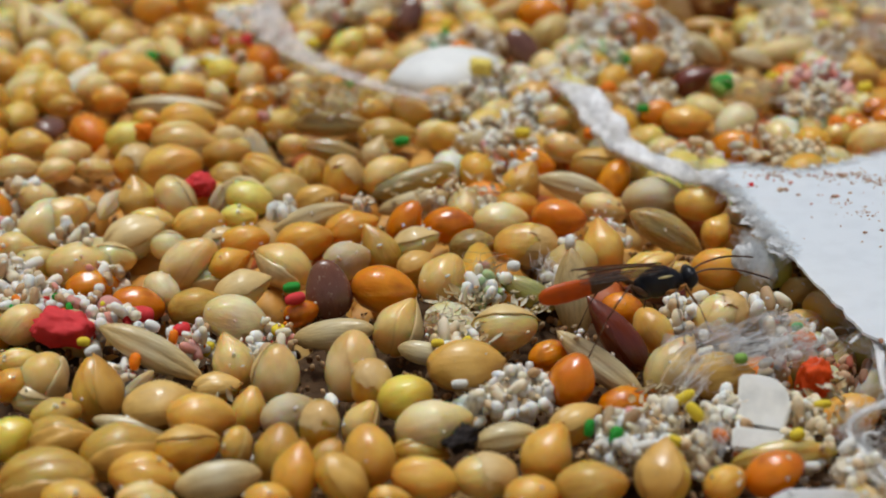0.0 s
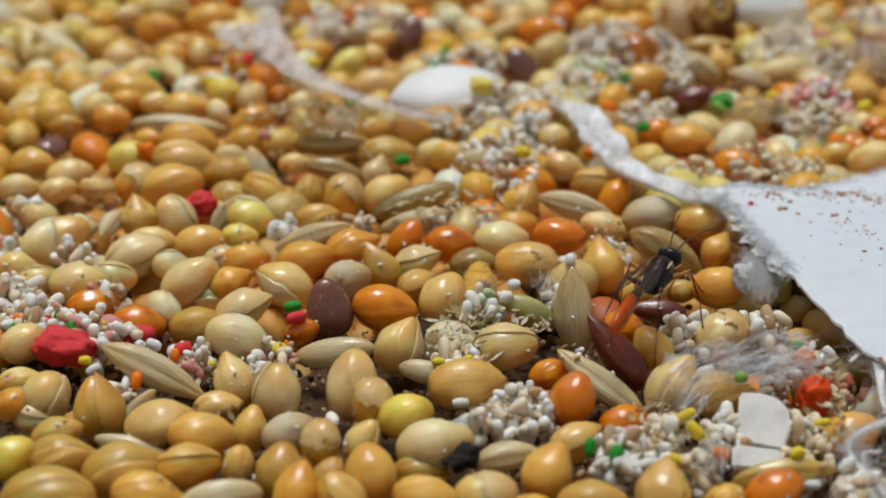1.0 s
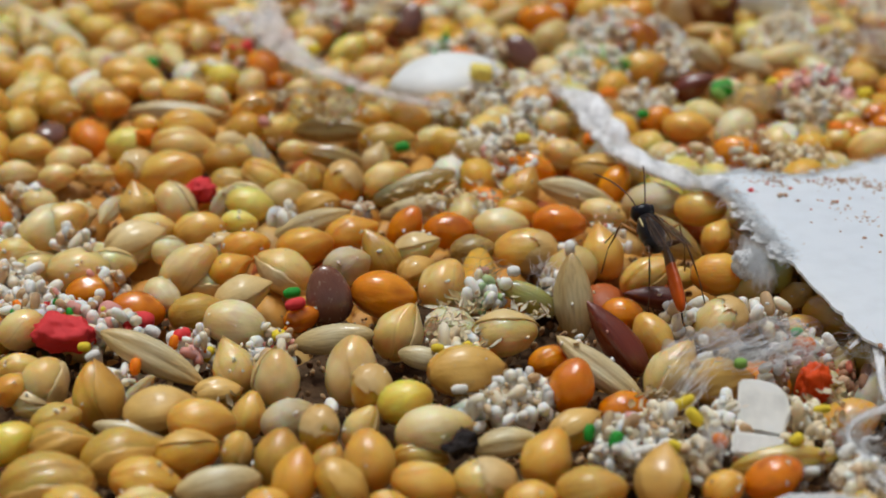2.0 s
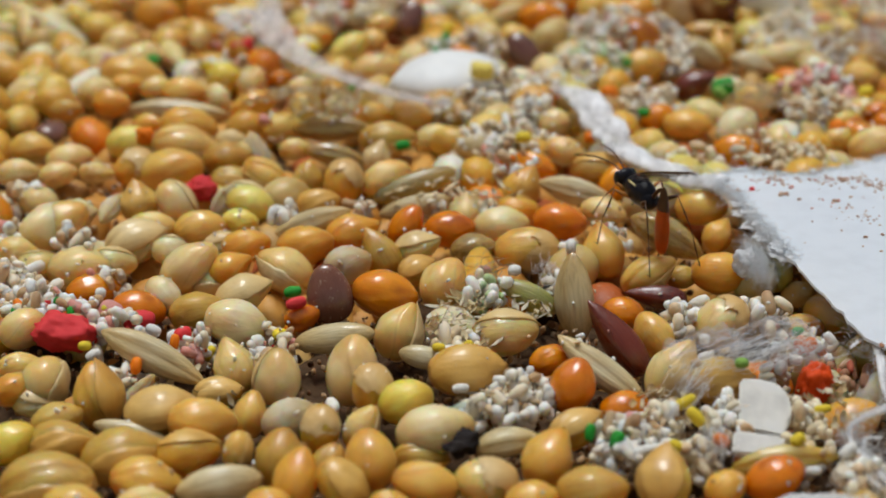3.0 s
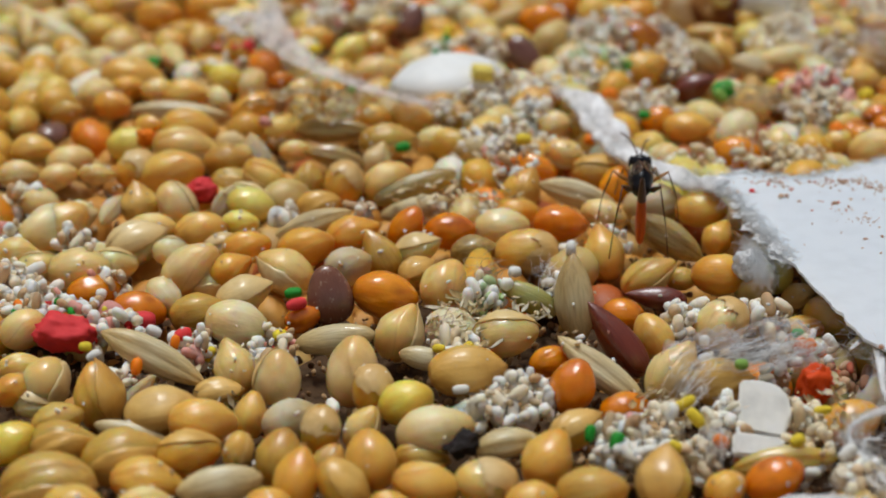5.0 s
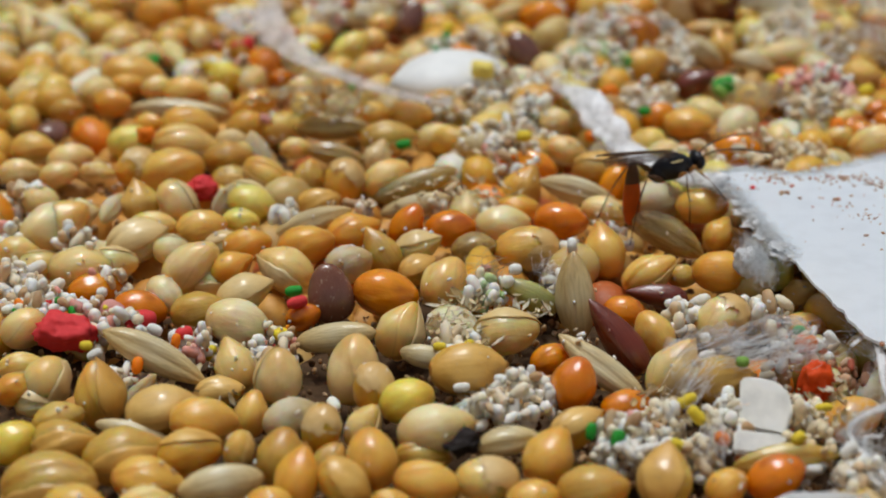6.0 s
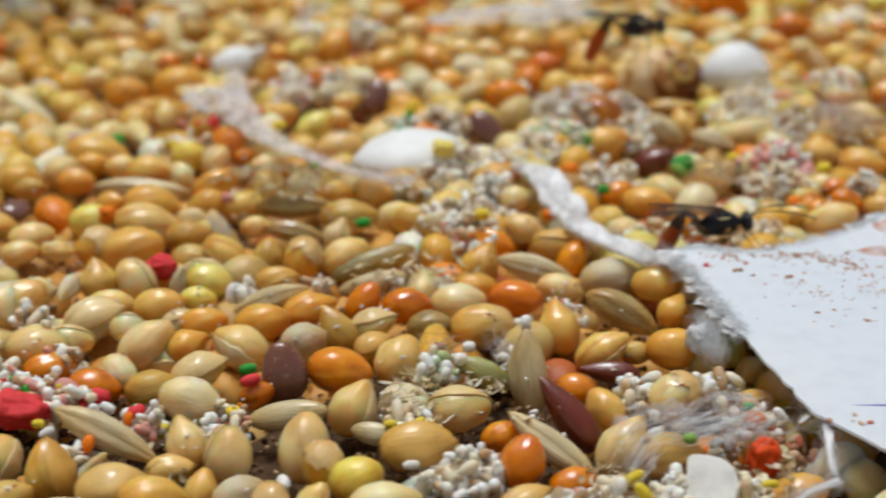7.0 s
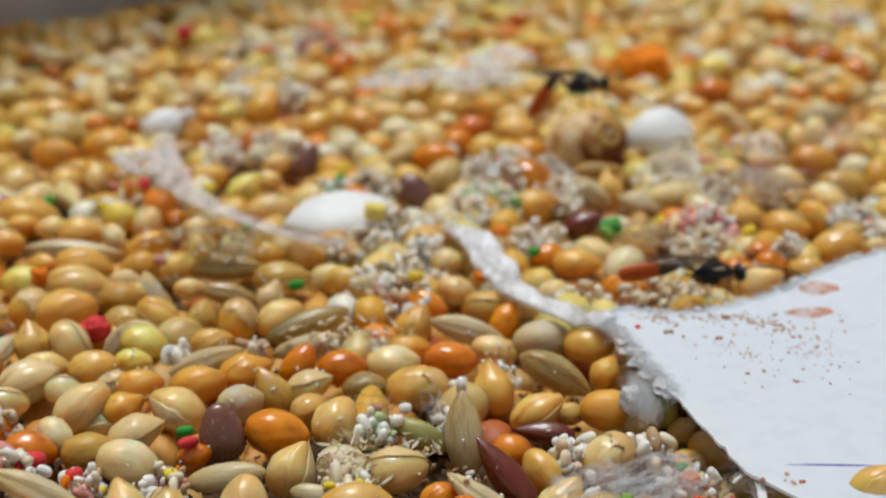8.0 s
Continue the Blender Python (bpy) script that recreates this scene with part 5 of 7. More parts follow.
crumbs(19.91, 27.24, 1.20, 2.06, 2.06, 1.63, 252, "brown", "heap of brown and cream food crumbs and dust", 0.56)
crumbs(29.31, 19.47, 1.20, 1.61, 1.16, 1.17, 185, "white", "heap of white and cream food crumbs between seeds", 0.56)
crumbs(24.50, 14.19, 1.20, 1.22, 0.73, 1.16, 83, "white", "heap of white and cream food crumbs between seeds", 0.56)
crumbs(15.68, 8.92, 1.20, 2.02, 1.30, 0.94, 108, "brown", "heap of brown and cream food crumbs and dust", 0.56)
crumbs(18.04, 7.49, 1.20, 1.71, 1.03, 1.10, 108, "brown", "heap of brown and cream food crumbs and dust", 0.56)
crumbs(11.18, 15.90, 1.20, 1.85, 0.92, 1.17, 117, "brown", "heap of brown and cream food crumbs and dust", 0.56)
crumbs(12.35, 7.77, 1.20, 1.42, 0.60, 1.02, 54, "white", "heap of white and cream food crumbs between seeds", 0.56)
crumbs(0.68, 2.09, 1.20, 1.60, 0.64, 0.86, 67, "brown", "heap of brown and cream food crumbs and dust", 0.56)
crumbs(-7.15, 0.86, 1.20, 0.68, 0.63, 0.65, 27, "white", "heap of white and cream food crumbs between seeds", 0.56)
crumbs(-6.50, 49.97, 1.20, 1.62, 1.46, 0.99, 101, "white", "heap of white and cream food crumbs between seeds", 0.56)
crumbs(-1.38, 61.61, 1.20, 2.64, 1.98, 1.08, 202, "mixed", "heap of white, pink and red food crumbs", 0.56)
crumbs(-11.86, 38.86, 1.20, 1.49, 0.78, 0.90, 50, "white", "heap of white and cream food crumbs between seeds", 0.56)
crumbs(-18.16, 21.70, 1.20, 1.28, 0.77, 0.99, 67, "mixed", "heap of white, pink and red food crumbs", 0.56)
crumbs(-12.44, 21.69, 1.20, 1.61, 0.77, 1.08, 67, "white", "heap of white and cream food crumbs between seeds", 0.56)
crumbs(26.73, 57.52, 1.20, 0.87, 1.04, 0.99, 50, "white", "heap of white and cream food crumbs between seeds", 0.56)
crumbs(41.95, 68.70, 1.20, 2.81, 1.68, 0.90, 151, "white", "heap of white and cream food crumbs between seeds", 0.56)
crumbs(0.10, 14.89, 1.20, 1.21, 1.18, 1.15, 67, "white", "heap of white and cream food crumbs between seeds", 0.56)
crumbs(26.43, 33.44, 1.20, 1.81, 1.63, 1.17, 135, "mixed", "heap of white, pink and red food crumbs", 0.56)
crumbs(3.49, 6.94, 1.20, 1.68, 0.84, 0.94, 81, "mixed", "heap of white, pink and red food crumbs", 0.56)
crumbs(-6.40, 56.52, 1.20, 2.12, 1.53, 1.08, 135, "mixed", "heap of white, pink and red food crumbs", 0.56)
crumbs(7.44, 20.29, 1.20, 1.60, 1.44, 1.52, 151, "white", "heap of white and cream food crumbs between seeds", 0.56)
crumbs(10.56, 15.90, 1.20, 1.23, 0.92, 1.17, 101, "white", "heap of white and cream food crumbs between seeds", 0.56)
crumbs(13.23, 27.55, 1.20, 1.03, 1.54, 1.46, 117, "white", "heap of white and cream food crumbs between seeds", 0.56)
crumbs(1.61, 14.78, 1.20, 1.52, 1.37, 1.44, 151, "white", "heap of white and cream food crumbs between seeds", 0.56)
crumbs(4.62, 13.91, 1.20, 1.21, 1.36, 1.29, 151, "white", "heap of white and cream food crumbs between seeds", 0.56)
crumbs(1.72, 24.63, 1.20, 1.99, 1.00, 1.45, 117, "white", "heap of white and cream food crumbs between seeds", 0.56)
crumbs(20.94, 31.22, 1.20, 1.77, 1.28, 1.68, 218, "white", "heap of white and cream food crumbs between seeds", 0.56)
crumbs(22.40, 24.02, 1.20, 1.34, 2.00, 1.63, 185, "white", "heap of white and cream food crumbs between seeds", 0.56)
crumbs(29.86, 16.75, 1.20, 0.94, 0.94, 0.89, 67, "white", "heap of white and cream food crumbs between seeds", 0.56)
crumbs(-4.58, 32.90, 1.20, 1.07, 2.13, 1.26, 101, "white", "heap of white and cream food crumbs between seeds", 0.56)
crumbs(10.44, -8.92, 1.20, 0.56, 0.56, 0.53, 42, "white", "heap of white and cream food crumbs between seeds")
crumbs(-19.73, 3.14, 1.20, 1.20, 1.00, 0.90, 60, "white", "heap of white and cream food crumbs between seeds")
crumbs(-19.48, -1.27, 1.20, 1.00, 1.20, 0.80, 50, "white", "heap of white and cream food crumbs between seeds")
crumbs(-15.39, -4.26, 1.20, 0.90, 0.70, 0.80, 36, "white", "heap of white and cream food crumbs between seeds")
crumbs(-16.50, -2.01, 1.20, 0.90, 0.60, 0.80, 30, "white", "heap of white and cream food crumbs between seeds")
crumbs(-4.34, 1.61, 1.20, 1.20, 0.60, 0.70, 36, "white", "heap of white and cream food crumbs between seeds")
crumbs(15.62, -13.70, 0.80, 0.90, 0.90, 0.50, 40, "frass", "scatter of tan and brown frass crumbs in a dark gap")
crumbs(8.92, -19.91, 1.00, 0.80, 0.90, 0.80, 50, "brown", "heap of brown and cream food crumbs and dust")
crumbs(12.74, -14.43, 1.20, 0.60, 0.50, 0.57, 24, "mixed", "scatter of pink and red food crumbs")
crumbs(-18.22, -5.89, 1.30, 1.00, 1.00, 0.90, 60, "white", "heap of white and cream food crumbs between seeds")
crumbs(-16.77, -8.06, 1.30, 1.10, 0.60, 0.70, 36, "white", "heap of white and cream food crumbs between seeds")
crumbs(-14.37, -5.68, 1.20, 0.90, 0.60, 0.70, 34, "white", "heap of white and cream food crumbs between seeds")


def grit():
    """Brown grit, frass and hull dust that fills the gaps between the seeds."""
    rng, vs, fs, base = random.Random(77), [], [], 0
    forms = [(np.array(a), np.array([q if len(q) == 3 else q[:3] for q in b] + [(q[0], q[2], q[3]) for q in b if len(q) == 4])) for a, b in (pellet_shape(s, 6, 4) for s in range(4))]
    for _ in range(9000):
        y = -27 + 62 * rng.random() ** 1.5
        x = 4 + (19 + 0.3 * (y + 27)) * rng.uniform(-1, 1)
        v, f = forms[rng.randrange(4)]
        s = rng.uniform(0.1, 0.34)
        m = np.array(Euler((rng.uniform(0, 6), rng.uniform(0, 6), rng.uniform(0, 6))).to_matrix()) * s * np.array((1.4, 1, 0.8))
        vs.append((v @ m.T + np.array((x, y, rng.uniform(-0.7, 0.3)))) * MM)
        fs.append(f + base)
        base += len(v)
    me = mesh_from("grit", np.concatenate(vs).tolist(), [tuple(q) for q in np.concatenate(fs).tolist()], GRIT)
    tagged(new("grit", me), "dark brown grit and frass in the gaps between seeds", "grit", kind="stuff")


grit()
BIT_MESHES = {}


def bit(colour, x, y, z, length, width, rx, ry, rz):
    """One larger coloured crumb (mm)."""
    k = len(BIT_MESHES) % 4
    if (colour, k) not in BIT_MESHES:
        v, f = pellet_shape(k + 20, 12, 10)
        BIT_MESHES[colour, k] = mesh_from("food_pellet", v, f, BITS[colour])
    ob = tagged(new("food_pellet", BIT_MESHES[colour, k]), "small " + {"lime": "light green"}.get(colour, colour) + " rounded food pellet among the seeds", "food pellet", "food pellets")
    ob.matrix_basis = pose(x * MM, y * MM, z * MM, rx, ry, rz) @ Matrix.Diagonal((length * MM, width * MM, width * MM, 1))


bit("green", -14.50, -21.59, 1.50, 0.43, 0.39, 21, -64, 67)
bit("green", -6.26, -7.55, 1.40, 0.75, 0.47, 65, -9, 4)
bit("red", -6.04, -8.61, 1.40, 0.88, 0.51, 65, -14, 6)
bit("white", -11.55, -11.06, 1.40, 0.65, 0.46, 63, 23, -11)
bit("white", -13.69, -12.60, 1.10, 0.64, 0.42, 62, -27, 13)
bit("white", -10.69, -11.06, 1.10, 0.69, 0.58, 65, -0, -0)
bit("pink", -13.55, -9.24, 1.30, 0.92, 1.06, 48, -52, 36)
bit("yellow", -14.08, -12.22, 1.30, 0.53, 0.40, 65, -0, -0)
bit("green", -15.77, -8.66, 1.50, 0.46, 0.37, 65, -0, -0)
bit("white", -14.19, -7.87, 1.50, 0.44, 0.44, 65, -0, -0)
bit("red", -12.35, -9.76, 1.20, 1.37, 0.78, 65, -5, 2)
bit("white", -9.41, -12.03, 0.90, 0.60, 0.42, 65, -0, -0)
bit("white", 0.66, -15.43, 1.20, 0.65, 0.40, 65, -9, 4)
bit("white", 2.60, -14.68, 1.40, 0.44, 0.37, 48, -52, 36)
bit("white", 3.32, -14.46, 1.40, 0.44, 0.33, -0, -65, 90)
bit("white", 3.66, -14.94, 1.30, 0.48, 0.33, -0, -65, 90)
bit("white", 1.84, -17.05, 1.10, 0.54, 0.32, 48, -52, 36)
bit("white", -0.04, -13.59, 1.60, 0.63, 0.37, 64, -18, 9)
bit("yellow", -0.18, -12.89, 1.60, 0.53, 0.35, 65, -0, -0)
bit("yellow", 0.97, -12.75, 1.60, 0.48, 0.40, 59, -36, 19)
bit("white", 3.01, -6.09, 1.70, 0.57, 0.48, 65, -0, -0)
bit("pink", 1.74, -5.64, 1.50, 0.55, 0.4, 65, -0, -0)
bit("lime", 2.27, -7.37, 1.10, 0.57, 0.42, 65, -0, -0)
bit("lime", 1.39, -6.39, 1.10, 0.57, 0.38, 65, -0, -0)
bit("white", 5.52, -4.11, 1.90, 0.46, 0.71, 65, -0, -0)
bit("yellow", 8.78, -17.89, 2.00, 0.86, 0.45, 63, -25, 12)
bit("yellow", 9.03, -18.95, 2.00, 0.81, 0.48, 55, 44, -26)
bit("yellow", 8.19, -20.28, 1.60, 0.56, 0.40, 62, 27, -13)
bit("green", 6.13, -20.10, 1.70, 0.68, 0.52, 37, -59, 49)
bit("green", 5.25, -19.21, 1.50, 0.65, 0.40, 21, -64, 67)
bit("orange", 9.77, -20.27, 1.80, 0.60, 0.48, 62, 27, -13)
bit("orange", 14.07, -13.23, 1.90, 0.74, 0.61, 64, -18, 9)
bit("green", 13.91, -12.13, 1.90, 0.49, 0.40, 65, -0, -0)
bit("white", 15.04, -12.71, 1.90, 0.59, 0.41, 55, 44, -26)
bit("white", 13.41, -14.48, 1.90, 0.51, 0.40, 65, -0, -0)
bit("yellow", 13.81, -17.85, 1.70, 0.66, 0.33, 65, -5, 2)
bit("yellow", 12.59, -19.69, 1.50, 0.56, 0.48, 62, -27, 13)
bit("lime", 11.10, -15.83, 2.50, 0.50, 0.42, 65, -0, -0)
bit("white", 10.03, -13.53, 2.30, 0.41, 0.44, 65, -0, -0)
bit("white", 6.44, -18.46, 1.60, 0.83, 0.35, 64, -18, 9)
bit("white", 7.06, -20.46, 1.50, 0.84, 0.41, 65, -14, 6)
bit("white", 9.48, -9.94, 1.80, 0.47, 0.58, 65, -0, -0)
bit("red", 13.99, 0.44, 2.70, 0.26, 0.20, 65, -0, -0)
bit("orange", 20.08, 11.25, 1.50, 0.75, 0.98, 65, -0, -0)
bit("white", 14.03, -21.13, 1.90, 0.73, 0.43, 59, -36, 19)
bit("green", -2.02, 8.92, 1.50, 0.80, 0.51, 69, -10, 1)
bit("pink", -9.18, 12.16, 1.60, 0.70, 0.53, 67, 27, -14)
bit("green", -16.45, 22.18, 1.40, 0.77, 0.71, 70, -1, -3)
bit("yellow", -13.27, 21.29, 1.40, 0.90, 0.58, 70, -1, -3)
bit("yellow", -7.47, 24.73, 1.40, 0.86, 0.53, 70, -1, -3)
bit("yellow", 0.23, 27.28, 1.70, 0.68, 0.61, 70, -1, -3)
bit("green", 15.13, 17.25, 1.60, 1.25, 1.06, 68, -20, 4)
bit("lime", 14.66, 15.50, 1.90, 0.86, 0.61, 64, 36, -19)
bit("green", 10.48, 13.60, 1.50, 0.66, 0.48, 70, -1, -3)
bit("yellow", 22.58, 16.22, 1.70, 0.87, 0.68, 68, -20, 4)
bit("yellow", 17.94, 17.90, 1.70, 0.76, 0.63, 70, -1, -3)
bit("pink", 18.91, 16.77, 1.90, 0.7, 0.5, 70, -1, -3)
bit("white", 20.09, 17.24, 2.20, 1.02, 0.51, 23, -68, 62)
bit("yellow", 26.73, 11.11, 1.90, 0.59, 0.41, 70, -1, -3)
bit("orange", 8.88, 16.35, 1.60, 0.93, 0.80, 70, -1, -3)
bit("orange", 22.25, 27.16, 2.30, 1.03, 0.68, 70, -1, -3)
bit("yellow", 22.13, 25.56, 2.10, 0.88, 1.01, 70, -1, -3)
bit("orange", 7.26, 8.68, 2.00, 0.57, 0.57, 70, -1, -3)
bit("yellow", 3.97, 8.70, 2.00, 0.80, 0.63, 70, -1, -3)
bit("white", -9.74, 35.97, 2.50, 1.23, 0.80, 67, -29, 9)
bit("lime", -5.02, 17.57, 1.40, 0.50, 0.43, 70, -1, -3)
# ---- the seeds that lie on top ----
grain("millet", "p", -15.07, -14.89, 1.10, 2.04, 1.95, -95, 66, -146)
grain("millet", "m", -12.96, -15.90, 1.10, 2.48, 2.01, 15, -66, 110)
grain("canary", "b", -11.15, -13.73, 1.60, 4.52, 1.39, 55, 25, -11)
grain("millet", "t", -13.66, -19.32, 1.10, 2.34, 2.00, 101, -10, -2)
grain("millet", "t", -14.14, -17.71, 1.10, 1.86, 1.47, 126, -18, 8)
grain("millet", "y", -15.48, -19.32, 1.10, 1.86, 1.79, 171, -30, 8)
grain("husk", "b", -11.40, -17.93, 0.70, 2.89, 0.83, 69, 11, -9)
grain("millet", "t", -11.37, -20.10, 1.10, 2.80, 2.21, 39, -9, 10)
grain("millet", "m", -9.09, -19.99, 1.10, 2.28, 1.80, 13, -7, 9)
grain("millet", "m", -10.42, -16.97, 1.10, 2.63, 2.08, 0, -10, 2)
grain("millet", "m", -8.76, -18.14, 1.30, 2.38, 1.88, 152, 8, 9)
grain("millet", "m", -7.28, -20.03, 1.10, 1.64, 1.30, -113, 73, -125)
grain("millet", "m", -7.17, -16.78, 0.80, 1.72, 1.36, 95, -57, 72)
grain("millet", "m", -8.63, -14.61, 0.50, 1.82, 1.44, 153, -11, -1)
grain("canary", "g", -11.70, -15.05, 0.50, 2.47, 0.86, 65, -50, 18)
grain("millet", "m", -10.25, -21.87, 1.10, 2.42, 1.91, 160, 3, -6)
grain("millet", "t", -13.63, -22.12, 1.10, 3.18, 2.52, 166, -8, -3)
grain("millet", "m", -12.46, -23.41, 1.10, 2.10, 1.66, 124, -3, -8)
grain("husk", "b", -7.69, -22.12, 1.10, 3.03, 1.40, 69, -5, 12)
grain("millet", "p", -10.03, -23.34, 1.10, 1.91, 1.51, 165, 2, 5)
grain("millet", "t", -5.77, -20.37, 1.10, 2.07, 1.89, -37, -65, 66)
grain("millet", "m", -5.11, -21.76, 1.10, 2.19, 1.73, -16, -55, 63)
grain("millet", "m", -5.92, -23.20, 1.10, 1.53, 1.22, -8, -3, -6)
grain("millet", "p", -8.09, -13.53, 1.10, 2.12, 1.76, 66, -53, 124)
grain("millet", "p", -6.35, -14.44, 1.10, 2.16, 2.00, -59, -76, 70)
grain("millet", "g", -5.63, -17.63, 1.10, 2.03, 1.83, -24, -23, -2)
grain("millet", "w", -8.31, -10.41, 1.40, 2.50, 1.97, 124, 18, 4)
grain("millet", "p", -8.39, -7.10, 1.10, 2.27, 1.80, 19, -15, 15)
grain("millet", "t", -10.19, -8.04, 0.70, 2.30, 1.82, 114, -5, 12)
grain("millet", "w", -11.67, -7.07, 0.90, 1.95, 1.54, -58, 39, -35)
grain("millet", "o", -12.64, -8.03, 0.80, 2.16, 1.71, -5, 12, 2)
grain("millet", "o", -14.91, -5.91, 0.60, 2.22, 1.75, 148, -0, 12)
grain("millet", "p", -17.62, -4.59, 1.10, 2.00, 1.58, -17, -19, 7)
grain("millet", "p", -15.69, -4.71, 1.10, 2.73, 2.16, 138, -5, 2)
grain("millet", "p", -16.94, -10.32, 1.10, 1.91, 1.69, 98, -27, 14)
grain("millet", "p", -16.39, -13.53, 1.10, 1.70, 1.35, 156, -9, 3)
grain("millet", "m", -16.26, -15.33, 1.10, 1.54, 1.32, 128, -21, 24)
grain("millet", "p", -15.47, -15.49, 0.60, 1.71, 1.35, 122, 7, -9)
grain("millet", "p", -10.96, -4.59, 1.10, 2.73, 2.16, 125, -40, 8)
grain("millet", "m", -9.21, -4.71, 1.10, 1.90, 1.66, 127, -25, 17)
grain("millet", "p", -10.05, -4.86, 0.50, 1.61, 1.51, 169, -0, -1)
grain("millet", "p", -6.79, -4.82, 1.10, 2.48, 2.16, -171, -30, 172)
grain("flax", "f", -4.75, -7.56, 1.30, 2.54, 1.93, -19, -69, 119)
grain("millet", "g", -4.16, -4.30, 1.10, 2.01, 1.87, 113, -21, 1)
grain("millet", "o", -2.46, -7.15, 1.10, 2.65, 2.09, 113, 11, -1)
grain("millet", "t", -1.13, -4.30, 0.80, 1.62, 1.62, 138, -25, 18)
grain("millet", "p", 0.02, -6.17, 1.10, 2.25, 2.17, 103, -45, 46)
grain("millet", "p", -1.77, -10.57, 1.10, 2.32, 2.10, 84, -57, 31)
grain("millet", "p", 2.47, -10.67, 1.10, 2.54, 2.01, 6, -7, 3)
grain("millet", "m", 0.84, -14.27, 1.40, 2.77, 2.18, 23, -3, 6)
grain("millet", "p", -3.52, -13.90, 1.10, 2.65, 2.10, 51, -58, 75)
grain("split_millet", "m", -2.67, -15.79, 1.40, 1.82, 1.66, 44, -62, 90)
grain("millet", "y", -1.40, -16.64, 1.30, 2.03, 1.77, 103, -22, -2)
grain("millet", "w", -0.33, -18.71, 1.30, 2.69, 2.12, -34, -13, 1)
grain("husk", "w", 0.91, -17.31, 1.20, 1.45, 0.87, 67, 4, 8)
grain("husk", "b", -4.33, -11.16, 1.10, 3.33, 1.22, 56, -11, -5)
grain("split_millet", "m", -4.47, -18.37, 1.10, 1.80, 1.52, -17, -66, 65)
grain("millet", "p", -2.98, -17.69, 0.80, 1.74, 1.41, 131, -58, 21)
grain("millet", "m", -2.56, -20.49, 1.10, 2.15, 1.95, -76, -54, 107)
grain("millet", "t", -0.79, -19.43, 0.60, 1.90, 1.50, 148, 7, 4)
grain("canary", "b", 2.30, -19.32, 1.10, 2.47, 1.09, 69, -6, 9)
grain("millet", "m", 3.67, -20.33, 1.10, 2.19, 1.95, -13, -49, 41)
grain("millet", "m", -0.60, -21.98, 1.10, 2.26, 1.78, 157, 9, -4)
grain("split_millet", "p", 1.48, -21.79, 1.10, 2.15, 1.70, 3, 3, 7)
grain("millet", "t", -4.13, -20.06, 0.70, 1.52, 1.24, 156, -53, 34)
grain("millet", "m", -3.42, -22.12, 1.10, 2.17, 1.72, -30, 42, -18)
grain("millet", "m", 2.99, -23.05, 1.10, 1.76, 1.46, -16, -10, 3)
grain("millet", "m", -1.80, -23.20, 1.10, 1.34, 1.06, 137, -2, -4)
grain("husk", "b", -0.75, -12.79, 1.10, 2.03, 0.93, 60, 9, -9)
grain("husk", "t", 3.65, -7.07, 0.90, 2.66, 1.19, 65, 21, -15)
grain("millet", "o", 2.72, -6.86, 0.40, 1.86, 1.47, 132, -7, -4)
grain("millet", "o", -5.85, -8.37, 0.60, 1.45, 1.30, -34, -19, 8)
grain("canary", "b", 5.56, -7.47, 1.10, 3.82, 1.65, -15, -68, 104)
grain("teardrop", "d", 6.82, -11.84, 1.50, 3.70, 1.34, -45, -44, 147)
grain("canary", "b", 6.09, -13.86, 1.20, 4.26, 1.24, -46, -28, 153)
grain("millet", "o", 4.84, -15.61, 1.40, 2.08, 2.01, 155, -65, 36)
grain("millet", "o", 4.14, -12.98, 1.10, 1.59, 1.27, 163, -14, 17)
grain("millet", "o", 6.77, -16.18, 0.80, 1.82, 1.44, 7, -7, 9)
grain("millet", "m", 8.43, -10.96, 1.10, 1.99, 1.72, -107, -46, 136)
grain("millet", "p", 8.78, -13.99, 1.10, 2.56, 2.03, 29, -54, 27)
grain("millet", "m", 10.48, -14.53, 1.10, 2.46, 1.94, 127, -4, 4)
grain("split_millet", "p", 11.23, -9.77, 1.10, 2.43, 2.08, 157, -33, 25)
grain("millet", "m", 11.89, -5.05, 1.10, 2.38, 1.88, 26, -0, -1)
grain("millet", "m", 8.76, -5.27, 1.10, 2.42, 1.91, 167, -31, 3)
grain("millet", "t", 10.31, -4.66, 0.70, 1.37, 1.11, 166, -1, -3)
grain("teardrop", "d", 8.93, -6.96, 0.90, 2.66, 0.95, -60, -6, 175)
grain("millet", "o", 7.41, -8.15, 0.70, 1.73, 1.50, 2, -2, -5)
grain("canary", "l", 10.02, -1.38, 1.10, 3.75, 1.57, 57, 25, -17)
grain("millet", "o", 11.39, -21.93, 1.30, 2.06, 1.63, -9, -24, 7)
grain("canary", "t", 12.18, -19.90, 0.70, 3.86, 1.21, 61, -6, 2)
grain("millet", "m", 9.67, -22.27, 1.10, 1.47, 1.32, 165, -26, 15)
grain("millet", "m", 7.54, -22.01, 1.30, 2.18, 2.08, -10, -56, 72)
grain("millet", "t", 5.06, -22.48, 1.10, 2.39, 1.91, 112, -14, -7)
grain("millet", "m", 4.83, -17.94, 0.90, 2.02, 1.60, 135, -24, 20)
grain("millet", "m", 15.07, -16.67, 0.50, 2.36, 1.86, 24, -21, 1)
grain("millet", "m", 15.27, -5.32, 0.10, 1.61, 1.45, -32, -27, 14)
grain("millet", "m", 16.24, -7.37, 0.10, 2.28, 1.80, -9, 22, -23)
grain("millet", "t", 13.35, -8.21, 0.10, 2.02, 1.60, 107, -5, 1)
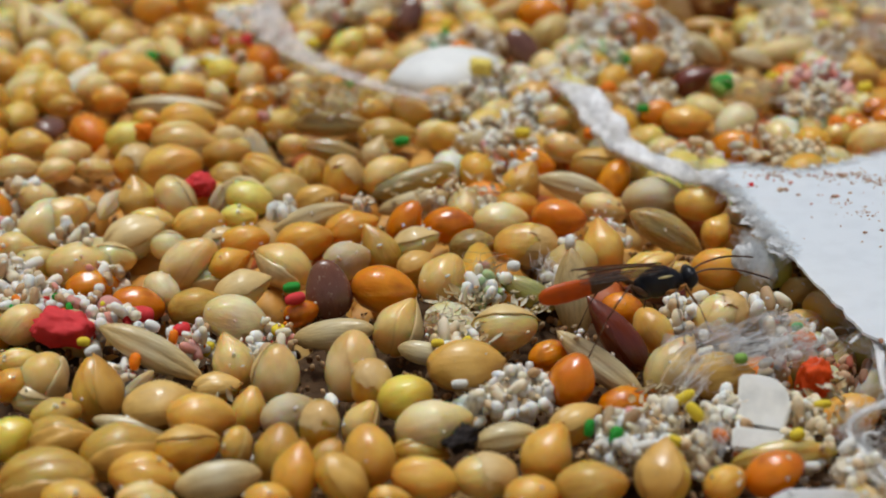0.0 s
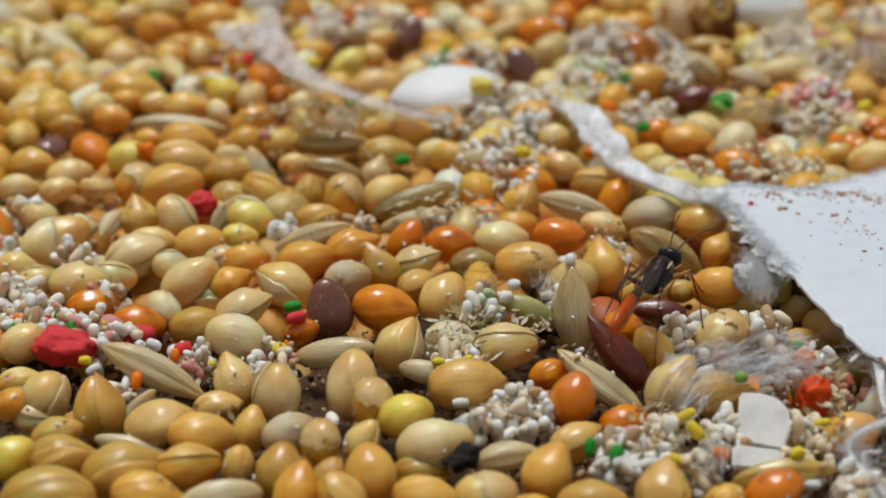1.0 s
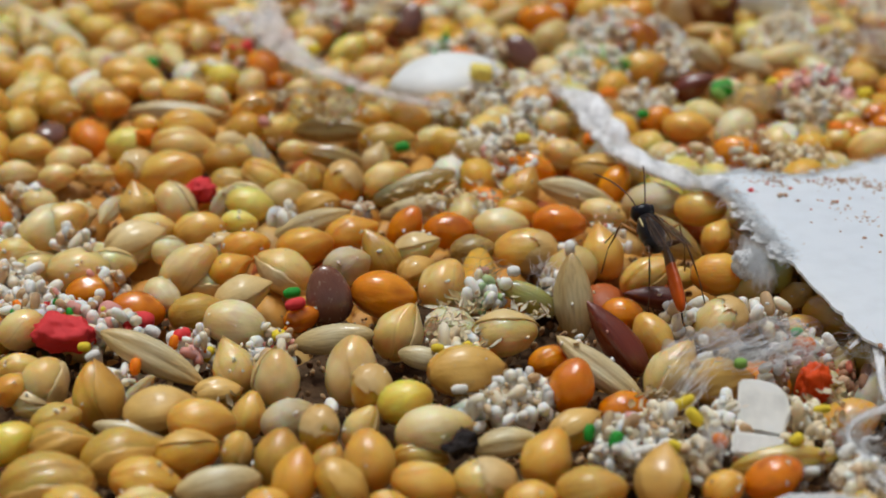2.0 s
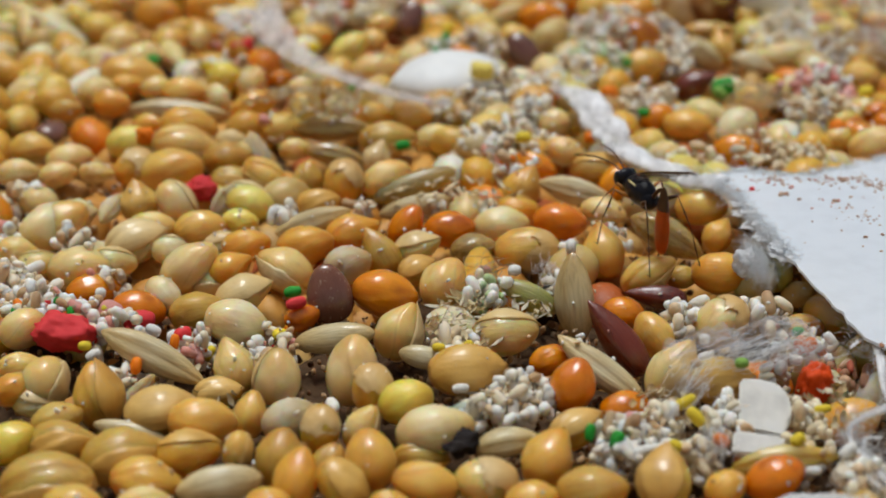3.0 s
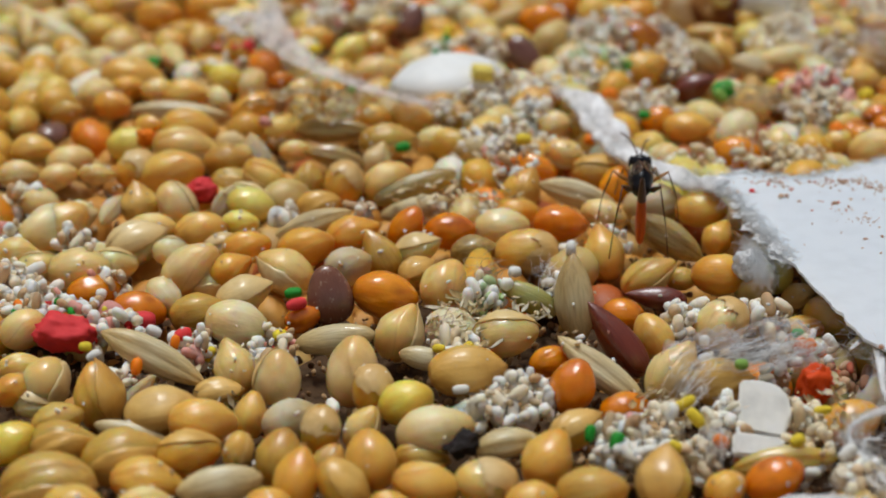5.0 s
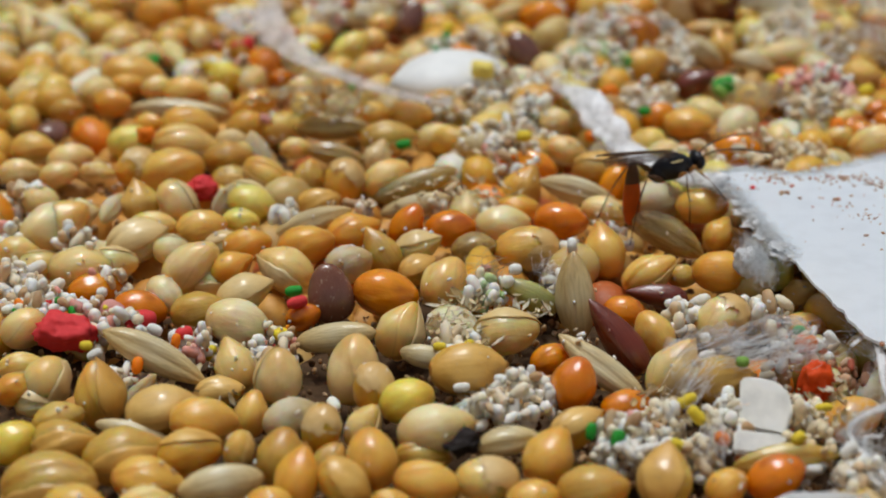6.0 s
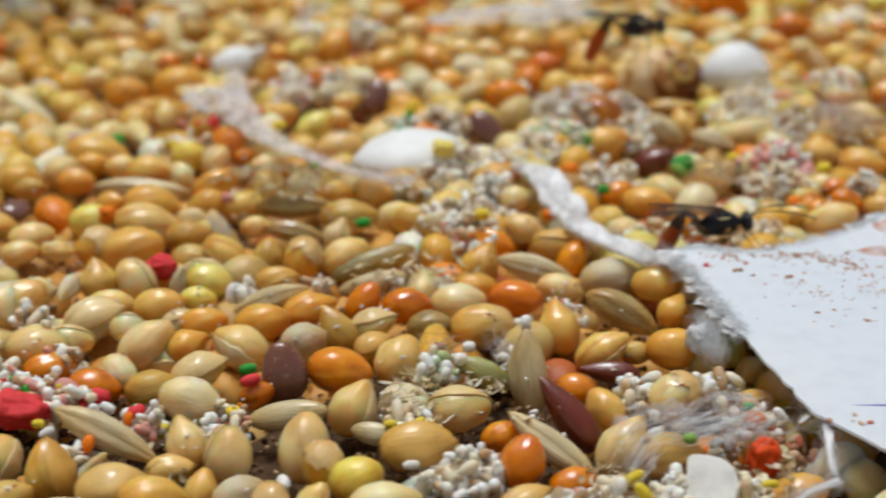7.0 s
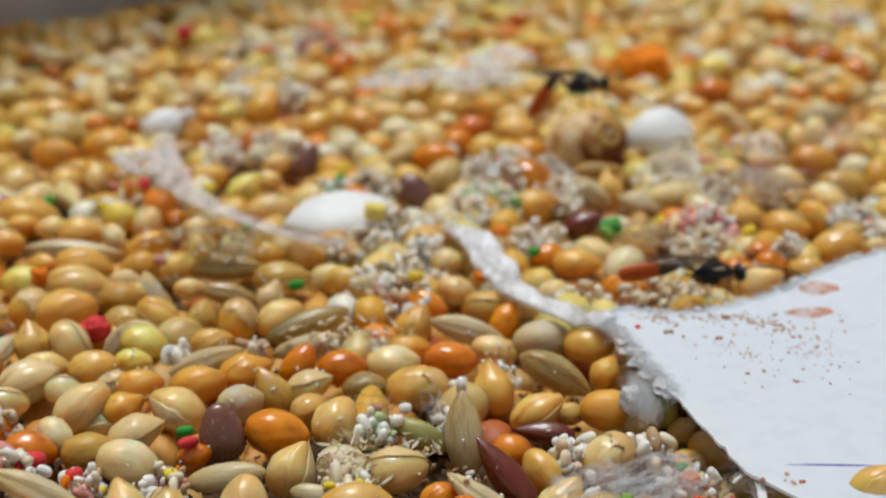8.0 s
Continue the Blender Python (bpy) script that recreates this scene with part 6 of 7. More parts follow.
grain("millet", "m", 14.93, -8.31, 0.10, 1.64, 1.30, 168, -4, -9)
grain("millet", "m", 3.69, 4.27, 1.10, 2.21, 2.05, 104, -55, 31)
grain("millet", "w", 2.62, -0.12, 1.10, 2.46, 1.95, -28, -1, 10)
grain("millet", "o", 5.29, -0.07, 1.30, 2.36, 1.86, 123, 4, -3)
grain("split_millet", "m", 3.64, -2.77, 1.10, 2.79, 2.20, 155, -8, -5)
grain("millet", "m", 7.04, -2.95, 1.10, 2.41, 2.10, 82, -57, 109)
grain("millet", "m", 3.37, 2.02, 0.90, 2.05, 1.62, -25, -6, -1)
grain("millet", "p", 7.36, 1.43, 1.10, 2.04, 1.61, 136, 7, -9)
grain("canary", "b", 6.37, 3.72, 1.10, 3.96, 1.23, 78, 17, 1)
grain("millet", "t", 7.61, 6.56, 1.10, 2.70, 2.13, -18, 5, 11)
grain("millet", "o", 8.24, 4.98, 1.10, 1.95, 1.56, 71, -47, 43)
grain("millet", "g", 9.83, 2.49, 1.10, 2.85, 2.25, 129, -3, 6)
grain("millet", "m", 11.85, 1.17, 1.50, 2.29, 1.81, 31, -4, -10)
grain("millet", "m", 12.34, -1.13, 1.10, 1.57, 1.52, 144, -44, 47)
grain("millet", "o", 14.66, 9.12, 1.10, 2.32, 1.83, 91, -2, -5)
grain("millet", "m", 12.65, 12.80, 1.10, 2.46, 1.95, -13, -2, -4)
grain("millet", "o", 11.29, 14.51, 0.90, 1.79, 1.42, -0, -23, 21)
grain("millet", "p", 16.59, 15.88, 1.10, 1.87, 2.74, 162, 5, 10)
grain("millet", "p", 16.88, 10.21, 1.10, 1.60, 2.12, 22, 3, 6)
grain("millet", "o", 21.40, 11.17, 1.10, 1.79, 1.73, 112, 4, 10)
grain("millet", "o", 23.01, 14.57, 1.10, 1.67, 1.35, 153, 2, 5)
grain("millet", "m", 4.87, 16.05, 1.10, 2.85, 2.25, 152, -31, 3)
grain("millet", "t", 7.24, 13.13, 1.10, 1.77, 1.82, 101, 2, 4)
grain("millet", "p", 6.11, 9.04, 1.10, 2.04, 1.63, 151, 17, -11)
grain("husk", "b", 1.77, 9.74, 1.10, 2.51, 1.31, 72, -3, 5)
grain("millet", "o", 4.46, 7.00, 1.10, 2.16, 1.71, 94, 13, -19)
grain("millet", "l", 1.30, -2.71, 1.10, 1.94, 1.59, 133, -12, -2)
grain("millet", "w", -13.69, -1.87, 1.10, 2.62, 2.18, 155, -20, 6)
grain("millet", "p", -17.55, -0.19, 1.10, 3.08, 2.43, 174, -32, 2)
grain("millet", "p", -18.75, -2.95, 1.10, 1.74, 1.54, 114, 0, 1)
grain("millet", "p", -14.33, -4.13, 1.10, 1.96, 1.55, -5, 3, 6)
grain("canary", "b", -14.04, 14.86, 1.10, 5.30, 1.08, 77, 2, -4)
grain("millet", "m", -13.17, 12.42, 1.10, 2.88, 2.28, 171, 11, 1)
grain("millet", "p", -13.05, 9.85, 1.10, 3.21, 2.54, 156, 6, 2)
grain("millet", "y", -15.80, 10.18, 1.10, 2.41, 1.91, 37, 2, 6)
grain("split_millet", "m", -15.06, 6.84, 1.10, 2.11, 1.89, 32, -24, 20)
grain("millet", "m", -13.27, 6.39, 1.10, 3.10, 2.45, 127, -17, -4)
grain("millet", "m", -14.20, 2.50, 1.10, 2.01, 1.91, -134, -74, 131)
grain("millet", "p", -12.41, 2.48, 1.10, 2.33, 1.84, -10, 45, -26)
grain("canary", "g", -10.27, 2.59, 1.10, 2.07, 0.96, 43, -55, 28)
grain("millet", "y", -9.01, 2.44, 1.10, 2.23, 1.76, -4, 16, 2)
grain("millet", "m", -8.52, 5.63, 1.10, 2.53, 2.00, 152, 30, -20)
grain("millet", "t", -6.56, 5.32, 1.10, 1.87, 1.58, 68, -65, 65)
grain("split_millet", "m", -4.79, 5.02, 1.10, 2.19, 2.15, 114, -63, 67)
grain("millet", "p", -2.78, 5.36, 1.10, 2.42, 2.10, 149, -26, 16)
grain("millet", "p", -3.29, 8.59, 0.90, 1.71, 1.53, -71, -60, 47)
grain("millet", "m", -5.87, 2.54, 1.10, 1.92, 1.52, 106, -8, 7)
grain("millet", "y", -9.31, 0.35, 1.10, 1.66, 1.31, 124, -2, -5)
grain("millet", "m", -11.03, -0.51, 1.10, 2.31, 1.83, 164, -14, -3)
grain("canary", "b", -6.01, 0.06, 1.10, 3.94, 1.19, 59, -21, 1)
grain("millet", "m", -8.75, -2.26, 1.10, 2.07, 1.63, 98, -7, 10)
grain("millet", "w", -10.04, -1.25, 0.70, 1.68, 1.33, 127, -22, -2)
grain("millet", "m", -6.14, -2.29, 1.10, 2.47, 1.95, 112, -12, 2)
grain("millet", "m", -4.15, -0.97, 1.10, 2.46, 1.95, 164, -17, 12)
grain("teardrop", "t", -2.80, -2.93, 1.10, 2.51, 1.51, -59, -51, 146)
grain("millet", "o", -1.71, -0.24, 1.10, 2.13, 1.68, 145, -58, 20)
grain("millet", "o", 0.26, -0.52, 1.10, 2.22, 1.76, 128, -6, -1)
grain("millet", "p", -1.18, -2.48, 1.10, 2.02, 1.72, -5, -20, 2)
grain("canary", "l", -5.72, 12.21, 1.10, 4.31, 1.42, 59, -5, -13)
grain("canary", "l", -5.32, 8.41, 1.10, 3.18, 1.14, 59, 11, -4)
grain("canary", "g", -9.23, 8.59, 1.10, 2.50, 1.42, -33, -59, 131)
grain("millet", "t", -10.71, 7.99, 1.10, 2.37, 1.87, 143, -12, -3)
grain("millet", "t", -10.32, 6.17, 0.70, 2.05, 1.62, 147, -4, -10)
grain("millet", "m", -3.72, 14.22, 1.10, 2.05, 1.62, 98, -3, -9)
grain("millet", "m", -1.67, 14.21, 1.10, 2.17, 1.71, 98, 6, -13)
grain("millet", "t", -2.85, 10.73, 1.10, 2.85, 2.25, 155, -6, -1)
grain("husk", "l", -1.37, 4.64, 1.10, 4.27, 1.31, 60, -15, 15)
grain("husk", "b", -1.32, 2.09, 1.10, 3.46, 1.06, 67, -16, -3)
grain("millet", "m", -10.15, 15.45, 1.10, 2.31, 1.88, 88, -26, 16)
grain("millet", "w", -12.03, 16.42, 1.30, 1.65, 1.31, 82, 39, -37)
grain("millet", "m", -17.75, 16.01, 1.10, 2.01, 1.75, 155, -4, -12)
grain("millet", "m", -17.62, 32.29, 1.10, 2.74, 2.17, 105, -7, -5)
grain("millet", "m", -14.49, 33.73, 1.10, 3.21, 2.53, -31, -8, 6)
grain("millet", "m", -9.37, 36.23, 1.10, 2.04, 2.33, 13, -3, -9)
grain("millet", "o", -5.60, 34.27, 1.10, 2.37, 1.87, 129, -33, -4)
grain("millet", "m", -5.18, 42.63, 1.10, 2.76, 2.29, 19, -42, 29)
grain("millet", "m", -1.47, 38.60, 1.10, 2.39, 2.15, 138, -24, 19)
grain("millet", "m", 1.58, 39.16, 1.10, 2.70, 2.13, -22, 16, -14)
grain("millet", "p", 3.42, 40.92, 1.10, 2.66, 2.10, 128, -0, -0)
grain("millet", "p", 4.39, 34.33, 1.10, 1.95, 1.79, 162, -21, -1)
grain("millet", "m", 2.36, 33.59, 1.10, 2.08, 1.70, 98, -9, 5)
grain("millet", "o", 5.96, 31.46, 1.10, 2.75, 2.18, -34, -8, -6)
grain("flax", "f", -2.03, 31.19, 1.10, 2.39, 1.83, 29, -54, 54)
grain("canary", "b", -4.66, 31.41, 1.10, 3.44, 1.41, 72, -18, -6)
grain("millet", "m", -7.61, 27.56, 1.10, 2.04, 1.75, -23, -9, 4)
grain("millet", "y", -5.46, 25.21, 1.10, 2.46, 1.95, 127, -34, 23)
grain("millet", "p", -3.79, 21.56, 1.10, 2.65, 2.09, 138, -8, 8)
grain("flax", "f", 4.65, 24.49, 1.10, 2.73, 1.73, 54, 37, -30)
grain("millet", "m", -16.03, 26.25, 1.10, 2.07, 2.00, 141, -26, 16)
grain("millet", "p", -14.42, 27.11, 1.10, 2.16, 1.70, 90, -57, 107)
grain("millet", "m", -17.39, 20.41, 1.10, 3.42, 2.70, 136, 7, 4)
grain("millet", "y", -12.21, 20.21, 1.10, 1.97, 1.96, 101, -3, -9)
grain("millet", "p", -10.54, 19.26, 1.10, 1.83, 1.82, -1, -61, 11)
grain("millet", "m", -14.05, 17.61, 1.10, 2.60, 2.05, 158, -9, -10)
grain("millet", "o", 8.63, 37.64, 1.10, 2.45, 1.94, 100, -21, 1)
grain("millet", "m", 11.59, 37.40, 1.10, 2.90, 2.29, 19, -4, -11)
grain("millet", "m", 11.80, 32.43, 1.10, 2.50, 2.06, -23, -20, 4)
grain("millet", "m", 9.42, 29.39, 1.10, 2.02, 1.65, 3, -61, 10)
grain("millet", "o", 11.73, 26.95, 1.10, 3.14, 2.48, 136, 31, -26)
grain("millet", "m", 11.36, 22.15, 1.10, 2.55, 2.29, 148, -19, 6)
grain("canary", "b", 14.86, 24.29, 1.10, 3.07, 1.47, 70, 32, -15)
grain("millet", "m", 16.06, 25.03, 1.10, 2.29, 1.81, 20, -63, 111)
grain("teardrop", "t", 15.96, 28.62, 1.10, 3.53, 1.18, 79, -8, -8)
grain("teardrop", "d", 13.89, 19.22, 1.10, 2.49, 1.47, 76, -27, -2)
grain("canary", "b", 17.55, 22.55, 1.10, 2.76, 1.18, 58, 15, -12)
grain("millet", "p", 16.89, 16.61, 1.10, 2.24, 1.93, 6, -42, 3)
grain("millet", "m", 23.27, 20.36, 1.10, 2.33, 1.84, 158, 2, 6)
grain("millet", "m", 25.23, 18.63, 1.10, 2.61, 2.07, 154, 3, -16)
grain("millet", "m", 27.30, 19.96, 1.10, 2.46, 1.94, 105, 39, -26)
grain("millet", "p", 21.00, 22.55, 1.10, 1.98, 1.56, 119, 2, 6)
grain("canary", "b", 32.97, 41.05, 1.10, 4.17, 1.54, 67, -3, 6)
grain("millet", "o", 26.45, 46.44, 1.10, 3.12, 2.47, 96, -2, 9)
grain("millet", "y", 27.69, 53.35, 1.10, 2.61, 2.17, 157, -5, -14)
grain("millet", "m", 29.22, 61.38, 1.10, 2.67, 2.11, 101, -17, 11)
grain("millet", "p", 32.12, 53.75, 1.10, 3.30, 2.60, 165, -2, -6)
grain("millet", "o", 37.10, 56.88, 1.10, 3.03, 2.39, -24, -4, -11)
grain("millet", "o", 38.22, 52.52, 1.10, 2.35, 2.60, 113, -53, 34)
grain("millet", "m", 28.78, 37.01, 1.10, 2.61, 2.31, 94, -39, 11)
grain("millet", "m", 29.90, 31.09, 1.10, 2.78, 2.19, 135, 2, 5)
grain("millet", "m", 32.72, 33.02, 1.10, 2.10, 2.24, 131, 3, 8)
grain("millet", "t", 30.16, 25.69, 1.10, 2.86, 2.26, 105, -1, -4)
grain("millet", "p", 28.98, 22.96, 1.10, 1.99, 1.57, 102, 1, 2)
grain("millet", "y", -10.37, 61.70, 1.10, 2.63, 2.44, 19, -2, -7)
grain("millet", "m", -8.25, 52.15, 1.10, 2.71, 2.14, 97, -13, -6)
grain("millet", "m", -18.87, 41.39, 1.10, 2.72, 2.15, 145, 1, 2)
grain("millet", "t", -22.07, 44.85, 1.10, 2.33, 1.84, 101, -2, -4)
grain("millet", "t", -17.65, 35.55, 1.10, 2.89, 2.28, -19, 2, 5)
grain("millet", "o", -0.04, 53.91, 1.10, 2.67, 2.32, 5, -24, 20)
grain("millet", "p", -0.01, 46.42, 1.10, 2.14, 2.20, 138, -5, -13)
grain("millet", "m", 7.73, 43.04, 1.10, 2.71, 2.14, 43, -2, -5)
grain("millet", "m", 10.45, 43.07, 1.10, 2.48, 2.00, 103, 0, 1)
grain("millet", "m", 21.47, 46.08, 1.10, 2.39, 1.89, 172, -4, -10)
grain("millet", "p", 21.78, 10.10, 1.10, 2.64, 2.09, 171, -24, -8)
grain("millet", "o", 20.93, 11.74, 1.10, 1.79, 1.53, 89, -41, 32)
grain("millet", "o", 23.07, 12.56, 1.10, 1.80, 1.55, 111, 20, -3)
grain("millet", "m", 24.85, 11.71, 1.10, 2.09, 1.65, 40, 5, -15)
grain("millet", "m", 27.24, 15.14, 1.10, 2.78, 2.20, 156, -15, 4)
grain("millet", "m", 20.81, -15.15, 2.60, 2.18, 1.79, 113, -42, 1)
grain("millet", "t", -24.98, 60.86, 1.10, 1.08, 1.08, 195, -7, -3)
grain("millet", "t", -22.68, 62.72, 1.10, 1.85, 1.37, 225, -1, -10)
grain("millet", "p", -23.91, 61.42, 1.10, 1.05, 1.05, 301, -11, -5)
grain("millet", "m", -23.49, 57.03, 1.10, 1.61, 1.19, 358, -7, 0)
grain("millet", "w", -21.17, 55.54, 1.10, 2.35, 1.74, 171, 3, 22)
grain("millet", "p", -24.24, 53.84, 1.10, 1.57, 1.32, 228, -9, 8)
grain("millet", "t", -22.35, 50.05, 1.10, 1.37, 1.01, 266, -2, 23)
grain("millet", "o", -20.71, 51.64, 1.10, 1.47, 1.09, 272, -10, 2)
grain("millet", "m", -18.72, 49.79, 1.10, 1.85, 1.61, 11, -6, 8)
grain("millet", "o", -17.14, 50.91, 1.10, 1.38, 1.10, 258, -3, 9)
grain("millet", "p", -22.52, 45.27, 1.10, 1.94, 1.79, 331, 0, -2)
grain("millet", "p", -19.75, 46.03, 1.10, 2.35, 1.74, 160, 2, -8)
grain("millet", "m", -19.89, 41.92, 1.10, 2.12, 1.57, 35, 3, -8)
grain("millet", "m", -17.52, 44.18, 1.10, 1.62, 1.55, 347, -8, -1)
grain("millet", "t", -15.13, 46.38, 1.10, 2.04, 1.51, 108, 0, 0)
grain("millet", "w", -14.93, 41.42, 1.10, 1.89, 1.40, 126, -5, -7)
grain("millet", "o", -15.72, 38.75, 1.10, 1.71, 1.26, 325, -1, 4)
grain("millet", "o", -13.70, 38.76, 1.10, 1.26, 0.93, 308, 4, 11)
grain("millet", "p", -13.27, 43.52, 1.10, 1.31, 1.08, 58, 0, 8)
grain("millet", "p", -10.77, 43.40, 1.10, 2.16, 1.60, 325, 5, 1)
grain("millet", "m", -8.67, 40.80, 1.10, 1.44, 1.06, 76, 0, 7)
grain("millet", "p", -8.38, 44.85, 1.10, 1.64, 1.21, 102, -1, -10)
grain("millet", "m", -10.59, 53.40, 1.10, 1.66, 1.58, 356, 3, -9)
grain("millet", "p", -14.19, 52.38, 1.10, 1.81, 1.73, 147, 2, -8)
grain("millet", "p", -15.50, 60.86, 1.10, 1.92, 1.83, 276, -6, 8)
grain("millet", "m", -15.48, 69.24, 1.10, 2.02, 1.50, 221, -11, -10)
grain("millet", "p", -18.39, 61.53, 1.10, 2.10, 1.84, 119, -55, 99)
grain("millet", "p", -20.45, 60.76, 1.10, 2.09, 1.82, 181, -55, 101)
grain("millet", "m", -8.74, 53.43, 1.10, 1.66, 1.58, 27, -6, 2)
grain("millet", "p", -7.24, 52.48, 1.10, 2.14, 1.59, 71, -11, -2)
grain("millet", "m", -6.47, 67.46, 1.10, 2.01, 1.64, 56, -1, -10)
grain("millet", "t", -8.04, 71.47, 1.10, 1.96, 1.87, 112, 3, 11)
grain("millet", "p", -10.16, 71.83, 1.10, 1.97, 1.46, 136, 4, 0)
grain("millet", "p", -19.86, 34.91, 1.10, 2.01, 1.49, 231, -2, 2)
grain("millet", "p", -16.93, 35.55, 1.10, 1.88, 1.39, 223, -1, 10)
grain("millet", "p", -13.80, 31.83, 1.10, 1.47, 1.09, 155, -2, 5)
grain("millet", "m", -0.50, 61.15, 1.10, 2.11, 1.56, 108, -7, 11)
grain("millet", "o", 1.25, 60.28, 1.10, 1.83, 1.36, 197, -2, -11)
grain("millet", "p", 2.82, 63.06, 1.10, 1.96, 1.45, 208, -4, -11)
grain("millet", "o", 4.68, 66.15, 1.10, 1.91, 1.41, 227, 0, -10)
grain("millet", "m", 5.43, 61.27, 1.10, 2.38, 1.76, 167, 0, 4)
grain("millet", "t", 6.92, 60.21, 1.10, 2.10, 1.55, 254, -5, 5)
grain("millet", "m", 9.16, 69.02, 1.10, 1.85, 1.48, 21, -11, 4)
grain("millet", "t", 11.40, 71.12, 1.10, 2.07, 1.69, 90, 5, -1)
grain("millet", "m", 11.82, 64.19, 1.10, 2.34, 1.73, 115, -1, -3)
grain("millet", "m", 9.57, 64.14, 1.10, 2.07, 1.53, 132, -6, 2)
grain("millet", "o", 14.52, 69.15, 1.10, 1.58, 1.39, 135, -6, 6)
grain("millet", "p", 16.60, 71.24, 1.10, 2.45, 1.81, 204, -11, 5)
grain("millet", "t", 19.45, 71.31, 1.10, 2.27, 1.70, 80, -6, 7)
grain("millet", "w", 17.94, 64.32, 1.10, 2.35, 1.74, 67, -7, -1)
grain("millet", "o", 14.39, 57.87, 1.10, 1.64, 1.38, 36, 0, -4)
grain("millet", "m", 16.37, 56.18, 1.10, 2.22, 1.71, 300, -5, -1)
grain("millet", "p", 18.36, 54.52, 1.10, 1.44, 1.35, 60, 3, -3)
grain("millet", "p", 2.72, 56.80, 1.10, 1.88, 1.39, 318, 0, -1)
grain("millet", "m", 1.43, 55.08, 1.10, 1.77, 1.31, 43, -7, 0)
grain("millet", "m", -1.76, 57.24, 1.10, 1.79, 1.33, 290, -55, 98)
grain("millet", "p", -1.82, 50.34, 1.10, 2.12, 1.57, 100, -8, 7)
grain("millet", "o", 0.78, 47.92, 1.10, 1.68, 1.24, 290, 0, -39)
grain("millet", "p", -1.63, 44.07, 1.10, 1.79, 1.63, 105, -9, 7)
grain("millet", "y", -0.13, 46.41, 1.10, 1.35, 1.27, 124, -7, -1)
grain("millet", "p", 2.12, 42.70, 1.10, 2.47, 1.83, 147, -4, -32)
grain("millet", "t", 4.09, 44.27, 1.10, 1.48, 1.10, 1, -9, -25)
grain("millet", "p", 5.16, 41.48, 1.10, 2.06, 1.53, 355, 3, -1)
grain("millet", "w", 7.16, 39.46, 1.10, 1.88, 1.39, 333, 5, -6)
grain("millet", "p", 2.38, 34.93, 1.10, 1.89, 1.40, 301, 1, 3)
grain("millet", "p", 9.92, 46.53, 1.10, 2.07, 1.53, 104, -2, -3)
grain("millet", "p", 11.62, 40.85, 1.10, 2.21, 1.64, 24, -7, -17)
grain("millet", "p", 22.11, 66.53, 1.10, 2.11, 1.56, 291, -6, -10)
grain("millet", "t", 23.93, 72.68, 1.10, 2.10, 1.55, 249, 4, 10)
grain("millet", "p", 27.03, 72.55, 1.10, 2.48, 1.83, 323, 4, 1)
grain("millet", "p", 25.79, 66.42, 1.10, 2.75, 2.04, 268, -11, -7)
grain("millet", "p", 32.00, 68.54, 1.10, 2.80, 2.07, 238, -6, 0)
grain("millet", "t", 34.31, 71.68, 1.10, 2.47, 1.83, 338, -4, 2)
grain("millet", "m", 36.73, 71.74, 1.10, 2.86, 2.19, 90, -5, -40)
grain("millet", "p", 31.62, 59.96, 1.10, 2.47, 2.20, 281, -3, -3)
grain("millet", "o", 34.74, 60.92, 1.10, 2.13, 1.58, 192, -8, -20)
grain("millet", "w", 37.00, 61.89, 1.10, 2.68, 1.99, 285, -8, 10)
grain("millet", "m", 40.62, 61.04, 1.10, 2.32, 1.71, 296, 2, -11)
grain("millet", "t", 38.63, 66.70, 1.10, 1.85, 1.48, 310, -55, 79)
grain("millet", "y", 33.80, 53.11, 1.10, 1.85, 1.37, 96, -7, 0)
grain("millet", "p", 35.50, 53.96, 1.10, 2.03, 1.51, 170, -4, 6)
grain("millet", "w", 36.34, 51.36, 1.10, 2.33, 1.73, 19, -11, -37)
grain("millet", "m", 35.39, 46.84, 1.10, 2.26, 1.67, 24, -9, 11)
grain("millet", "p", 37.28, 43.34, 1.10, 2.04, 1.65, 31, 3, 36)
grain("millet", "p", 28.52, 45.12, 1.10, 2.38, 1.83, 113, -6, -3)
grain("millet", "m", 30.49, 46.78, 1.10, 1.29, 1.21, 211, 0, -3)
grain("millet", "o", 32.70, 46.65, 1.10, 1.69, 1.25, 118, -8, -37)
grain("millet", "p", 30.47, 43.13, 1.10, 2.19, 1.62, 257, -2, -2)
grain("millet", "m", 31.69, 42.43, 1.10, 2.03, 1.50, 64, -10, -3)
grain("millet", "o", 26.16, 55.49, 1.10, 2.05, 1.52, 281, -1, -2)
grain("millet", "m", 24.54, 43.06, 1.10, 2.03, 1.50, 224, 2, -37)
grain("millet", "p", 26.23, 41.68, 1.10, 2.01, 1.49, 178, -5, -31)
grain("millet", "m", 24.68, 39.61, 1.10, 1.60, 1.18, 249, -4, 0)
grain("millet", "m", 20.87, 47.41, 1.10, 2.25, 1.67, 192, -7, 4)
grain("millet", "p", 22.33, 45.20, 1.10, 1.90, 1.41, 152, -10, -1)
grain("millet", "p", 29.91, 35.73, 1.10, 2.07, 1.55, 337, -55, 86)
grain("millet", "p", 26.42, 30.84, 1.10, 1.70, 1.26, 284, 4, -5)
grain("millet", "p", -19.02, 26.78, 1.10, 2.21, 1.64, 44, -3, -11)
grain("millet", "m", -17.37, 18.81, 1.10, 1.94, 1.43, 319, 0, 7)
grain("millet", "p", -15.60, 18.34, 1.10, 1.93, 1.43, 264, 0, 20)
grain("canary", "b", -14.65, 14.95, 1.10, 4.07, 0.66, 70, -10, -5)
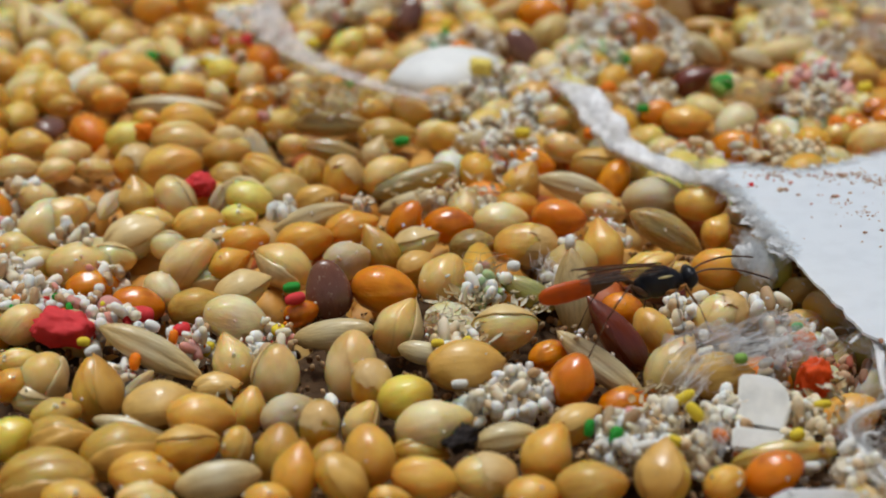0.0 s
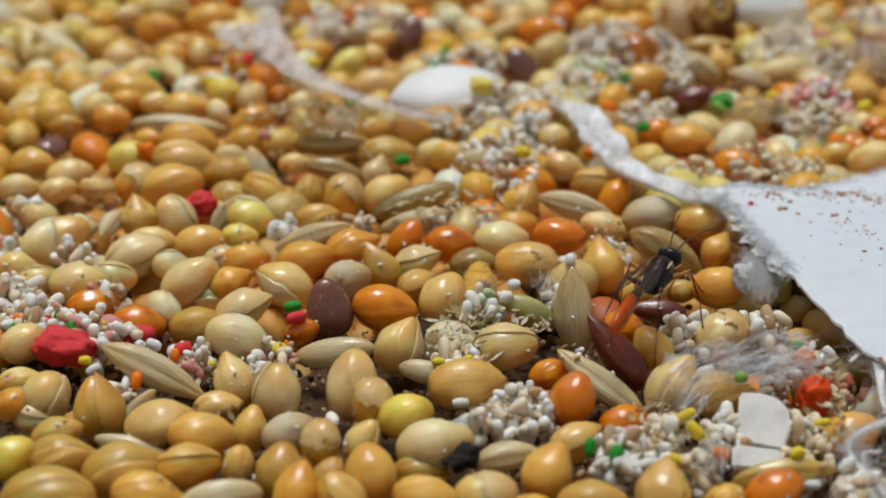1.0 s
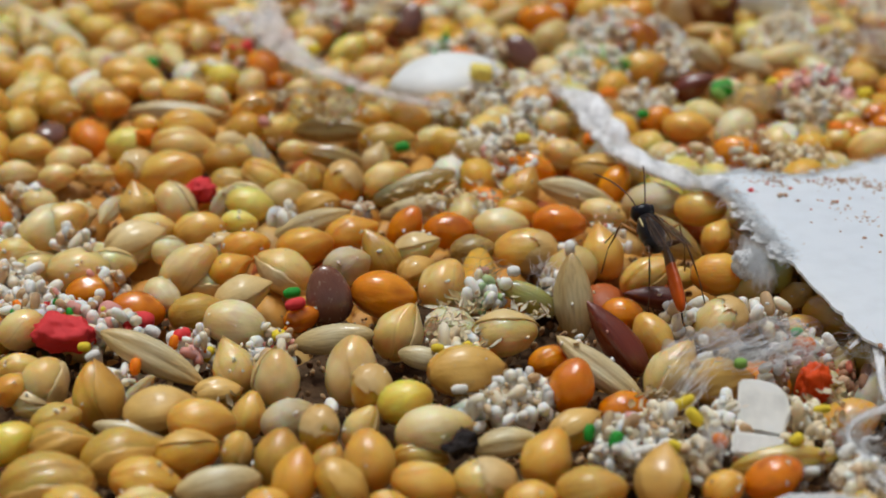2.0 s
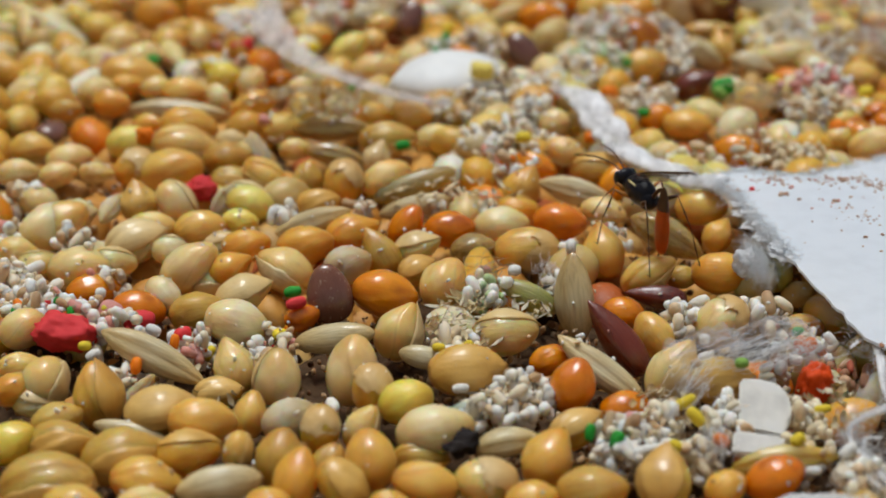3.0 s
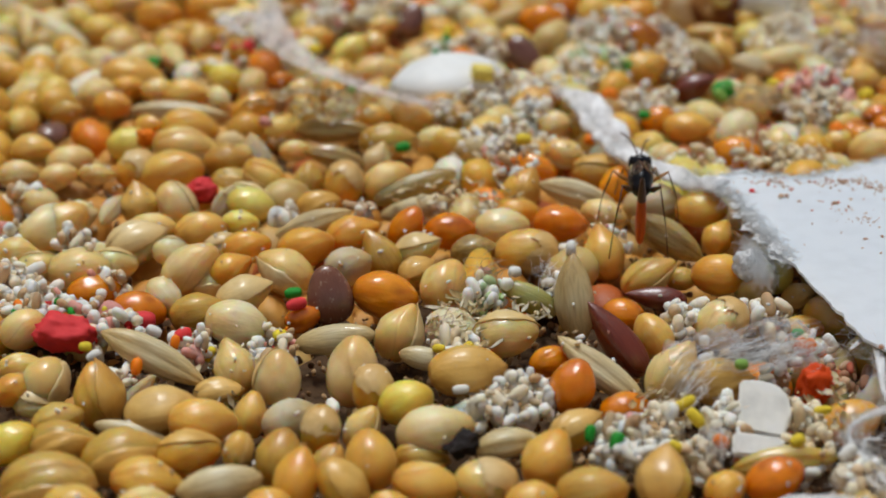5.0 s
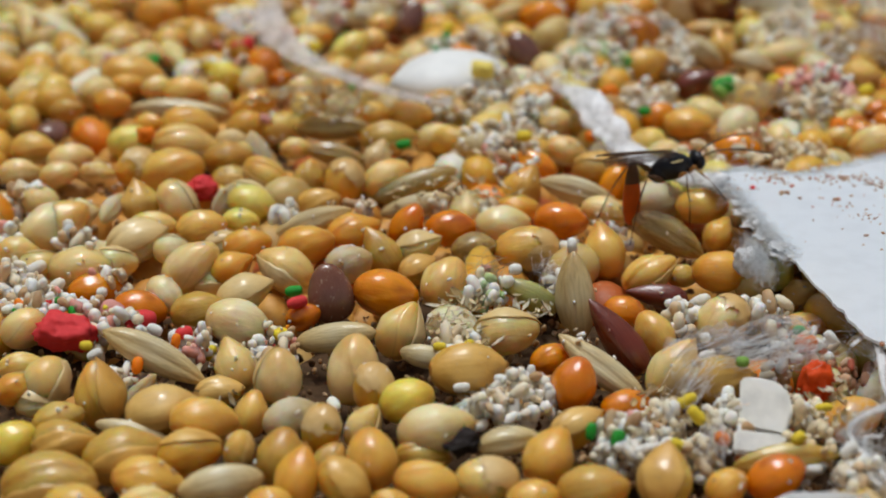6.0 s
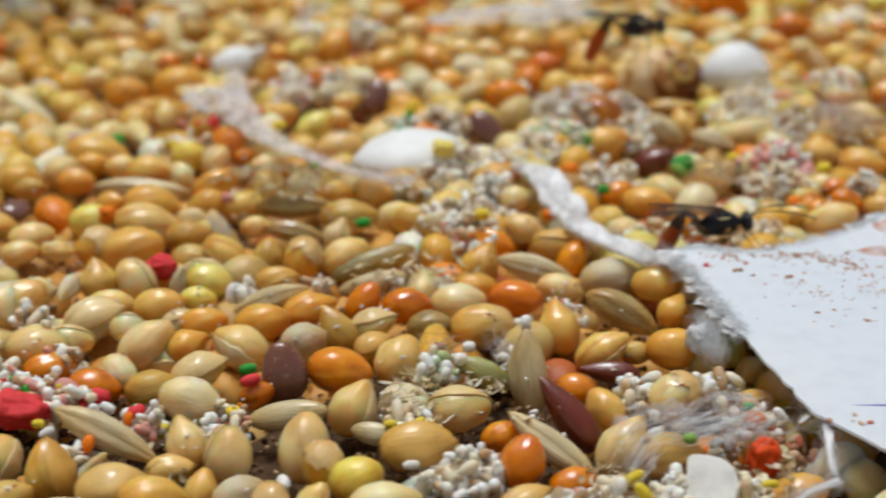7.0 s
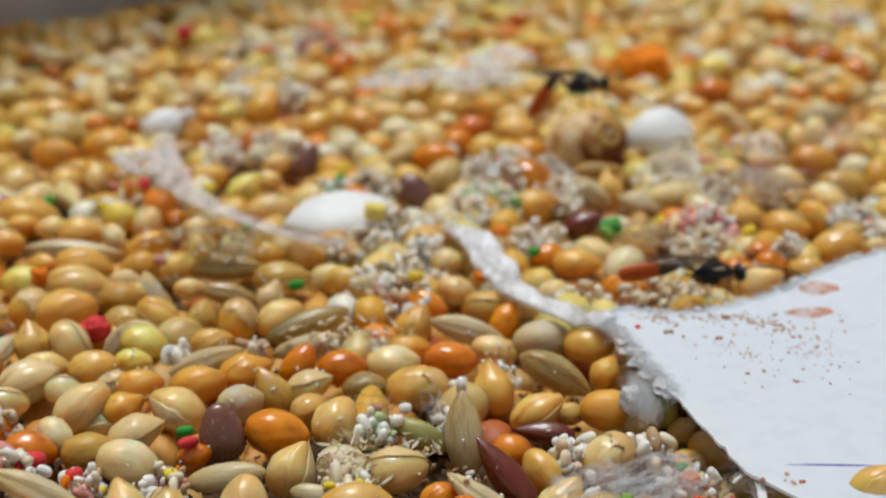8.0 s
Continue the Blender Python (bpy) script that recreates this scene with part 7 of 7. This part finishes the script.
grain("millet", "m", -15.39, 13.00, 1.10, 1.66, 1.22, 51, -11, -29)
grain("millet", "m", -17.69, 16.18, 1.10, 1.40, 1.04, 33, -55, 80)
grain("millet", "p", -10.71, 10.54, 1.10, 1.74, 1.28, 64, 3, -11)
grain("millet", "m", -9.93, 8.59, 1.10, 1.99, 1.47, 43, 3, 27)
grain("millet", "p", -7.45, 9.35, 1.10, 1.60, 1.19, 301, 0, 10)
grain("millet", "o", -9.12, 27.89, 1.10, 1.43, 1.06, 287, -1, -11)
grain("millet", "o", -8.96, 20.20, 1.10, 1.33, 0.99, 184, 1, 5)
grain("millet", "p", -7.71, 18.32, 1.10, 1.87, 1.39, 269, -10, 10)
grain("millet", "p", -3.77, 30.14, 1.10, 1.81, 1.34, 116, -10, 20)
grain("millet", "p", -4.13, 26.81, 1.10, 1.55, 1.42, 87, 2, -7)
grain("millet", "w", -12.87, 31.25, 1.10, 2.10, 1.55, 221, -7, 6)
grain("millet", "o", -11.87, 26.79, 1.10, 1.48, 1.14, 132, -4, -2)
grain("millet", "w", 21.34, 27.41, 1.10, 1.72, 1.58, 150, -5, -10)
grain("millet", "w", 21.06, 22.14, 1.10, 1.90, 1.41, 350, -2, -2)
grain("split_millet", "m", 23.13, 20.16, 1.10, 2.20, 1.36, 57, 1, 4)
grain("millet", "p", 27.13, 26.87, 1.10, 2.40, 1.78, 242, 1, -35)
grain("millet", "w", 28.89, 24.20, 1.10, 2.08, 1.54, 231, -3, -18)
grain("millet", "m", 27.07, 23.68, 1.10, 1.54, 1.14, 34, -9, 5)
grain("millet", "t", 31.13, 26.88, 1.10, 2.27, 1.68, 186, 4, -1)
grain("millet", "t", 28.60, 17.31, 1.10, 2.21, 1.63, 66, 0, -5)
grain("millet", "p", 22.38, 15.07, 1.10, 1.54, 1.42, 210, -8, -4)
grain("millet", "p", 29.53, 15.48, 1.10, 1.37, 1.01, 248, -7, 10)
grain("flax", "f", -20.12, 11.87, 1.10, 1.81, 1.46, 195, -7, 64)
grain("millet", "m", -20.62, 9.34, 1.10, 2.27, 1.68, 225, -1, -10)
grain("millet", "t", -19.97, 14.89, 1.10, 1.80, 1.33, 301, -11, -5)
grain("millet", "p", -18.51, 7.96, 1.10, 2.24, 1.66, 358, -7, 9)
grain("millet", "p", -16.89, 6.19, 1.10, 1.65, 1.22, 171, 3, 3)
grain("millet", "p", -18.69, 5.98, 1.10, 1.76, 1.30, 228, -9, 8)
grain("millet", "p", -20.66, 6.19, 1.10, 1.93, 1.43, 266, -2, 4)
grain("millet", "w", -17.88, -0.43, 1.10, 3.07, 2.28, 272, -10, 54)
grain("millet", "w", -16.80, 1.24, 1.10, 1.57, 1.57, 11, -6, 8)
grain("canary", "g", -15.39, 1.83, 1.10, 2.89, 0.95, 70, -3, 79)
grain("millet", "w", -11.99, -2.87, 1.10, 1.60, 1.40, 257, 3, 10)
grain("millet", "p", -13.22, -0.42, 1.10, 2.15, 1.59, 288, -4, -1)
grain("millet", "p", -9.22, 3.18, 1.10, 2.40, 1.77, 316, 4, -9)
grain("millet", "m", 20.17, 10.93, 1.10, 1.73, 1.28, 78, -9, 11)
grain("millet", "p", 5.86, 12.95, 1.10, 1.88, 1.65, 225, -4, -4)


# ---- the rest of the bed ----


def low_seed(around, along, long, beak):
    def at(u, p):
        x = math.cos(u)
        r = math.sin(u) ** 0.8 * (1 - beak * 0.8 * max(x, 0))
        return (0.5 * long * x, 0.5 * r * math.cos(p), 0.45 * r * math.sin(p))
    v, f = rings(at, around, along)
    faces = []
    for q in f:
        faces += [q] if len(q) == 3 else [(q[0], q[1], q[2]), (q[0], q[2], q[3])]
    return np.array(v), np.array(faces)


def joined(name, forms, poses, material, label):
    """One mesh out of many seeds: poses are (form, x, y, z, size, turns)."""
    vs, fs, base = [], [], 0
    for form, x, y, z, s, turn in poses:
        v, f = forms[form]
        m = np.array(Euler(turn).to_matrix())
        vs.append((v * s) @ m.T + np.array((x, y, z)))
        fs.append(f + base)
        base += len(v)
    v, f = np.concatenate(vs) * MM, np.concatenate(fs)
    me = bpy.data.meshes.new(name)
    me.vertices.add(len(v))
    me.vertices.foreach_set("co", v.astype(np.float32).ravel())
    me.loops.add(f.size)
    me.loops.foreach_set("vertex_index", f.astype(np.int32).ravel())
    me.polygons.add(len(f))
    me.polygons.foreach_set("loop_start", np.arange(0, f.size, 3, dtype=np.int32))
    me.polygons.foreach_set("use_smooth", np.ones(len(f), dtype=bool))
    me.update(calc_edges=True)
    me.validate()
    me.materials.append(material)
    return tagged(new(name, me), label, "seed bed", kind="stuff")


def bed():
    rng = random.Random(5)
    fine = [low_seed(14, 10, 1.18, 0.2), low_seed(14, 10, 1.3, 0.35), low_seed(14, 10, 1.05, 0.08), low_seed(12, 10, 2.3, 0.3)]
    coarse = [low_seed(8, 6, 1.18, 0.2), low_seed(8, 6, 1.3, 0.3)]
    placed = np.array(PLACED)
    surface, under, outer = [], [], []
    for step, level in ((2.08, 0), (1.75, 1), (2.0, 2)):
        nu, nw = int((TRAY_U1 - TRAY_U0) / step), int(-TRAY_W0 / step)
        for i in range(nu):
            for j in range(nw):
                p = tray_point(TRAY_U0 + (i + 0.5 + rng.uniform(-0.33, 0.33) + 0.5 * (j % 2)) * step, -(j + 0.5 + rng.uniform(-0.33, 0.33)) * step) / MM
                size = rng.uniform(1.8, 2.35)
                turn = (rng.uniform(0, 6.28), rng.uniform(-0.7, 0.7), rng.uniform(0, 6.28))
                seen = -30 < p.y and abs(p.x - 6) < 22 + 0.34 * (p.y + 30)
                form = rng.choice((0, 0, 0, 1, 1, 2, 2))
                if rng.random() < 0.07:
                    form, size = 3, size * 0.8
                if level == 0:
                    if not seen:
                        outer.append((form % 2, p.x, p.y, rng.uniform(-0.4, 0.9), size, turn))
                        continue
                    d = np.hypot(placed[:, 0] - p.x, (placed[:, 1] - p.y) * 0.75) - placed[:, 3]
                    near = d.min()
                    front = p.y < -7
                    if near > (0.95 if front else 0.45):
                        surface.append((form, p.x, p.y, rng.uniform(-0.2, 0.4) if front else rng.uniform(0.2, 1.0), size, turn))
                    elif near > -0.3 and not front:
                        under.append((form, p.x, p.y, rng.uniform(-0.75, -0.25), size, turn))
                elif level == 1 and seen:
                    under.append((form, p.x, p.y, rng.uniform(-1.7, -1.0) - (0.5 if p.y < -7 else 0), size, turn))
                elif level == 2:
                    outer.append((form % 2, p.x, p.y, rng.uniform(-2.9, -2.1), size, turn))
    surface.sort(key=lambda q: q[2] + 0.6 * abs(q[1] - 4))
    for form, x, y, z, size, turn in surface[:60]:
        grain("canary" if form == 3 else "millet", "b" if form == 3 else rng.choice("mmmmmppptt" if y < -7 else "mmmmmpppppttywo"), x, y, z, size * (2.2 if form == 3 else 1.22), size, *(math.degrees(a) for a in turn))
    surface = surface[60:]
    joined("seed_bed_surface", fine, surface, BED, "golden, buff and orange seeds of the bed")
    # the lower layer wears the darkened coats to deepen the shade in gaps
    joined("seed_bed_lower_layer", fine, under, DEEP_SHADED, "seeds lying deeper between the upper ones, coloured darker for shade")
    joined("seed_bed_depth", coarse, outer, BED, "deep and outlying seeds of the bed")


bed()


def stuck_specks():
    """Tiny crumbs and flakes that cling to the seeds."""
    rng, v, f = random.Random(8), [], []
    forms = [pellet_shape(40 + k, 6, 4) for k in range(3)]
    for p in SPECKS:
        s = rng.uniform(0.06, 0.2) * MM
        m = Matrix.Translation(p) @ pose(0, 0, 0, rng.uniform(0, 360), rng.uniform(0, 360), rng.uniform(0, 360)) @ Matrix.Diagonal((s * 1.5, s, s * 0.8, 1))
        pv, pf = forms[rng.randrange(3)]
        b = len(v)
        v += [m @ Vector(q) for q in pv]
        f += [tuple(i + b for i in q) for q in pf]
    tagged(new("clinging_specks", mesh_from("clinging_specks", v, f, CRUMBS["white"])), "tiny cream and brown specks clinging to the seeds", "specks", kind="stuff")


stuck_specks()
motions()
